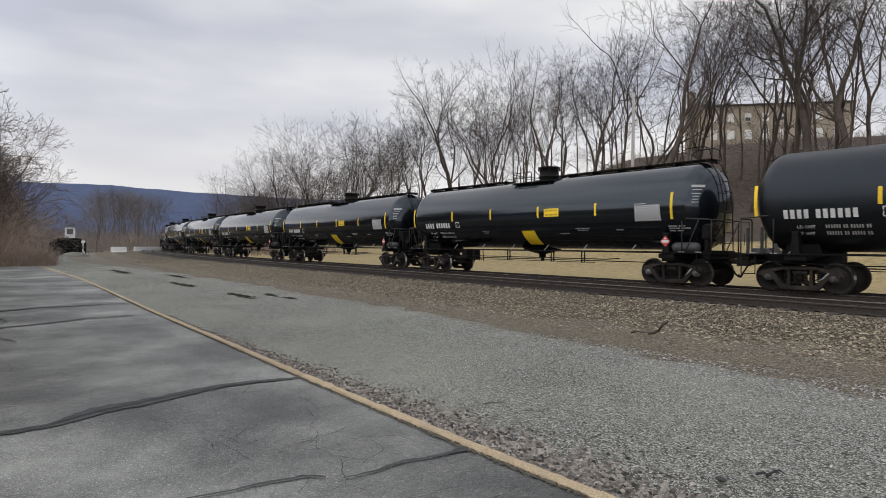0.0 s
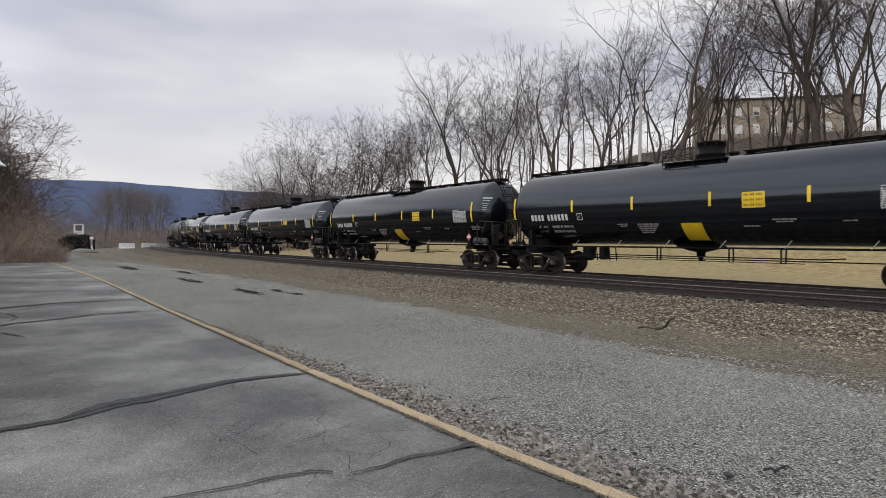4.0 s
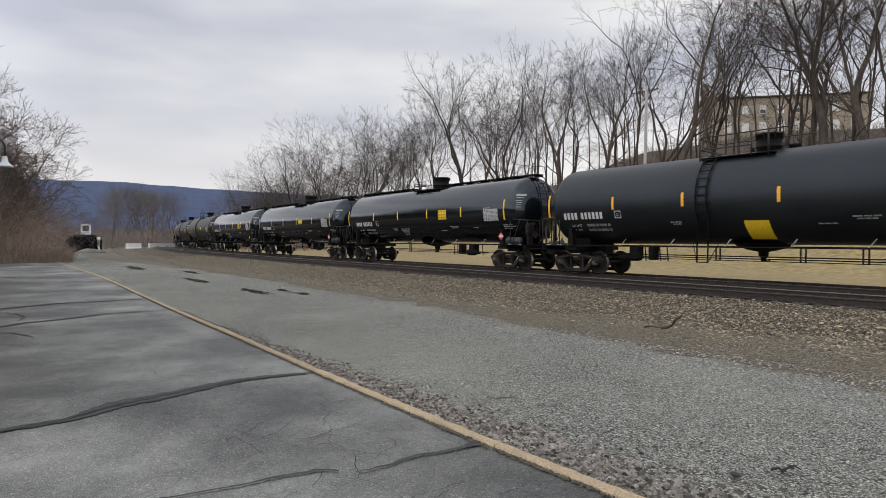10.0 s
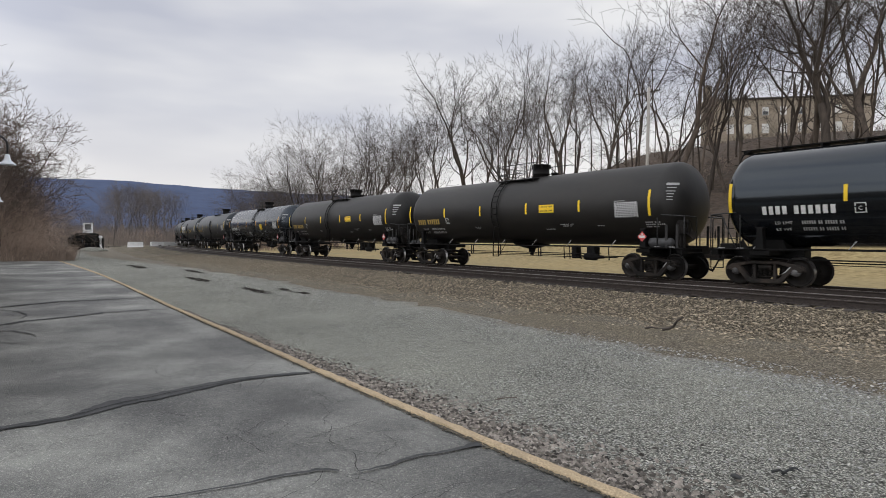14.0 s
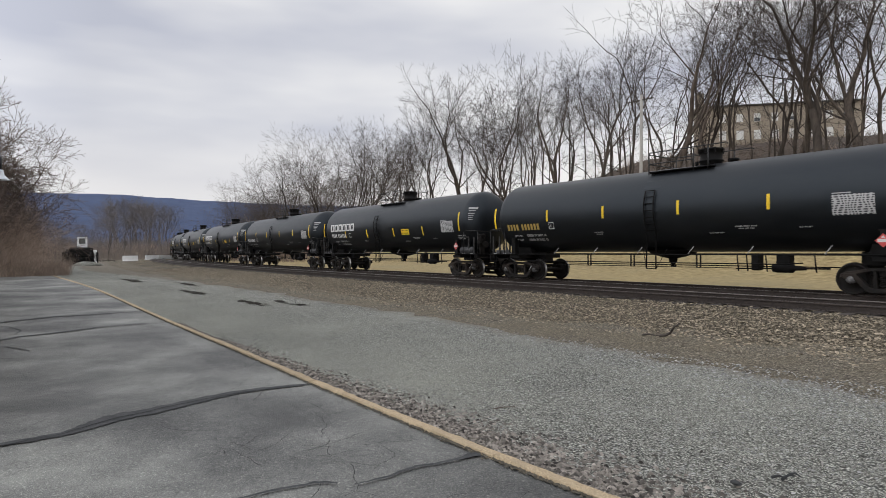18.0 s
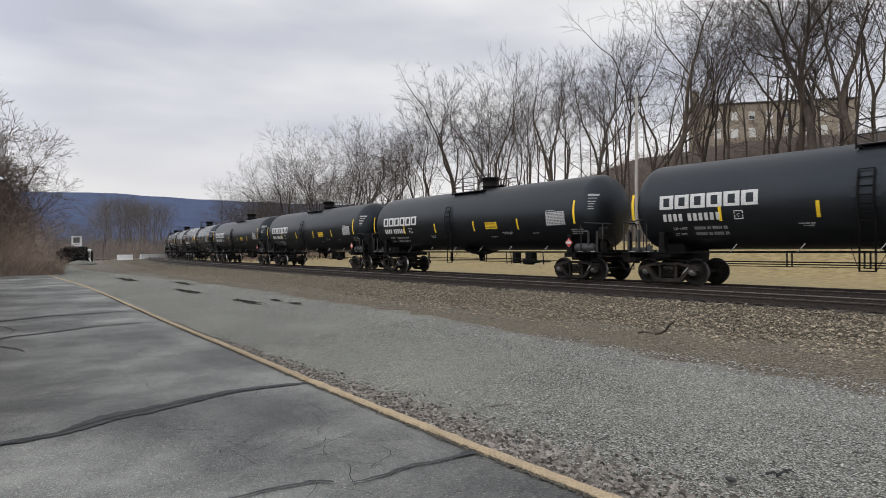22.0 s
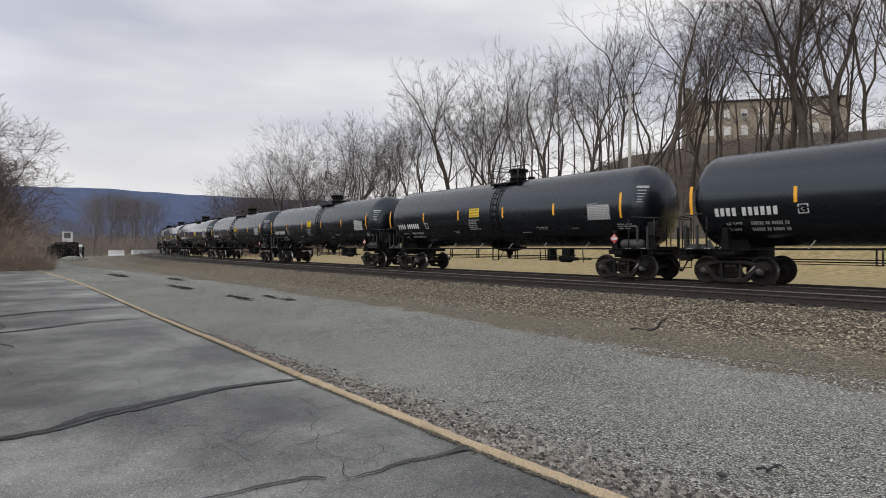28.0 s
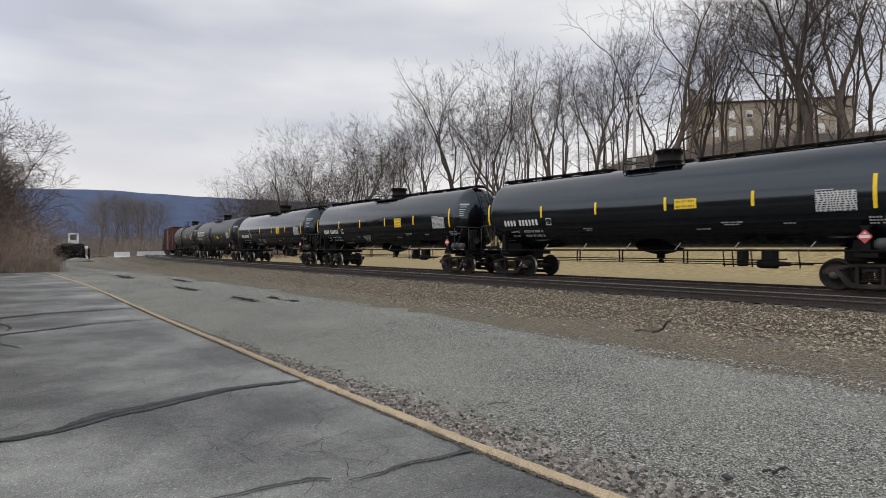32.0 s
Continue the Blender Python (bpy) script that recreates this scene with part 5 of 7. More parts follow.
ribbon([(-6.45, -0.6), (-6.56, 0.24), (-6.57, 0.76), (-6.69, 0.96), (-6.88, 1.21), (-6.90, 1.56), (-7.05, 2.05), (-7.16, 2.58), (-7.13, 2.93), (-7.0, 3.5)],
       [0.10, 0.10, 0.10, 0.16, 0.22, 0.21, 0.17, 0.13, 0.10, 0.06], 0.0125, tar, "tar_seal", 1)
ribbon([(-6.5, 0.1), (-6.58, 0.76), (-6.75, 1.05), (-6.88, 1.35), (-7.02, 2.0), (-7.12, 2.6), (-7.06, 3.0)], [0.015, 0.02, 0.03, 0.03, 0.025, 0.02, 0.01], 0.0165, crack_m, "crack", 2)
ribbon([(-4.3, 0.6), (-4.1, 1.4), (-4.05, 1.78), (-4.0, 2.02), (-3.88, 2.15)], [0.02, 0.03, 0.045, 0.05, 0.03], 0.0125, tar, "tar_seal", 3)
ribbon([(-3.80, 2.24), (-3.75, 2.51), (-3.78, 2.8), (-3.72, 3.04), (-3.68, 3.37)], [0.02, 0.045, 0.05, 0.045, 0.08], 0.0125, tar, "tar_seal", 4)
ribbon([(-18.0, -0.6), (-18.0, 0.68), (-18.69, 1.91), (-18.64, 2.96), (-18.71, 4.05)], [0.09, 0.10, 0.13, 0.10, 0.07], 0.0125, tar, "tar_seal", 5)
ribbon([(-14.1, -0.5), (-14.32, 0.54), (-14.71, 0.93), (-14.94, 1.63), (-15.41, 2.44), (-15.46, 3.28), (-15.26, 3.8)], [0.07, 0.09, 0.10, 0.09, 0.08, 0.07, 0.05], 0.0125, tar, "tar_seal", 6)
ribbon([(-18.2, 0.1), (-16.8, 0.9), (-15.9, 1.05), (-15.2, 0.9)], [0.03, 0.05, 0.05, 0.03], 0.0125, tar, "tar_seal", 7)
ribbon([(-13.6, 0.1), (-13.3, 0.67), (-12.7, 0.9), (-12.4, 0.95)], [0.04, 0.06, 0.04, 0.02], 0.0125, tar, "tar_seal", 8)
ribbon([(-12.2, 0.1), (-11.9, 0.45), (-11.7, 0.8)], [0.03, 0.04, 0.02], 0.0125, tar, "tar_seal", 9)

# fine cracks that wander over the worn asphalt, most of them near the kerb
rnd = random.Random(77)
for i in range(60):
    x, y = (rnd.uniform(-7.5, -2.0), rnd.uniform(1.7, 3.25)) if i < 46 else (rnd.uniform(-20, -5), rnd.uniform(0.2, 3.6))
    a = rnd.choice((0.1, 0.25, 1.35, 1.7)) + rnd.gauss(0, 0.25)
    line = [(x, y)]
    for k in range(rnd.randint(3, 7)):
        a += rnd.gauss(0, 0.22)
        x, y = x + 0.11 * math.cos(a), y + 0.11 * math.sin(a)
        if y > 3.26:
            break
        line.append((x, y))
    if len(line) > 2:
        ribbon(line, [0.004] + [rnd.uniform(0.004, 0.009) for _ in line[2:]] + [0.003], 0.0118, crack_m, "crack", 20 + i, 4)

# ---- loose stones ----
def stone_field(name, count, where, size, mat, label, seed, category="stones", flat=0.65):
    """Many small broken stones in one mesh."""
    r = np.random.RandomState(seed)
    base = np.array([(1, 0, 0), (-1, 0, 0), (0, 1, 0), (0, -1, 0), (0, 0, 1), (0, 0, -1), (0.62, 0.62, 0.55), (-0.62, 0.6, 0.5), (0.6, -0.62, 0.5), (-0.62, -0.6, 0.55)])
    tri = [(4, 0, 6), (6, 0, 2), (4, 6, 2), (4, 2, 7), (7, 2, 1), (4, 7, 1), (4, 1, 9), (9, 1, 3), (4, 9, 3), (4, 3, 8), (8, 3, 0), (4, 8, 0)]
    nb = len(base)
    verts = np.zeros((count * nb, 3))
    faces = np.zeros((count * len(tri), 3), dtype=int)
    for i in range(count):
        p = where(r)
        k = size(r)
        a, b = r.uniform(0, 6.283, 2)
        q = base * (k * r.uniform(0.6, 1.3, 3)) * r.uniform(0.8, 1.2, (nb, 1))
        q[:, 2] *= flat
        c, s = math.cos(a), math.sin(a)
        q = np.stack([q[:, 0] * c - q[:, 1] * s, q[:, 0] * s + q[:, 1] * c, q[:, 2] + q[:, 0] * r.uniform(-0.4, 0.4)], 1)
        verts[i * nb:(i + 1) * nb] = q + np.array(p) + (0, 0, k * 0.35)
        faces[i * len(tri):(i + 1) * len(tri)] = np.array(tri) + i * nb
    me = bpy.data.meshes.new(name)
    me.from_pydata(verts.tolist(), [], faces.tolist())
    me.materials.append(mat)
    me.update()
    return tagged(new(name, me), label, category, kind="stuff")


def kerb_strip(r):
    s = 0.3 + 14.5 * r.uniform() ** 1.5
    y = kerb_y(s) + 0.065 + abs(r.normal(0, 0.34)) * min(1.0, max(0.12, 1.12 - s / 12.0))
    return place(s, y, lane_z(s, y))


def lane_spot(r):
    s = 0.2 + 40 * r.uniform() ** 2.0
    y = r.uniform(3.7, 9.0)
    return place(s, y, lane_z(s, y))


def bed_spot(r):
    s = 1.0 + 60 * r.uniform() ** 1.5
    y = 10.2 + 5.9 * r.uniform() ** 0.8
    return place(s, y, bed_z(y) + 0.03 * noise.noise((s * 1.3, y * 1.3, 5)))


def crib_spot(r):
    s = -6 + 60 * r.uniform() ** 1.2
    y = r.uniform(NEAR_Y - 1.55, TRACK_Y + 1.6)
    return place(s, y, bed_z(y))


stone_field("kerb_gravel", 17000, kerb_strip, lambda r: r.uniform(0.010, 0.027), stone_m, "coarse grey and tan stones heaped along the kerb", 3, flat=0.95)
def kerb_foot(r):
    s = 0.6 + 26 * r.uniform() ** 1.8
    return place(s, kerb_y(s) - 0.045 - abs(r.normal(0, 0.022)), 0.004)


stone_field("kerb_crumbs", 3600, kerb_foot, lambda r: r.uniform(0.006, 0.017), dark_soil_m, "dark soil and leaf crumbs along the kerb's foot", 8, "soil")
stone_field("lane_gravel", 32000, lane_spot, lambda r: r.uniform(0.007, 0.02), stone_grey, "loose grey chips on the stone lane", 4)
stone_field("ballast_stones", 32000, bed_spot, lambda r: r.uniform(0.018, 0.038), stone_brown, "loose brown ballast rocks beside the track", 5)
stone_field("crib_stones", 9000, crib_spot, lambda r: r.uniform(0.022, 0.045), stone_brown, "ballast rocks between the ties", 6)


# ---- mud, sticks and litter on the lane ----
def mud(name, x, y, length, width, seed, mat, label, cut=0.0, grain=0.07):
    """A ragged wet film: small cells kept where an uneven field stands above its edge."""
    nx, ny = int(length / grain / 1.6), max(6, int(width / grain * 2.0))
    turn = along(-x)[2]
    verts, faces, at = [], [], {}

    def corner(i, j):
        if (i, j) not in at:
            u, v = (i / nx - 0.5) * length, (j / ny - 0.5) * width
            k = Vector((x + u, y + v, 0))
            px = x + u * math.cos(turn) - v * math.sin(turn) + 0.03 * noise.noise(k * 9)
            py = y - u * math.sin(turn) + v * math.cos(turn) + 0.03 * noise.noise(k * 9 + Vector((5, 0, 0)))
            at[(i, j)] = len(verts)
            verts.append((px, py, 0.008 + 0.004 * noise.noise(k * 3)))
        return at[(i, j)]

    for i in range(nx):
        for j in range(ny):
            u, v = (i + 0.5) / nx * 2 - 1, (j + 0.5) / ny * 2 - 1
            p = Vector((x + u * length * 0.5, (y + v * width * 0.5) * 2.2, seed))
            field = 1 - u * u - v * v + 0.9 * noise.noise(p * 0.9) + 0.8 * noise.noise(p * 2.6) + 0.45 * noise.noise(p * 7.0)
            if field > 0.55 + cut:
                faces.append((corner(i, j), corner(i + 1, j), corner(i + 1, j + 1), corner(i, j + 1)))
    me = bpy.data.meshes.new(name)
    me.from_pydata(verts, [], faces)
    me.materials.append(mat)
    me.update()
    return tagged(new(name, me), label, "mud", "mud patches", kind="structure")


for i, (x, y, l, w) in enumerate(((-26.0, 7.65, 5.0, 0.6), (-19.2, 7.5, 3.8, 0.6), (-18.2, 8.45, 3.4, 0.5), (-39.0, 8.0, 7.0, 1.0), (-33, 9.3, 6.0, 0.5))):
    mud("mud_patch", x, y, l, w, 40 + i, mud_m, "dark wet mud patch on the stone lane")

def stick(name, pts, r0, r1, mat, label, category):
    bm = bmesh.new()
    tube(bm, pts, r0, 6, True, r1)
    return tagged(new(name, mesh_of(name, bm, mat)), label, category)


branch_bm = bmesh.new()
tube(branch_bm, [(-6.10, 10.16, 0.09), (-5.98, 10.19, 0.12), (-5.9, 10.2, 0.17), (-5.78, 10.12, 0.30), (-5.70, 10.09, 0.33), (-5.64, 10.05, 0.38)], 0.03, 7, True, 0.014)
tube(branch_bm, [(-6.42, 10.10, 0.08), (-6.3, 10.14, 0.11), (-6.15, 10.12, 0.10), (-6.02, 10.18, 0.11)], 0.02, 6, True, 0.008)
tagged(new("fallen_branch", mesh_of("fallen_branch", branch_bm, tie_m)), "dark fallen branch lying on the ballast edge", "branch")
stick("stick", [(-4.62, 4.44, 0.012), (-4.58, 4.55, 0.02), (-4.53, 4.68, 0.012)], 0.007, 0.005, bark, "short dark stick on the gravel", "stick")
leaf_bm = bmesh.new()
for a, b in (((-1.90, 4.67, 0.02), (-1.80, 4.69, 0.03)), ((-1.83, 4.68, 0.02), (-1.79, 4.80, 0.03)), ((-1.83, 4.80, 0.03), (-1.76, 4.84, 0.02))):
    tube(leaf_bm, [a, ((a[0] + b[0]) / 2, (a[1] + b[1]) / 2, 0.045), b], 0.013, 5, True, 0.005)
tagged(new("bark_scrap", mesh_of("bark_scrap", leaf_bm, tar)), "curled black scrap of bark on gravel", "debris")
scrap = bmesh.new()
bmesh.ops.create_icosphere(scrap, subdivisions=1, radius=0.035, matrix=Matrix.Translation((-2.02, 4.36, 0.02)) @ Matrix.Diagonal((1.3, 0.8, 0.6, 1)))
tagged(new("coal_lump", mesh_of("coal_lump", scrap, tar)), "small black lump lying in the gravel", "debris")


# ---- bare winter trees ----
def skeleton_tree(seed, height, spread, forks, low, twigs=5, stems=1, lean=0.05):
    """Branch pieces (start, end, radius, radius, level) of a leafless tree: trunk, ascending leaders, branches, twigs."""
    r = random.Random(seed)
    out = []

    def turn(d, angle, about):
        side = d.cross(Vector((0, 0, 1)) if abs(d.z) < 0.95 else Vector((1, 0, 0))).normalized()
        return (Matrix.Rotation(about, 3, d) @ (Matrix.Rotation(angle, 3, side) @ d)).normalized()

    def limb(p, d, length, r0, r1, level, n):
        pts = [p.copy()]
        w = (0.05, 0.11, 0.12, 0.12, 0.1)[level]
        rise = (0.03, 0.015, 0.03, 0.01, 0.0)[level]
        for i in range(n):
            d = (d + Vector((r.gauss(0, w), r.gauss(0, w), r.gauss(0, w * 0.5) + rise))).normalized()
            q = p + d * (length / n)
            out.append((p.copy(), q.copy(), r0 + (r1 - r0) * i / n, r0 + (r1 - r0) * (i + 1) / n, level))
            p = q
            pts.append(p.copy())
        return pts, d

    def grow(p, d, length, rad, level):
        end = rad * (0.30 if level else 0.72)
        pts, d = limb(p, d, length, rad, end, level, (5, 7, 4, 2, 1)[level])
        if level == 4:
            return
        if level == 0:
            about = r.uniform(0, math.tau)
            for i in range(forks):
                a = r.uniform(0.22, 0.58) * spread * (0.35 if i == 0 else 1.0)
                ln = height * (0.97 - low) * (1.0 if i == 0 else r.uniform(0.68, 0.95))
                grow(pts[-1] if i < 2 else pts[-2], turn(d, a, about + i * math.tau / max(1, forks) + r.uniform(-0.5, 0.5)), ln, rad * (0.68 if i == 0 else r.uniform(0.42, 0.62)), 1)
            return
        count = ((0, 8, 5, twigs) if stems == 1 else (0, 5, 4, twigs))[level]
        for i in range(count):
            f = 0.26 + 0.74 * (i + r.uniform(0.1, 1.0)) / count
            k = min(len(pts) - 1, f * (len(pts) - 1))
            j = min(int(k), len(pts) - 2)
            q = pts[j].lerp(pts[j + 1], k - j)
            base = (pts[j + 1] - pts[j]).normalized()
            ang = r.uniform(0.40, 0.95) * (spread if level == 1 else 1.0)
            ln = length * r.uniform(0.44, 0.68) * (1.20 - 0.60 * f) * (1.0 if level < 3 else 1.15)
            grow(q, turn(base, ang, i * 2.4 + r.uniform(-0.6, 0.6)), ln, max(0.013, rad * (1 - 0.7 * f) * r.uniform(0.36, 0.52)), level + 1)

    for k in range(stems):
        g = lean if stems == 1 else 0.3
        d = Vector((r.gauss(0, g), r.gauss(0, g), 1)).normalized()
        o = Vector((0, 0, -0.4)) if stems == 1 else Vector((r.gauss(0, 0.4), r.gauss(0, 0.4), -0.2))
        grow(o, d, height * low, height * (0.0086 if stems == 1 else 0.006), 0)
    return out


def branch_mesh(name, pieces, mat, sides):
    verts, faces = [], []
    for p, q, a, b, level in pieces:
        n = sides[level]
        d = (q - p).normalized()
        u = d.cross(Vector((0, 0, 1)) if abs(d.z) < 0.9 else Vector((1, 0, 0))).normalized()
        w = d.cross(u)
        o = len(verts)
        for c, rad in ((p, a), (q + d * rad_over(a), b)):
            for j in range(n):
                t = j * math.tau / n
                verts.append(tuple(c + u * (math.cos(t) * rad) + w * (math.sin(t) * rad)))
        faces += [(o + j, o + (j + 1) % n, o + n + (j + 1) % n, o + n + j) for j in range(n)]
    me = bpy.data.meshes.new(name)
    me.from_pydata(verts, [], faces)
    me.materials.append(mat)
    me.polygons.foreach_set("use_smooth", [True] * len(faces))
    me.update()
    return me


def rad_over(a):
    return a * 0.3


def forked_tree(seed, height, low, limbs, spread, thick, gnarl=0.15, depth=6):
    """Pieces of a gnarled bare hardwood: a trunk that forks into limbs, which fork again and again into a fan of twigs."""
    r = random.Random(seed)
    out = []

    def turn(d, angle, about):
        side = d.cross(Vector((0, 0, 1)) if abs(d.z) < 0.95 else Vector((1, 0, 0))).normalized()
        return (Matrix.Rotation(about, 3, d) @ (Matrix.Rotation(angle, 3, side) @ d)).normalized()

    def grow(p, d, length, rad, level):
        n = (6, 5, 4, 4, 3, 2, 2, 2)[level]
        end = rad * (0.80 if level == 0 else 0.62)
        w = gnarl * (0.4 if level == 0 else 1.0)
        pts = [p.copy()]
        for i in range(n):
            d = (d + Vector((r.gauss(0, w), r.gauss(0, w), r.gauss(0, w * 0.6) + (0.02, 0.09, 0.07, 0.03, 0.01, 0.0, 0.0, 0.0)[level]))).normalized()
            q = p + d * (length / n)
            flare = 1.35 if level == 0 and i == 0 else 1.0
            out.append((p.copy(), q.copy(), (rad + (end - rad) * i / n) * flare, rad + (end - rad) * (i + 1) / n, min(level, 4)))
            p = q
            pts.append(p.copy())
        if level >= depth:
            return
        k = limbs if level == 0 else 3 if r.random() < (0.2 if level < 3 else 0.45) else 2
        about = r.uniform(0, math.tau)
        for i in range(k):
            if level == 0:
                a = r.uniform(0.20, 0.50) * spread * (0.35 if i == 0 else 1.0)
                ln, rr = height * r.uniform(0.20, 0.29), end * (0.85 if i == 0 else r.uniform(0.5, 0.78))
            else:
                a = (r.uniform(0.06, 0.30) if i == 0 else r.uniform(0.36, 0.78)) * (0.6 + 0.4 * spread)
                ln, rr = length * r.uniform(0.58, 0.80) * (1.0 if i == 0 else 0.92), end * (0.88 if i == 0 else r.uniform(0.5, 0.72))
            grow(pts[-1] if i < 2 else pts[-2], turn(d, a, about + i * math.tau / k + r.uniform(-0.5, 0.5)), ln, max(0.012, rr), level + 1)
        for i in range((2, 2, 2, 2, 2, 1, 0)[min(level, 6)]):
            f = r.uniform(0.35, 0.95) if level else r.uniform(0.55, 0.95)
            j = min(int(f * n), n - 1)
            q = pts[j].lerp(pts[j + 1], f * n - j)
            base = (pts[j + 1] - pts[j]).normalized()
            grow(q, turn(base, r.uniform(0.6, 1.1), r.uniform(0, math.tau)), (height * 0.11 if level == 0 else length * r.uniform(0.42, 0.66)), max(0.012, rad * 0.30), min(depth, level + (3 if level == 0 else 2)))

    grow(Vector((0, 0, -0.5)), Vector((r.gauss(0, 0.07), r.gauss(0, 0.07), 1)).normalized(), height * low, height * thick, 0)
    tops = sorted(q.z for _, q, *_ in out)
    k = height / tops[int(len(tops) * 0.995)]
    return [(p * k, q * k, a, b, level) for p, q, a, b, level in out]


def tree_kind(seed, height, spread, forks, low, trunk_mat, twig_mat, twigs=5, stems=1, lean=0.05, split=2):
    pieces = skeleton_tree(seed, height, spread, forks, low, twigs, stems, lean)
    sides = (7, 5, 4, 3, 3)
    return (branch_mesh("trunk", [p for p in pieces if p[4] < split], trunk_mat, sides), branch_mesh("crown", [p for p in pieces if p[4] >= split], twig_mat, sides), height)


def hardwood(seed, height, low, limbs, spread, thick, trunk_mat, twig_mat, gnarl=0.15, depth=6):
    pieces = forked_tree(seed, height, low, limbs, spread, thick, gnarl, depth)
    sides = (8, 6, 5, 3, 3)
    return (branch_mesh("trunk", [p for p in pieces if p[4] < 3], trunk_mat, sides), branch_mesh("crown", [p for p in pieces if p[4] >= 3], twig_mat, sides), height)


def plant(kind, x, y, z, height, turn, label, category="tree", group="", name="bare_tree"):
    trunk, crown, h = kind
    ob = new(name)
    k = height / h
    ob.matrix_basis = Matrix.Translation((x, y, z)) @ Matrix.Rotation(turn, 4, "Z") @ Matrix.Scale(k, 4)
    stem = part("trunk", trunk, None, ob)
    if name == "bare_bush":
        tagged(stem, kind="stuff")
    part("crown", crown, None, ob, "mass of fine bare twigs")
    return tagged(ob, label, category, group)


grand = [hardwood(1, 22, 0.30, 3, 0.8, 0.0125, bark, twig), hardwood(2, 22, 0.42, 3, 0.9, 0.014, bark, twig), hardwood(3, 22, 0.22, 4, 0.8, 0.0115, bark, twig), hardwood(4, 22, 0.46, 3, 1.0, 0.0145, bark, twig, 0.18)]
tall = [hardwood(5, 20, 0.38, 3, 0.8, 0.0088, bark, twig), hardwood(6, 20, 0.32, 3, 0.7, 0.0082, bark, twig, 0.18), hardwood(7, 20, 0.46, 2, 0.8, 0.0088, bark, twig), hardwood(8, 20, 0.36, 2, 0.9, 0.0092, bark, twig, 0.2)]
slim = [hardwood(11, 17, 0.50, 2, 0.7, 0.0058, bark, twig, 0.13, 4), hardwood(12, 17, 0.42, 2, 0.8, 0.0064, bark, twig, 0.2, 4), hardwood(13, 17, 0.56, 2, 0.7, 0.0055, bark, twig, 0.15, 4), hardwood(14, 17, 0.40, 3, 0.7, 0.006, bark, twig, 0.18, 4)]
shrub = [tree_kind(21, 5, 1.2, 1, 0.20, brush_m, brush_m, 2, 4), tree_kind(22, 5, 1.3, 2, 0.15, brush_m, brush_m, 2, 2), tree_kind(23, 5, 1.1, 1, 0.25, brush_m, brush_m, 2, 4)]
wide = [hardwood(31, 12, 0.16, 5, 1.5, 0.012, wide_m, wide_m, 0.14, 7), hardwood(32, 12, 0.10, 5, 1.35, 0.010, wide_m, wide_m, 0.14, 6)]
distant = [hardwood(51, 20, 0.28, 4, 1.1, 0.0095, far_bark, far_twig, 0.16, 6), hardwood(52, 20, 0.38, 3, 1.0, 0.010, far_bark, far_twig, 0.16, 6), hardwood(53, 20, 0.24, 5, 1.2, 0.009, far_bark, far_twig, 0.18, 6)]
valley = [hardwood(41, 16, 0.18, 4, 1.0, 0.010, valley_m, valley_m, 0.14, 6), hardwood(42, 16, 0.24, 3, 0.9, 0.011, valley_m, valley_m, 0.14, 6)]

rnd = random.Random(5)


def top_at(s, y):
    """How high the wood's outline stands above the lot, along the track."""
    return 0.5 * min(y, 63.0) + (3.5 if s < 45 else 0.0) - 4.0 * min(1.0, max(0.0, (s - 130) / 40.0))


def wood(count, s0, s1, y0, y1, kinds, share, label, group):
    for i in range(count):
        s = s0 + (s1 - s0) * (i + rnd.uniform(0.0, 1.0)) / count
        y = rnd.uniform(y0, y1)
        p = place(s, y)
        z = hill(s, y)
        h = max(6.0, (top_at(s, y) - z) * share * rnd.uniform(0.86, 1.06))
        plant(rnd.choice(kinds), p.x, p.y, z, h, rnd.uniform(0, math.tau), label, "tree", group)


def ground_at(x, y):
    """Height of the land under a point of the plan."""
    i = min(range(0, 600, 2), key=lambda k: (LINE[k][0] - x) ** 2 + (LINE[k][1] - y) ** 2)
    x0, y0, turn = LINE[i]
    return hill(i * 0.5, TRACK_Y + (x - x0) * math.sin(turn) + (y - y0) * math.cos(turn))


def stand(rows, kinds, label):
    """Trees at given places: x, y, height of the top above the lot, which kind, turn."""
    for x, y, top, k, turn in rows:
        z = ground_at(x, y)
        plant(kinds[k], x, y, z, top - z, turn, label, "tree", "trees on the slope")


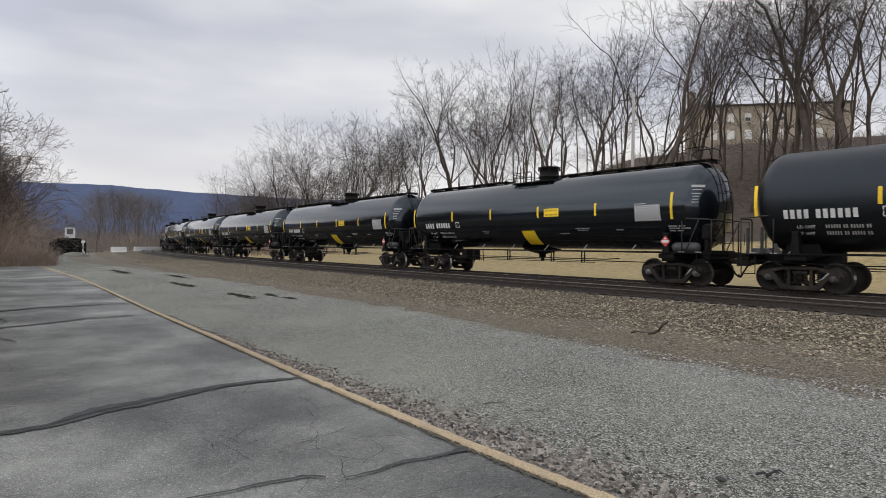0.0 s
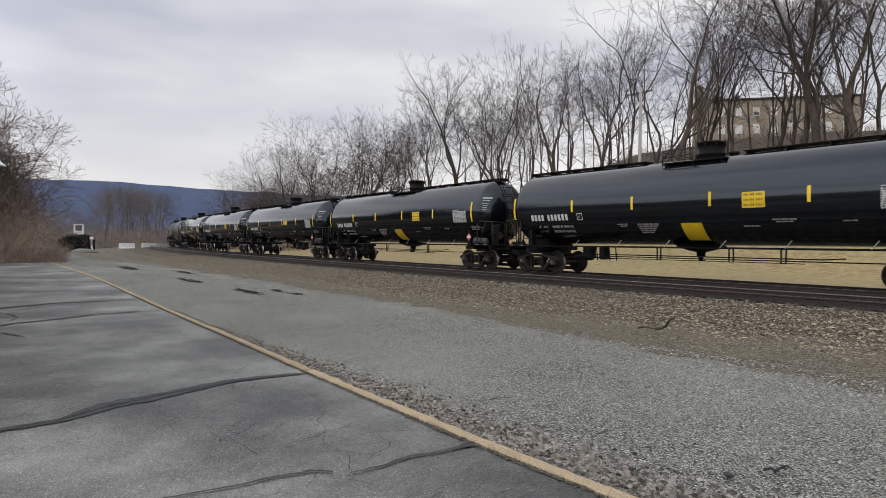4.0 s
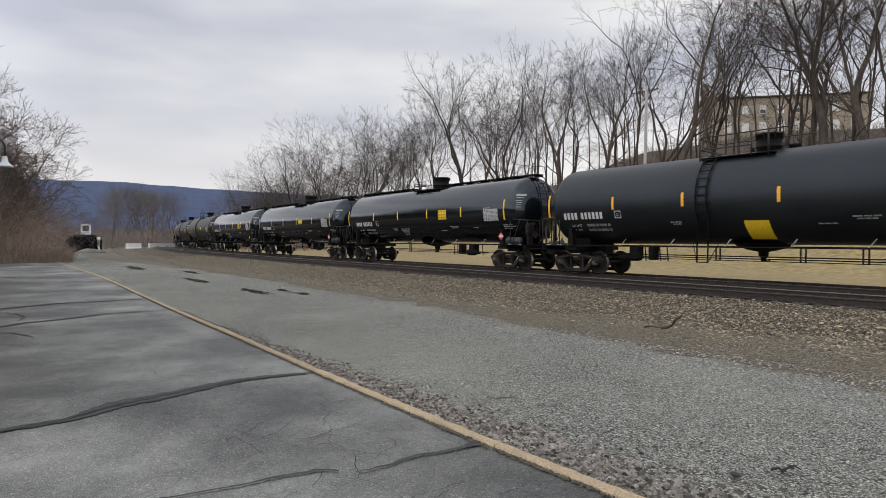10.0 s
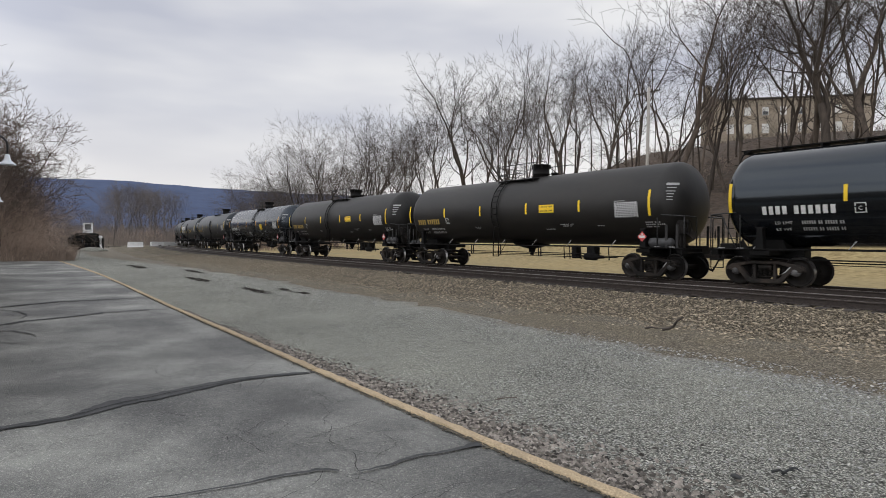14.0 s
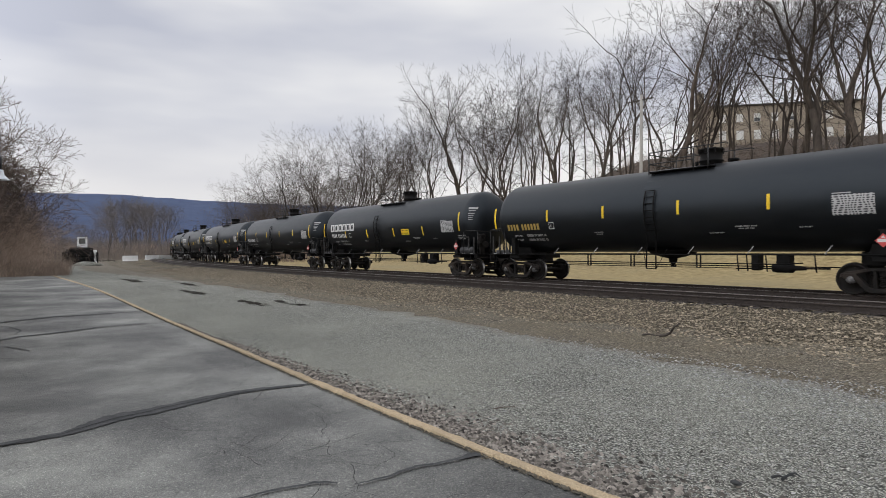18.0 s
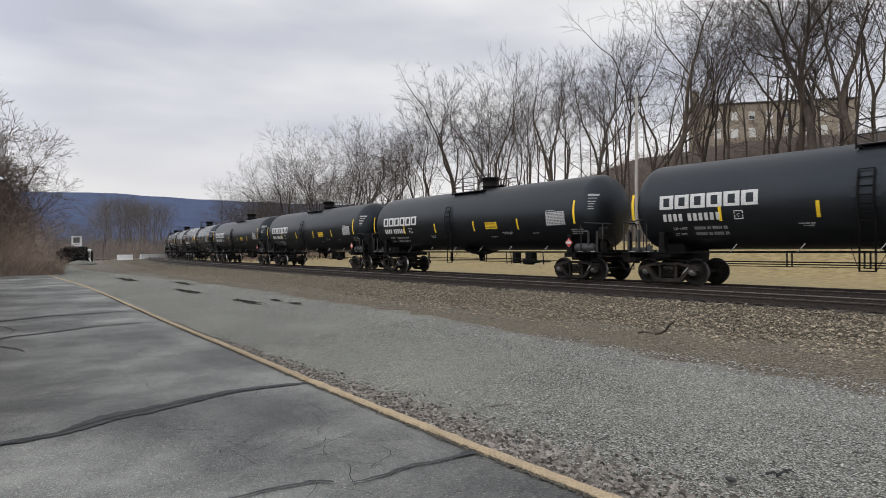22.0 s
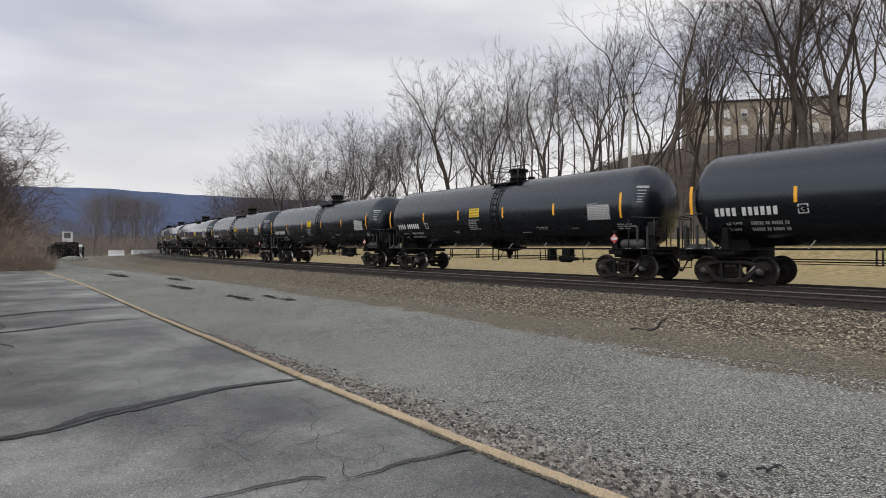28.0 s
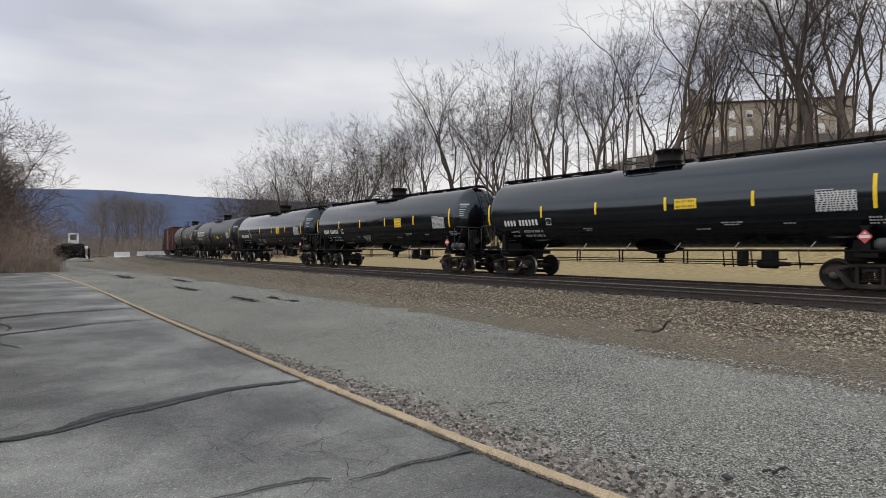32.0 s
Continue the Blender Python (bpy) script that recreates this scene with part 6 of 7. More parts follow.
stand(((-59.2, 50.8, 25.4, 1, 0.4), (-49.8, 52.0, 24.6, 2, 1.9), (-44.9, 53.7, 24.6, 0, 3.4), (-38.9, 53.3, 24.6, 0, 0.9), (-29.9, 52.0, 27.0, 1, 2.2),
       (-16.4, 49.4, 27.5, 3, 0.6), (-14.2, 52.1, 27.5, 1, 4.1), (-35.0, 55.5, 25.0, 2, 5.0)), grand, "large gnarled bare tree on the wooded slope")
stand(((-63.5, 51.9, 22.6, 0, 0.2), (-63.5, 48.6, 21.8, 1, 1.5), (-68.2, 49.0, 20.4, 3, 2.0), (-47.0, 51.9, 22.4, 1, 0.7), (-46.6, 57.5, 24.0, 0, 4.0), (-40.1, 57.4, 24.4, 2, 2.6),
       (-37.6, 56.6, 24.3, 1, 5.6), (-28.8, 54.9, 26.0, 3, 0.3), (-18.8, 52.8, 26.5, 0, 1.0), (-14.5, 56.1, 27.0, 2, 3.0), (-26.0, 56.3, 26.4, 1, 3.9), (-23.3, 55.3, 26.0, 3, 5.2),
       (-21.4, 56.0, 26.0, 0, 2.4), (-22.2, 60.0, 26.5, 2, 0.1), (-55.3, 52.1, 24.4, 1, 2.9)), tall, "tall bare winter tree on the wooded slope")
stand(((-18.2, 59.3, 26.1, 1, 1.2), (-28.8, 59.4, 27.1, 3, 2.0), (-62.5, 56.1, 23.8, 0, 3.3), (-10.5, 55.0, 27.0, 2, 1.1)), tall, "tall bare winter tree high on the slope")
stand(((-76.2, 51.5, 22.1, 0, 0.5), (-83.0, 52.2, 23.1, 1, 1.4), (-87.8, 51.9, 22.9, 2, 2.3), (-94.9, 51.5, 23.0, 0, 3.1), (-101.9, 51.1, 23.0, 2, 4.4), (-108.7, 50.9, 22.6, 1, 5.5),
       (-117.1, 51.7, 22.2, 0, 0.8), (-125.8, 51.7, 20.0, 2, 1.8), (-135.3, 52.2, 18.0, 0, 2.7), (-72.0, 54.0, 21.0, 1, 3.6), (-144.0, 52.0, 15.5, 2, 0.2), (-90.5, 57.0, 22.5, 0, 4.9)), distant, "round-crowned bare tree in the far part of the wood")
wood(44, -12, 78, 51, 76, slim, 0.80, "slender bare sapling on the wooded slope", "saplings on the slope")
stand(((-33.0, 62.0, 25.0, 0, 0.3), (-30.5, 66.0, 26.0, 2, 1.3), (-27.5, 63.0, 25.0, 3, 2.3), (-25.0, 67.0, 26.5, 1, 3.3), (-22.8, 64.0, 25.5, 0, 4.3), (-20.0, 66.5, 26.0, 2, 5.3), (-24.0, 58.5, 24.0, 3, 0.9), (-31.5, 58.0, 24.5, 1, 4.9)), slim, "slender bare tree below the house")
wood(10, 50, 105, 62, 80, tall, 0.78, "bare winter tree high on the slope", "trees on the slope")
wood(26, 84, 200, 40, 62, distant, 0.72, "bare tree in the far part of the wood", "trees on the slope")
# the wood draws in to the track farther down the line
for i in range(26):
    s = 112 + 120 * (i + rnd.uniform(0, 1)) / 26
    y = rnd.uniform(30, 46)
    p = place(s, y)
    plant(rnd.choice(distant), p.x, p.y, hill(s, y), rnd.uniform(0.30, 0.44) * y, rnd.uniform(0, math.tau), "brown bare tree where the wood meets the track", "tree", "trees on the slope")
# undergrowth on the slope
for i in range(80):
    s, y = rnd.uniform(-12, 75), rnd.uniform(58, 96)
    p = place(s, y)
    plant(rnd.choice(shrub), p.x, p.y, hill(s, y) - 0.2, rnd.uniform(1.2, 2.4), rnd.uniform(0, math.tau), "dark bare undergrowth on the wooded slope", "bush", "undergrowth", "bare_bush")
# bushes at the foot of the far wood
for i in range(40):
    s, y = rnd.uniform(80, 220), rnd.uniform(27, 50)
    p = place(s, y)
    plant(rnd.choice(shrub), p.x, p.y, hill(s, y), rnd.uniform(4, 9), rnd.uniform(0, math.tau), "dense bare bush at the wood's edge", "bush", "bushes along the wood", "bare_bush")
def evergreen(x, y, z, height, seed):
    """A small dense conifer: drooping sprays of needles round a thin trunk."""
    r = random.Random(seed)
    tree = new("evergreen_tree")
    bm = bmesh.new()
    tube(bm, [(0, 0, -0.2), (0, 0, height * 0.95)], 0.12, 6, True, 0.02)
    part("trunk", bm, bark, tree)
    verts, faces = [], []
    for i in range(1100):
        f = r.random() ** 0.7
        a = r.uniform(0, math.tau)
        reach = height * 0.30 * (1 - f) * r.uniform(0.35, 1.05) + 0.1
        c = Vector((math.cos(a) * reach, math.sin(a) * reach, height * (0.08 + 0.92 * f) - reach * 0.25))
        d = Vector((math.cos(a), math.sin(a), r.uniform(-0.5, 0.5))).normalized()
        u = d.cross(Vector((0, 0, 1))).normalized()
        k = r.uniform(0.2, 0.5)
        o = len(verts)
        verts += [tuple(c - u * 0.12 * k), tuple(c + u * 0.12 * k), tuple(c + d * k), tuple(c + Vector((0, 0, 0.14 * k)))]
        faces += [(o, o + 1, o + 2), (o, o + 2, o + 3), (o + 1, o + 3, o + 2)]
    me = bpy.data.meshes.new("crown")
    me.from_pydata(verts, [], faces)
    me.materials.append(needle_m)
    me.update()
    part("crown", me, None, tree, "dense dark green needles")
    tree.location = (x, y, z)
    return tagged(tree, "small dark evergreen at the foot of the bare wood", "tree")


for s, y, h in ((118, 29.5, 6.5), (122, 31, 5.0)):
    p = place(s, y)
    evergreen(p.x, p.y, hill(s, y), h, int(s))
# thicket beyond the end of the lot
for x, y, h, k in ((-53, -2.0, 15.5, 0), (-54.5, 1.1, 14.0, 0), (-53.5, 0.2, 11.0, 1), (-56, -0.8, 13.5, 0), (-52.5, 1.9, 9.5, 1), (-59, 1.5, 12.0, 0), (-57, 2.8, 9.0, 1), (-51, -5.5, 14.5, 1), (-59, -0.6, 12.5, 0), (-55, -3.4, 14.0, 1), (-63, 3.6, 8.5, 1), (-66, -1.5, 13, 0), (-61, -5, 15, 1), (-74, 2.5, 10, 0), (-80, 5, 9, 1)):
    plant(wide[k], x, y, -0.1, h, rnd.uniform(0, math.tau), "wide bare tree in the brown thicket", "tree", "thicket trees")
for i in range(64):
    x = rnd.uniform(-92, -51.5)
    y = rnd.uniform(-3, 5.2) + 0.07 * (-52 - x)
    plant(rnd.choice(shrub), x, y, -0.1, rnd.uniform(2.4, 5.4), rnd.uniform(0, math.tau), "tangled red-brown bare bush", "bush", "thicket bushes", "bare_bush")
for i in range(34):
    x = rnd.uniform(-72, -51.0)
    y = rnd.uniform(1.0, 6.6) + 0.09 * (-52 - x)
    plant(rnd.choice(shrub), x, y, -0.1, rnd.uniform(0.9, 2.0), rnd.uniform(0, math.tau), "low red-brown brush beside the lot", "bush", "thicket bushes", "bare_bush")
# trees beyond the end of the lane: a clump by the track, single ones towards the thicket
for i in range(15):
    x = -150 - 4.5 * i
    ratio = 0.172 + 0.088 * ((i * 0.618) % 1.0)
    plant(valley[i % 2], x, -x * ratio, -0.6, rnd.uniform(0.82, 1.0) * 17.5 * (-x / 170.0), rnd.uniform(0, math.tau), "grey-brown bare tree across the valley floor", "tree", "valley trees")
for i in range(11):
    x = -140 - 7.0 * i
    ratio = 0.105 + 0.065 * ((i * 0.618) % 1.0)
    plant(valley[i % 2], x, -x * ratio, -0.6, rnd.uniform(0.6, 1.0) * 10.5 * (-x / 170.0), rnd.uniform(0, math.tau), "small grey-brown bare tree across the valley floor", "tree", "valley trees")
for i in range(40):
    x = rnd.uniform(-240, -132)
    y = -x * rnd.uniform(0.08, 0.36)
    plant(rnd.choice(shrub), x, y, -0.6, rnd.uniform(3, 5.5), rnd.uniform(0, math.tau), "grey-brown bush across the valley floor", "bush", "valley bushes", "bare_bush")


def stems(name, count, where, lean, mat, label, seed, forks=3):
    """Countless thin bare stems in one mesh: each a tapering shoot with a few side shoots."""
    r = random.Random(seed)
    verts, faces = [], []

    def shoot(p, q, a, b):
        d = (q - p).normalized()
        u = d.cross(Vector((0.3, 0.9, 0.1))).normalized()
        w = d.cross(u)
        o = len(verts)
        for c, k in ((p, a), (q, b)):
            for t in (0.0, 2.094, 4.189):
                verts.append(tuple(c + u * (math.cos(t) * k) + w * (math.sin(t) * k)))
        faces.extend([(o, o + 1, o + 4, o + 3), (o + 1, o + 2, o + 5, o + 4), (o + 2, o, o + 3, o + 5)])

    for i in range(count):
        p, h, rad = where(r)
        d = Vector((r.gauss(0, lean), r.gauss(0, lean), 1)).normalized()
        m = p + d * h * 0.5
        q = m + (d + Vector((r.gauss(0, lean), r.gauss(0, lean), 0))).normalized() * h * 0.5
        shoot(p, m, rad, rad * 0.7)
        shoot(m, q, rad * 0.7, rad * 0.25)
        for k in range(forks):
            f = r.uniform(0.3, 0.95)
            c = p.lerp(m, f * 2) if f < 0.5 else m.lerp(q, f * 2 - 1)
            e = c + (d * 0.8 + Vector((r.gauss(0, 0.6), r.gauss(0, 0.6), r.uniform(0, 0.4)))).normalized() * h * r.uniform(0.15, 0.4)
            shoot(c, e, rad * 0.5, rad * 0.2)
    me = bpy.data.meshes.new(name)
    me.from_pydata(verts, [], faces)
    me.materials.append(mat)
    me.update()
    return tagged(new(name, me), label, "brush", kind="stuff")


def thicket_spot(r):
    x = r.uniform(-84, -51.5)
    y = r.uniform(-3.0, 4.6) + 0.085 * (-51.5 - x)
    edge = min(1.0, (4.9 + 0.085 * (-51.5 - x) - y) / 3.0)
    return Vector((x, y, -0.1)), r.uniform(0.5, 1.0) * (1.2 + 5.2 * edge), 0.016


def verge_spot(r):
    x = r.uniform(-64, -51.0)
    y = r.uniform(2.0, 6.4) + 0.09 * (-51.5 - x)
    return Vector((x, y, -0.1)), r.uniform(0.4, 1.3), 0.010


def valley_spot(r):
    x = r.uniform(-270, -140)
    y = -x * r.uniform(-0.02, 0.42)
    return Vector((x, y, -1.0)), r.uniform(0.4, 1.0) ** 0.8 * 6.4 * (-x / 190.0), 0.045


stems("thicket_brush", 4600, thicket_spot, 0.42, brush_m, "tangle of red-brown bare brush beyond the lot", 61)
stems("verge_weeds", 2600, verge_spot, 0.35, brush_m, "dry red-brown weeds at the end of the lot", 62)
def slope_spot(r):
    s, y = r.uniform(-14, 95), r.uniform(56, 100)
    return place(s, y, hill(s, y) - 0.1), r.uniform(0.3, 1.2), 0.02


stems("slope_undergrowth", 6000, slope_spot, 0.5, slope_m, "dark bare undergrowth over the wooded slope", 64)
def edge_spot(r):
    s, y = r.uniform(86, 225), r.uniform(27, 56)
    return place(s, y, hill(s, y) - 0.1), r.uniform(1.5, 6.5), 0.03


stems("wood_edge_brush", 3200, edge_spot, 0.3, edge_m, "red-brown brush at the foot of the far wood", 65, 4)
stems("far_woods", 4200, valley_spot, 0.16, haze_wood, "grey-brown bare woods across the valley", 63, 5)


# ---- the far ridge ----
def ridge_top(a):
    return 205 + 22 * noise.noise((a * 3.0, 0.3, 0)) + 6 * noise.noise((a * 14.0, 0.9, 0)) - 30 * max(0.0, a - 0.35)


ridge_verts, ridge_faces = [], []
N = 150
for i in range(N + 1):
    a = -0.9 + 2.4 * i / N
    for rad, f in ((1900, 0.0), (2200, 0.55), (2500, 1.0), (3000, 0.8)):
        z = -2 + (ridge_top(a) + 2.5 * noise.noise((a * 90, rad, 0))) * f
        ridge_verts.append((-rad * math.cos(a), rad * math.sin(a), z))
for i in range(N):
    for j in range(3):
        ridge_faces.append((i * 4 + j, i * 4 + j + 1, (i + 1) * 4 + j + 1, (i + 1) * 4 + j))
me = bpy.data.meshes.new("backdrop_ridge")
me.from_pydata(ridge_verts, [], ridge_faces)
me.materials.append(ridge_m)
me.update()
tagged(new("backdrop_ridge", me), "long wooded ridge, distance haze painted as blue", "ridge", kind="structure")


# ---- the house on the hill ----
wall_m = surface("tan_wall", (0.25, 0.21, 0.158), (0.39, 0.33, 0.255), 4, (0.85, 1.0), bump=0.3, stain=(0.30, 0.245, 0.18), stain_scale=0.5, stain_amount=0.5)
brick_m = surface("chimney_brick", (0.17, 0.14, 0.105), (0.32, 0.265, 0.20), 9, (0.85, 1.0), bump=0.4)
roof_m = surface("roof_edge", (0.05, 0.045, 0.042), (0.11, 0.10, 0.09), 6, (0.7, 0.9), bump=0.2)
frame_m = surface("window_paint", (0.55, 0.54, 0.50), (0.74, 0.73, 0.69), 10, (0.5, 0.7), bump=0.05)
glass_m = material("window_glass", (0.02, 0.022, 0.026), 0.08, 0.0, 0.8)
concrete_m = surface("white_concrete", (0.70, 0.70, 0.69), (0.88, 0.88, 0.87), 3, (0.7, 0.9), bump=0.2, stain=(0.5, 0.49, 0.46), stain_scale=0.8, stain_amount=0.5)
pole_m = surface("pole_grey", (0.30, 0.28, 0.255), (0.44, 0.415, 0.38), 4, (0.7, 0.9), bump=0.2, stretch=(3, 3, 0.3))
lamp_m = surface("lamp_enamel", (0.62, 0.68, 0.75), (0.78, 0.82, 0.86), 8, (0.25, 0.4), bump=0.02)
lamp_dark = surface("lamp_arm", (0.03, 0.03, 0.032), (0.06, 0.06, 0.065), 8, (0.4, 0.6), bump=0.05)


def hill_house():
    """Two storeys, long side towards the railway; local x runs along the front."""
    house = new("house")
    L, W, H = 24.0, 10.0, 6.6
    wins = []
    for row, (z0, z1) in enumerate(((0.9, 2.5), (3.9, 5.3))):
        for i in range(8):
            wins.append((1.9 + 2.75 * i, z0, 1.15 if row == 0 else 1.05, z1))
    bm = bmesh.new()
    xs = sorted({0.0, L} | {w[0] for w in wins} | {w[0] + w[2] for w in wins})
    zs = [-1.5, 0.9, 2.5, 3.9, 5.3, H]
    for a, b in zip(xs, xs[1:]):
        for c, d in zip(zs, zs[1:]):
            if any(w[0] <= a + 1e-4 and b <= w[0] + w[2] + 1e-4 and abs(w[1] - c) < 0.01 for w in wins):
                continue
            box(bm, a, b, 0, 0.3, c, d)
    bmesh.ops.remove_doubles(bm, verts=bm.verts, dist=0.001)
    part("wall_front", bm, wall_m, house)
    for name, v in (("wall_side", (0, 0.3, 0.3, W, -1.5, H)), ("wall_side", (L - 0.3, L, 0.3, W, -1.5, H)), ("wall_back", (0.3, L - 0.3, W - 0.3, W, -1.5, H))):
        bm = bmesh.new()
        box(bm, *v)
        part(name, bm, wall_m, house)
    bm = bmesh.new()
    box(bm, -0.35, L + 0.35, -0.45, W + 0.4, H, H + 0.22, 0.03)
    part("roof", bm, roof_m, house, "flat dark roof edge")
    for x, z0, w, z1 in wins:
        bm = bmesh.new()
        for v in ((x, x + 0.09, z0, z1), (x + w - 0.09, x + w, z0, z1), (x + 0.09, x + w - 0.09, z0, z0 + 0.09), (x + 0.09, x + w - 0.09, z1 - 0.09, z1), (x + 0.09, x + w - 0.09, (z0 + z1) / 2 - 0.04, (z0 + z1) / 2 + 0.04)):
            box(bm, v[0], v[1], 0.05, 0.15, v[2], v[3])
        win = part("window", bm, frame_m, house, "white sash window")
        bm = bmesh.new()
        zb = z0 + 0.06 if z0 < 2 or (x * 7) % 3 > 1.2 else (z0 + z1) / 2
        box(bm, x + 0.05, x + w - 0.05, 0.066, 0.076, zb, z1 - 0.05)
        part("blind", bm, frame_m, win)
        bm = bmesh.new()
        box(bm, x + 0.05, x + w - 0.05, 0.08, 0.10, z0 + 0.05, z1 - 0.05)
        part("pane", bm, glass_m, win)
    bm = bmesh.new()
    box(bm, -1.75, -0.02, 0.6, 2.4, -1.5, 6.9, 0.04)
    box(bm, -1.5, -0.35, 0.7, 2.2, 6.9, 9.1, 0.04)
    box(bm, -1.58, -0.27, 0.62, 2.28, 9.1, 9.3, 0.03)
    part("chimney", bm, brick_m, house, "broad brick chimney with a cap")
    bm = bmesh.new()
    lathe(bm, [(9.3, 0.0), (9.3, 0.22), (9.6, 0.22), (9.62, 0.3), (9.7, 0.3), (9.7, 0)], "z", 12, (-0.92, 1.5, 0))
    part("chimney_pot", bm, roof_m, house)
    return house


house = tagged(hill_house(), "tan two-storey house with white windows behind bare trees", "house")
house.matrix_basis = Matrix.Translation((-50.8, 100.0, 19.4)) @ Matrix.Rotation(math.atan2(13.3, 16.3), 4, "Z")

# utility pole on the slope
pole = tagged(new("utility_pole"), "weathered pale utility pole with one crossarm", "pole")
pole.location = (-31.85, 50.0, 0)
bm = bmesh.new()
tube(bm, [(0, 0, -0.3), (0.02, 0, 8.0), (0.10, 0, 16.3)], 0.19, 12, True, 0.13)
part("post", bm, pole_m, pole)
bm = bmesh.new()
box(bm, -1.3, 1.3, -0.06, 0.06, 15.75, 15.85, 0.01)
part("crossarm", bm, tie_m, pole)
for x in (-1.2, -0.7, 0.7, 1.2):
    bm = bmesh.new()
    lathe(bm, [(15.85, 0.0), (15.85, 0.04), (15.94, 0.05), (16.0, 0.03), (16.02, 0)], "z", 8, (x, 0, 0))
    part("insulator", bm, lamp_dark, pole)


# ---- white barriers and the maintenance machine at the end of the lane ----
def barrier(p, turn, length):
    bm = bmesh.new()
    outline = [(-0.32, 0), (0.32, 0), (0.32, 0.12), (0.18, 0.34), (0.14, 1.1), (-0.14, 1.1), (-0.18, 0.34), (-0.32, 0.12)]
    a = [bm.verts.new((-length / 2, y, z)) for y, z in outline]
    b = [bm.verts.new((length / 2, y, z)) for y, z in outline]
    n = len(outline)
    bm.faces.new(a), bm.faces.new(b[::-1])
    for i in range(n):
        bm.faces.new((a[i], b[i], b[(i + 1) % n], a[(i + 1) % n]))
    bmesh.ops.recalc_face_normals(bm, faces=bm.faces)
    ob = new("road_barrier", mesh_of("road_barrier", bm, concrete_m))
    ob.matrix_basis = Matrix.Translation(p) @ Matrix.Rotation(turn, 4, "Z")
    return tagged(ob, "white concrete road barrier standing beside the track", "barrier", "white barriers")


barrier((-123.6, 24.9, -0.1), radians(100), 2.7)
for i in range(3):
    barrier((-133.5 - 2.2 * i, 30.9 + 2.9 * i, -0.1), radians(127), 3.5)
for i in range(2):
    bm = bmesh.new()
    for k in range(4):
        box(bm, -1.0, 1.0, -0.5 + 0.28 * k, -0.36 + 0.28 * k, 0.16, 0.22)
        for x in (-0.9, 0.0, 0.9):
            box(bm, x - 0.06, x + 0.06, -0.5 + 0.28 * k, -0.36 + 0.28 * k, -0.1, 0.16)
    ob = tagged(new("pallet", mesh_of("pallet", bm, tie_m)), "dark wooden pallet lying on the lane", "pallet", "pallets")
    ob.matrix_basis = pose(-121.5 + i * 1.2, 21.0 - i * 2.4, 0.0, 0, 0, 80)


def machine():
    """A black on-track machine with a white cab, seen end on; local x points at the lot."""
    m = new("maintenance_machine")
    bm = bmesh.new()
    box(bm, -2.4, 2.3, -1.15, 1.15, 0.62, 1.0, 0.04)
    part("chassis", bm, steel_black, m)
    bm = bmesh.new()
    box(bm, -2.2, 0.2, -1.3, 1.2, 1.0, 2.15, 0.08)
    part("engine_hood", bm, steel_black, m)
    bm = bmesh.new()
    for x0, x1, y0, y1, z0, z1 in ((0.3, 1.5, -0.50, 0.56, 2.2, 2.62), (0.3, 1.5, -0.50, 0.56, 3.28, 3.42), (0.3, 0.42, -0.50, -0.38, 2.62, 3.28), (1.38, 1.5, -0.50, -0.30, 2.62, 3.28), (0.3, 0.42, 0.44, 0.56, 2.62, 3.28), (1.38, 1.5, 0.36, 0.56, 2.62, 3.28)):
        box(bm, x0, x1, y0, y1, z0, z1, 0.02)
    cab = part("cab", bm, concrete_m, m, "white operator's cab")
    bm = bmesh.new()
    box(bm, 1.42, 1.44, -0.30, 0.36, 2.62, 3.28)
    part("cab_window", bm, glass_m, cab)
    bm = bmesh.new()
    box(bm, 0.2, 2.1, -1.30, 1.0, 1.0, 2.2, 0.16)
    part("pump_housing", bm, steel_black, m)
    for y0, y1 in ((-2.0, -1.2), (0.95, 1.7)):
        bm = bmesh.new()
        box(bm, -1.4, 2.0, y0, y1, 0.25, 1.7, 0.12)
        part("work_head", bm, steel_black, m)
    bm = bmesh.new()
    box(bm, -1.2, 2.15, -1.0, 0.9, 0.18, 0.66, 0.05)
    part("under_frame", bm, steel_black, m)
    for x in (-1.5, 1.5):
        for y in (-1.2, 1.2):
            bm = bmesh.new()
            lathe(bm, [(y - 0.16, 0), (y - 0.16, 0.3), (y - 0.1, 0.46), (y + 0.1, 0.46), (y + 0.16, 0.3), (y + 0.16, 0)], "y", 20, (x, 0, 0.46))
            part("wheel", bm, steel_black, m)
    bm = bmesh.new()
    tube(bm, [(1.2, -1.1, 1.2), (2.3, -1.5, 1.9), (3.0, -1.55, 0.9)], 0.13, 8)
    part("work_arm", bm, steel_black, m)
    bm = bmesh.new()
    box(bm, 1.2, 2.0, 1.15, 1.55, 0.7, 1.9, 0.08)
    part("fluid_tank", bm, concrete_m, m, "white fluid tank")
    bm = bmesh.new()
    tube(bm, [(1.9, 1.3, 0.8), (2.5, 1.45, 0.4), (2.6, 1.45, 0.02)], 0.10, 8)
    part("outrigger", bm, concrete_m, m)
    bm = bmesh.new()
    tube(bm, [(2.0, -0.6, 1.5), (2.5, -0.5, 1.0), (2.2, 0.2, 0.8), (2.5, 0.7, 1.1), (2.1, 0.9, 1.6)], 0.05, 6)
    part("hose", bm, tar, m)
    return m


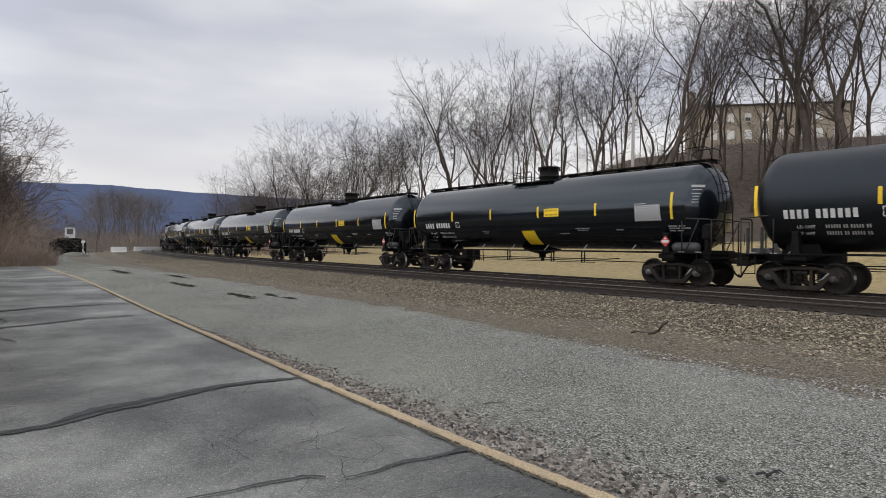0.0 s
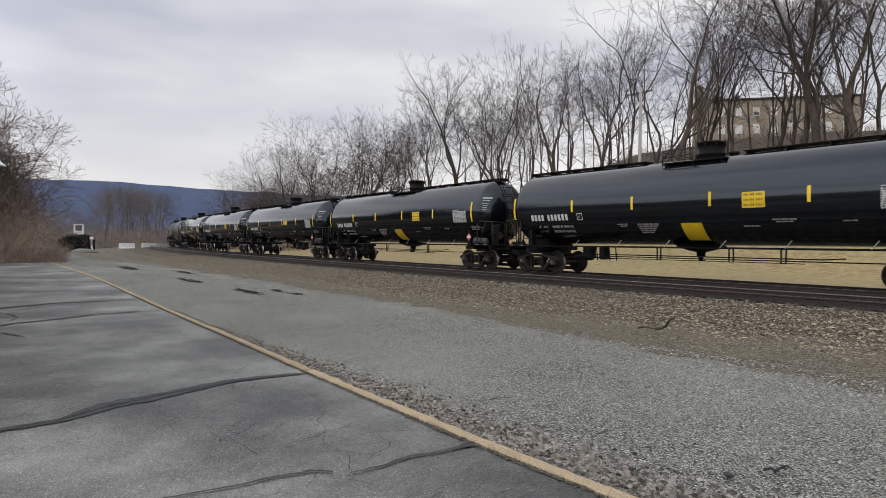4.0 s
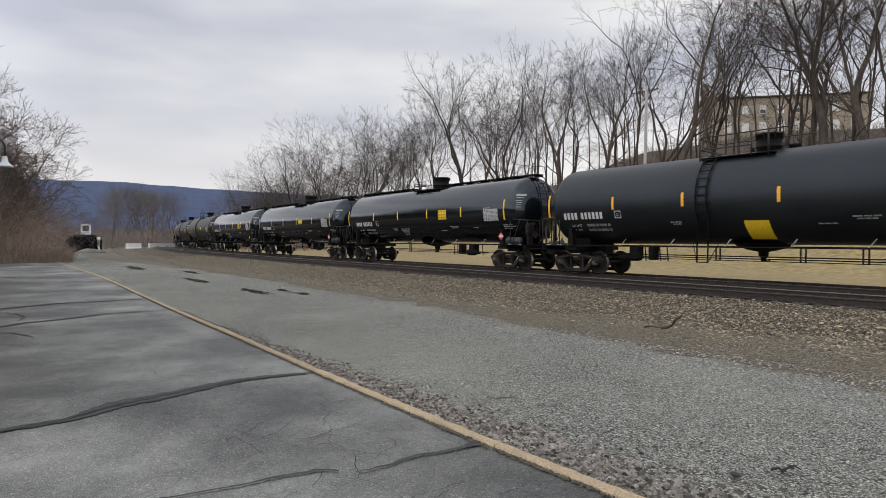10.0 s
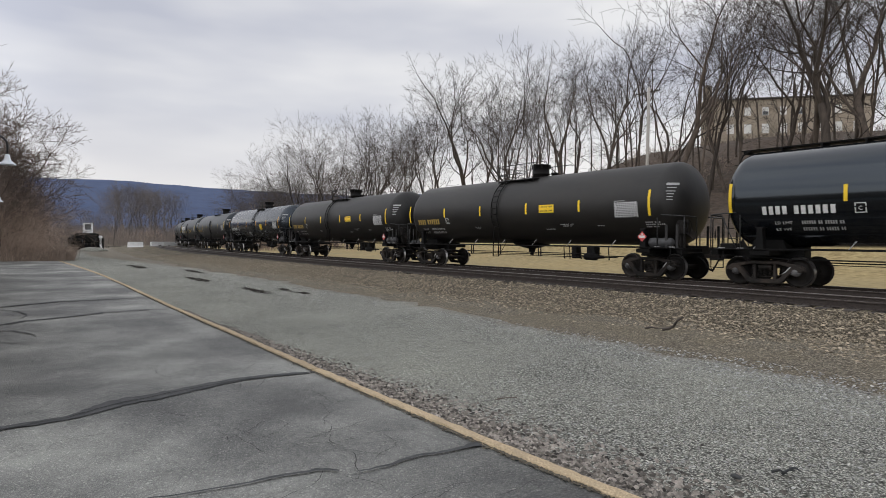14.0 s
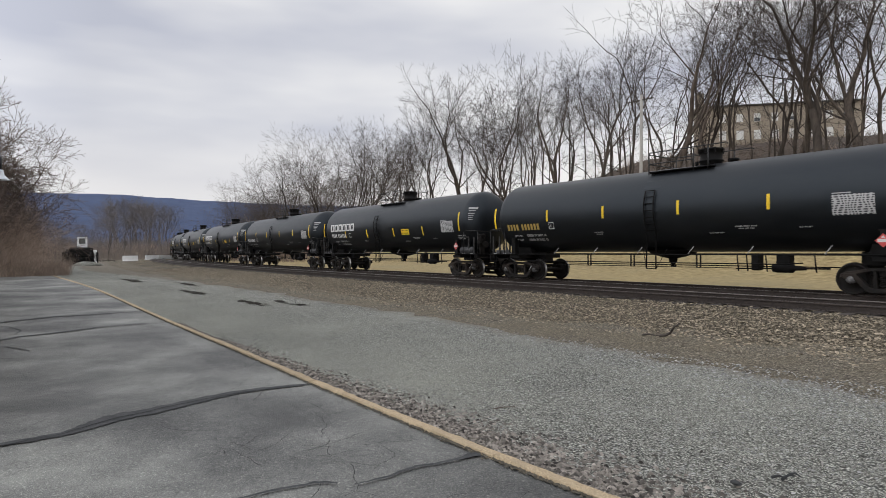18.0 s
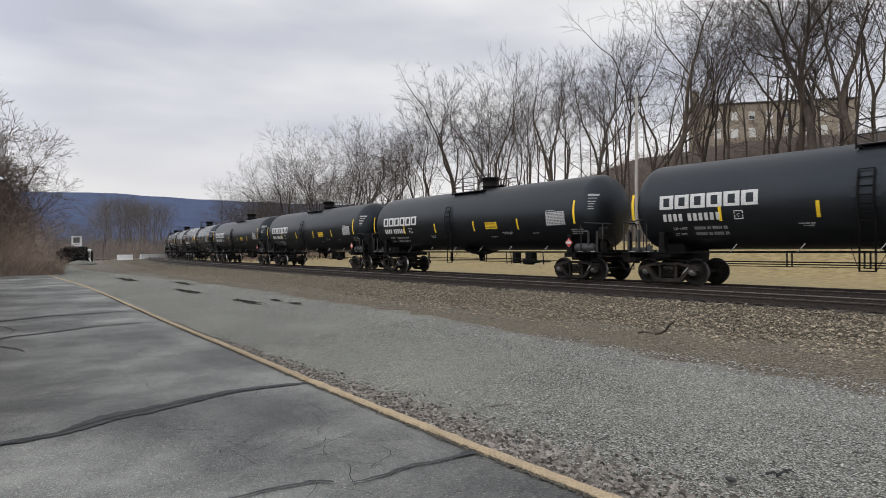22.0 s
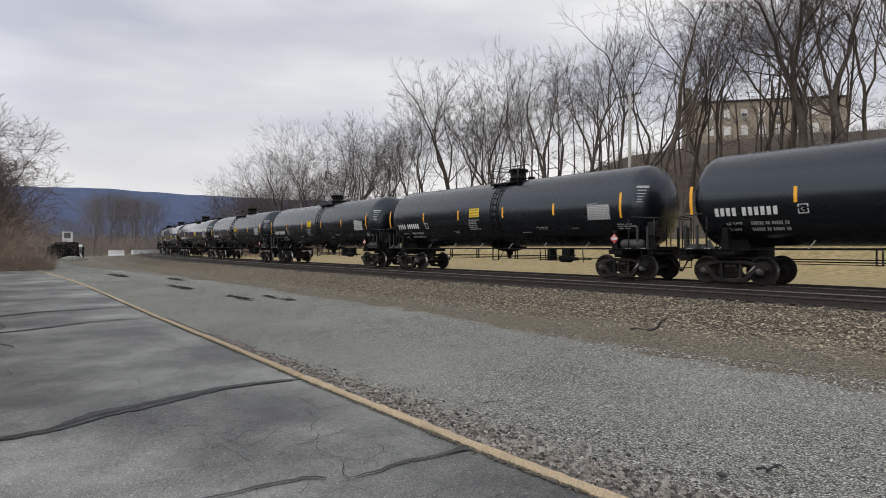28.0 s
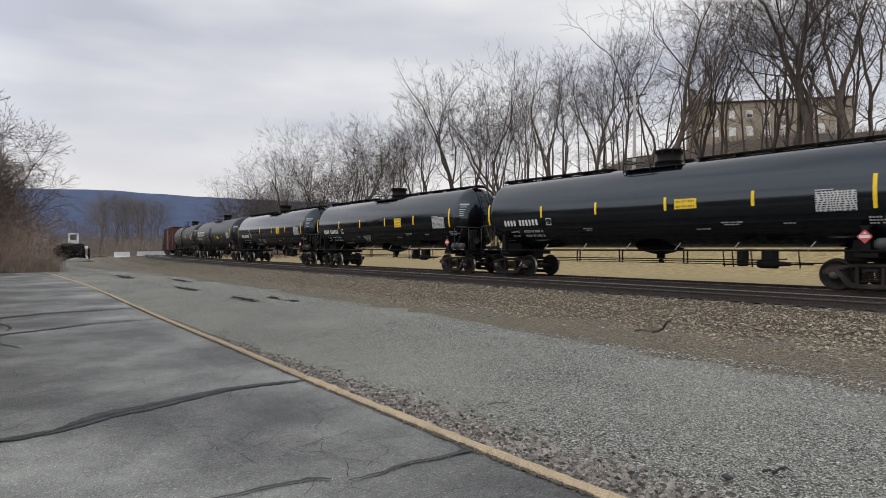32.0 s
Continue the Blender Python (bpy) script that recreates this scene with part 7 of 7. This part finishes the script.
mach = tagged(machine(), "black track machine with a white cab parked on the lane", "work vehicle")
mach.matrix_basis = Matrix.Translation((-92.5, 12.8, -0.1)) @ Matrix.Rotation(radians(-8), 4, "Z") @ Matrix.Scale(1.1, 4)
bm = bmesh.new()
bmesh.ops.create_uvsphere(bm, u_segments=28, v_segments=12, radius=1.0)
for v in bm.verts:
    k = 1 + 0.2 * noise.noise(v.co * 2.0)
    v.co = Vector((v.co.x * 1.4 * k, v.co.y * 1.7 * k, max(-0.1, v.co.z) ** 1.0 * 0.6 * k if v.co.z > 0 else v.co.z * 0.1))
ob = tagged(new("gravel_mound", mesh_of("gravel_mound", bm, gravel, True)), "low heap of grey gravel beside the lane", "gravel pile")
ob.location = (-86.5, 12.6, -0.08)


# ---- gooseneck lamps on the station wall beside the lot ----
def wall_lamp(s):
    lamp = new("wall_lamp")
    bm = bmesh.new()
    lathe(bm, [(3.02, 0.135), (3.03, 0.132), (3.055, 0.10), (3.10, 0.055), (3.17, 0.04), (3.20, 0.036), (3.21, 0.0)], "z", 28)
    part("shade", bm, lamp_m, lamp, "pale enamelled bell shade")
    bm = bmesh.new()
    arc = [(0, -0.26 + 0.26 * math.cos(a), 3.38 + 0.18 * math.sin(a)) for a in steps(0, math.pi * 0.62, 10)]
    tube(bm, [(0, 0, 3.20), (0, 0, 3.36)] + arc + [(0, -0.75, 3.46), (0, -1.0, 3.40)], 0.017, 8)
    part("arm", bm, lamp_dark, lamp, "dark curved pipe arm")
    bm = bmesh.new()
    lathe(bm, [(-0.99, 0), (-0.99, 0.09), (-1.02, 0.09), (-1.02, 0)], "y", 16, (0, 0, 3.40))
    part("wall_plate", bm, lamp_dark, lamp)
    bm = bmesh.new()
    bmesh.ops.create_uvsphere(bm, u_segments=12, v_segments=8, radius=0.035, matrix=Matrix.Translation((0, 0, 3.05)))
    part("bulb", bm, frame_m, lamp, smooth=True)
    lamp.matrix_basis = Matrix.Translation(place(s, 0.47, 0)) @ Matrix.Rotation(-along(s)[2], 4, "Z")
    return tagged(lamp, "pale gooseneck lamp reaching out from the wall", "lamp", "gooseneck lamps")


wall_lamp(13.0)
wall_lamp(27.0)
bm = bmesh.new()
ends = [place(7.0, -0.55), place(18, -0.55), place(34.0, -0.55)]
for a, b in zip(ends, ends[1:]):
    n = Vector((0, -0.3, 0))
    vs = [bm.verts.new(p + Vector((0, 0, z))) for z in (-0.1, 4.2) for p in (a, b, b + n, a + n)]
    for f in ((0, 1, 2, 3), (4, 5, 6, 7), (0, 1, 5, 4), (1, 2, 6, 5), (2, 3, 7, 6), (3, 0, 4, 7)):
        bm.faces.new([vs[i] for i in f])
bmesh.ops.recalc_face_normals(bm, faces=bm.faces)
tagged(new("wall_station", mesh_of("wall_station", bm, wall_m)), "plain tan station wall beside the lot", "wall", kind="structure")


# ---- what moves ----
def motions():
    for i, car in enumerate(cars):
        centre = FIRST + PITCH * (i - 0.5)
        walk(car, [(j * 0.5, on_track(centre - travel(j * 0.5))) for j in range(65)])
        # wheels roll while their car is near; each is keyed in its truck's space
        near = [j for j in range(961) if -22 < centre - travel(j / FPS) < 85]
        if not near:
            continue
        for truck in [c for c in car.children if c.name.startswith("truck")]:
            for w in [c for c in truck.children if c.name.startswith("wheelset")]:
                at = w.location.copy()
                keys = ([0] if near[0] > 0 else []) + near + ([960] if near[-1] < 960 else [])
                rows = []
                for j in keys:
                    q = min(max(j, near[0]), near[-1])
                    turn = math.degrees(travel(q / FPS) / WHEEL_R) % 360
                    rows.append((j / FPS, pose(at.x, at.y, at.z, 0, turn, 0)))
                walk(w, rows)


motions()
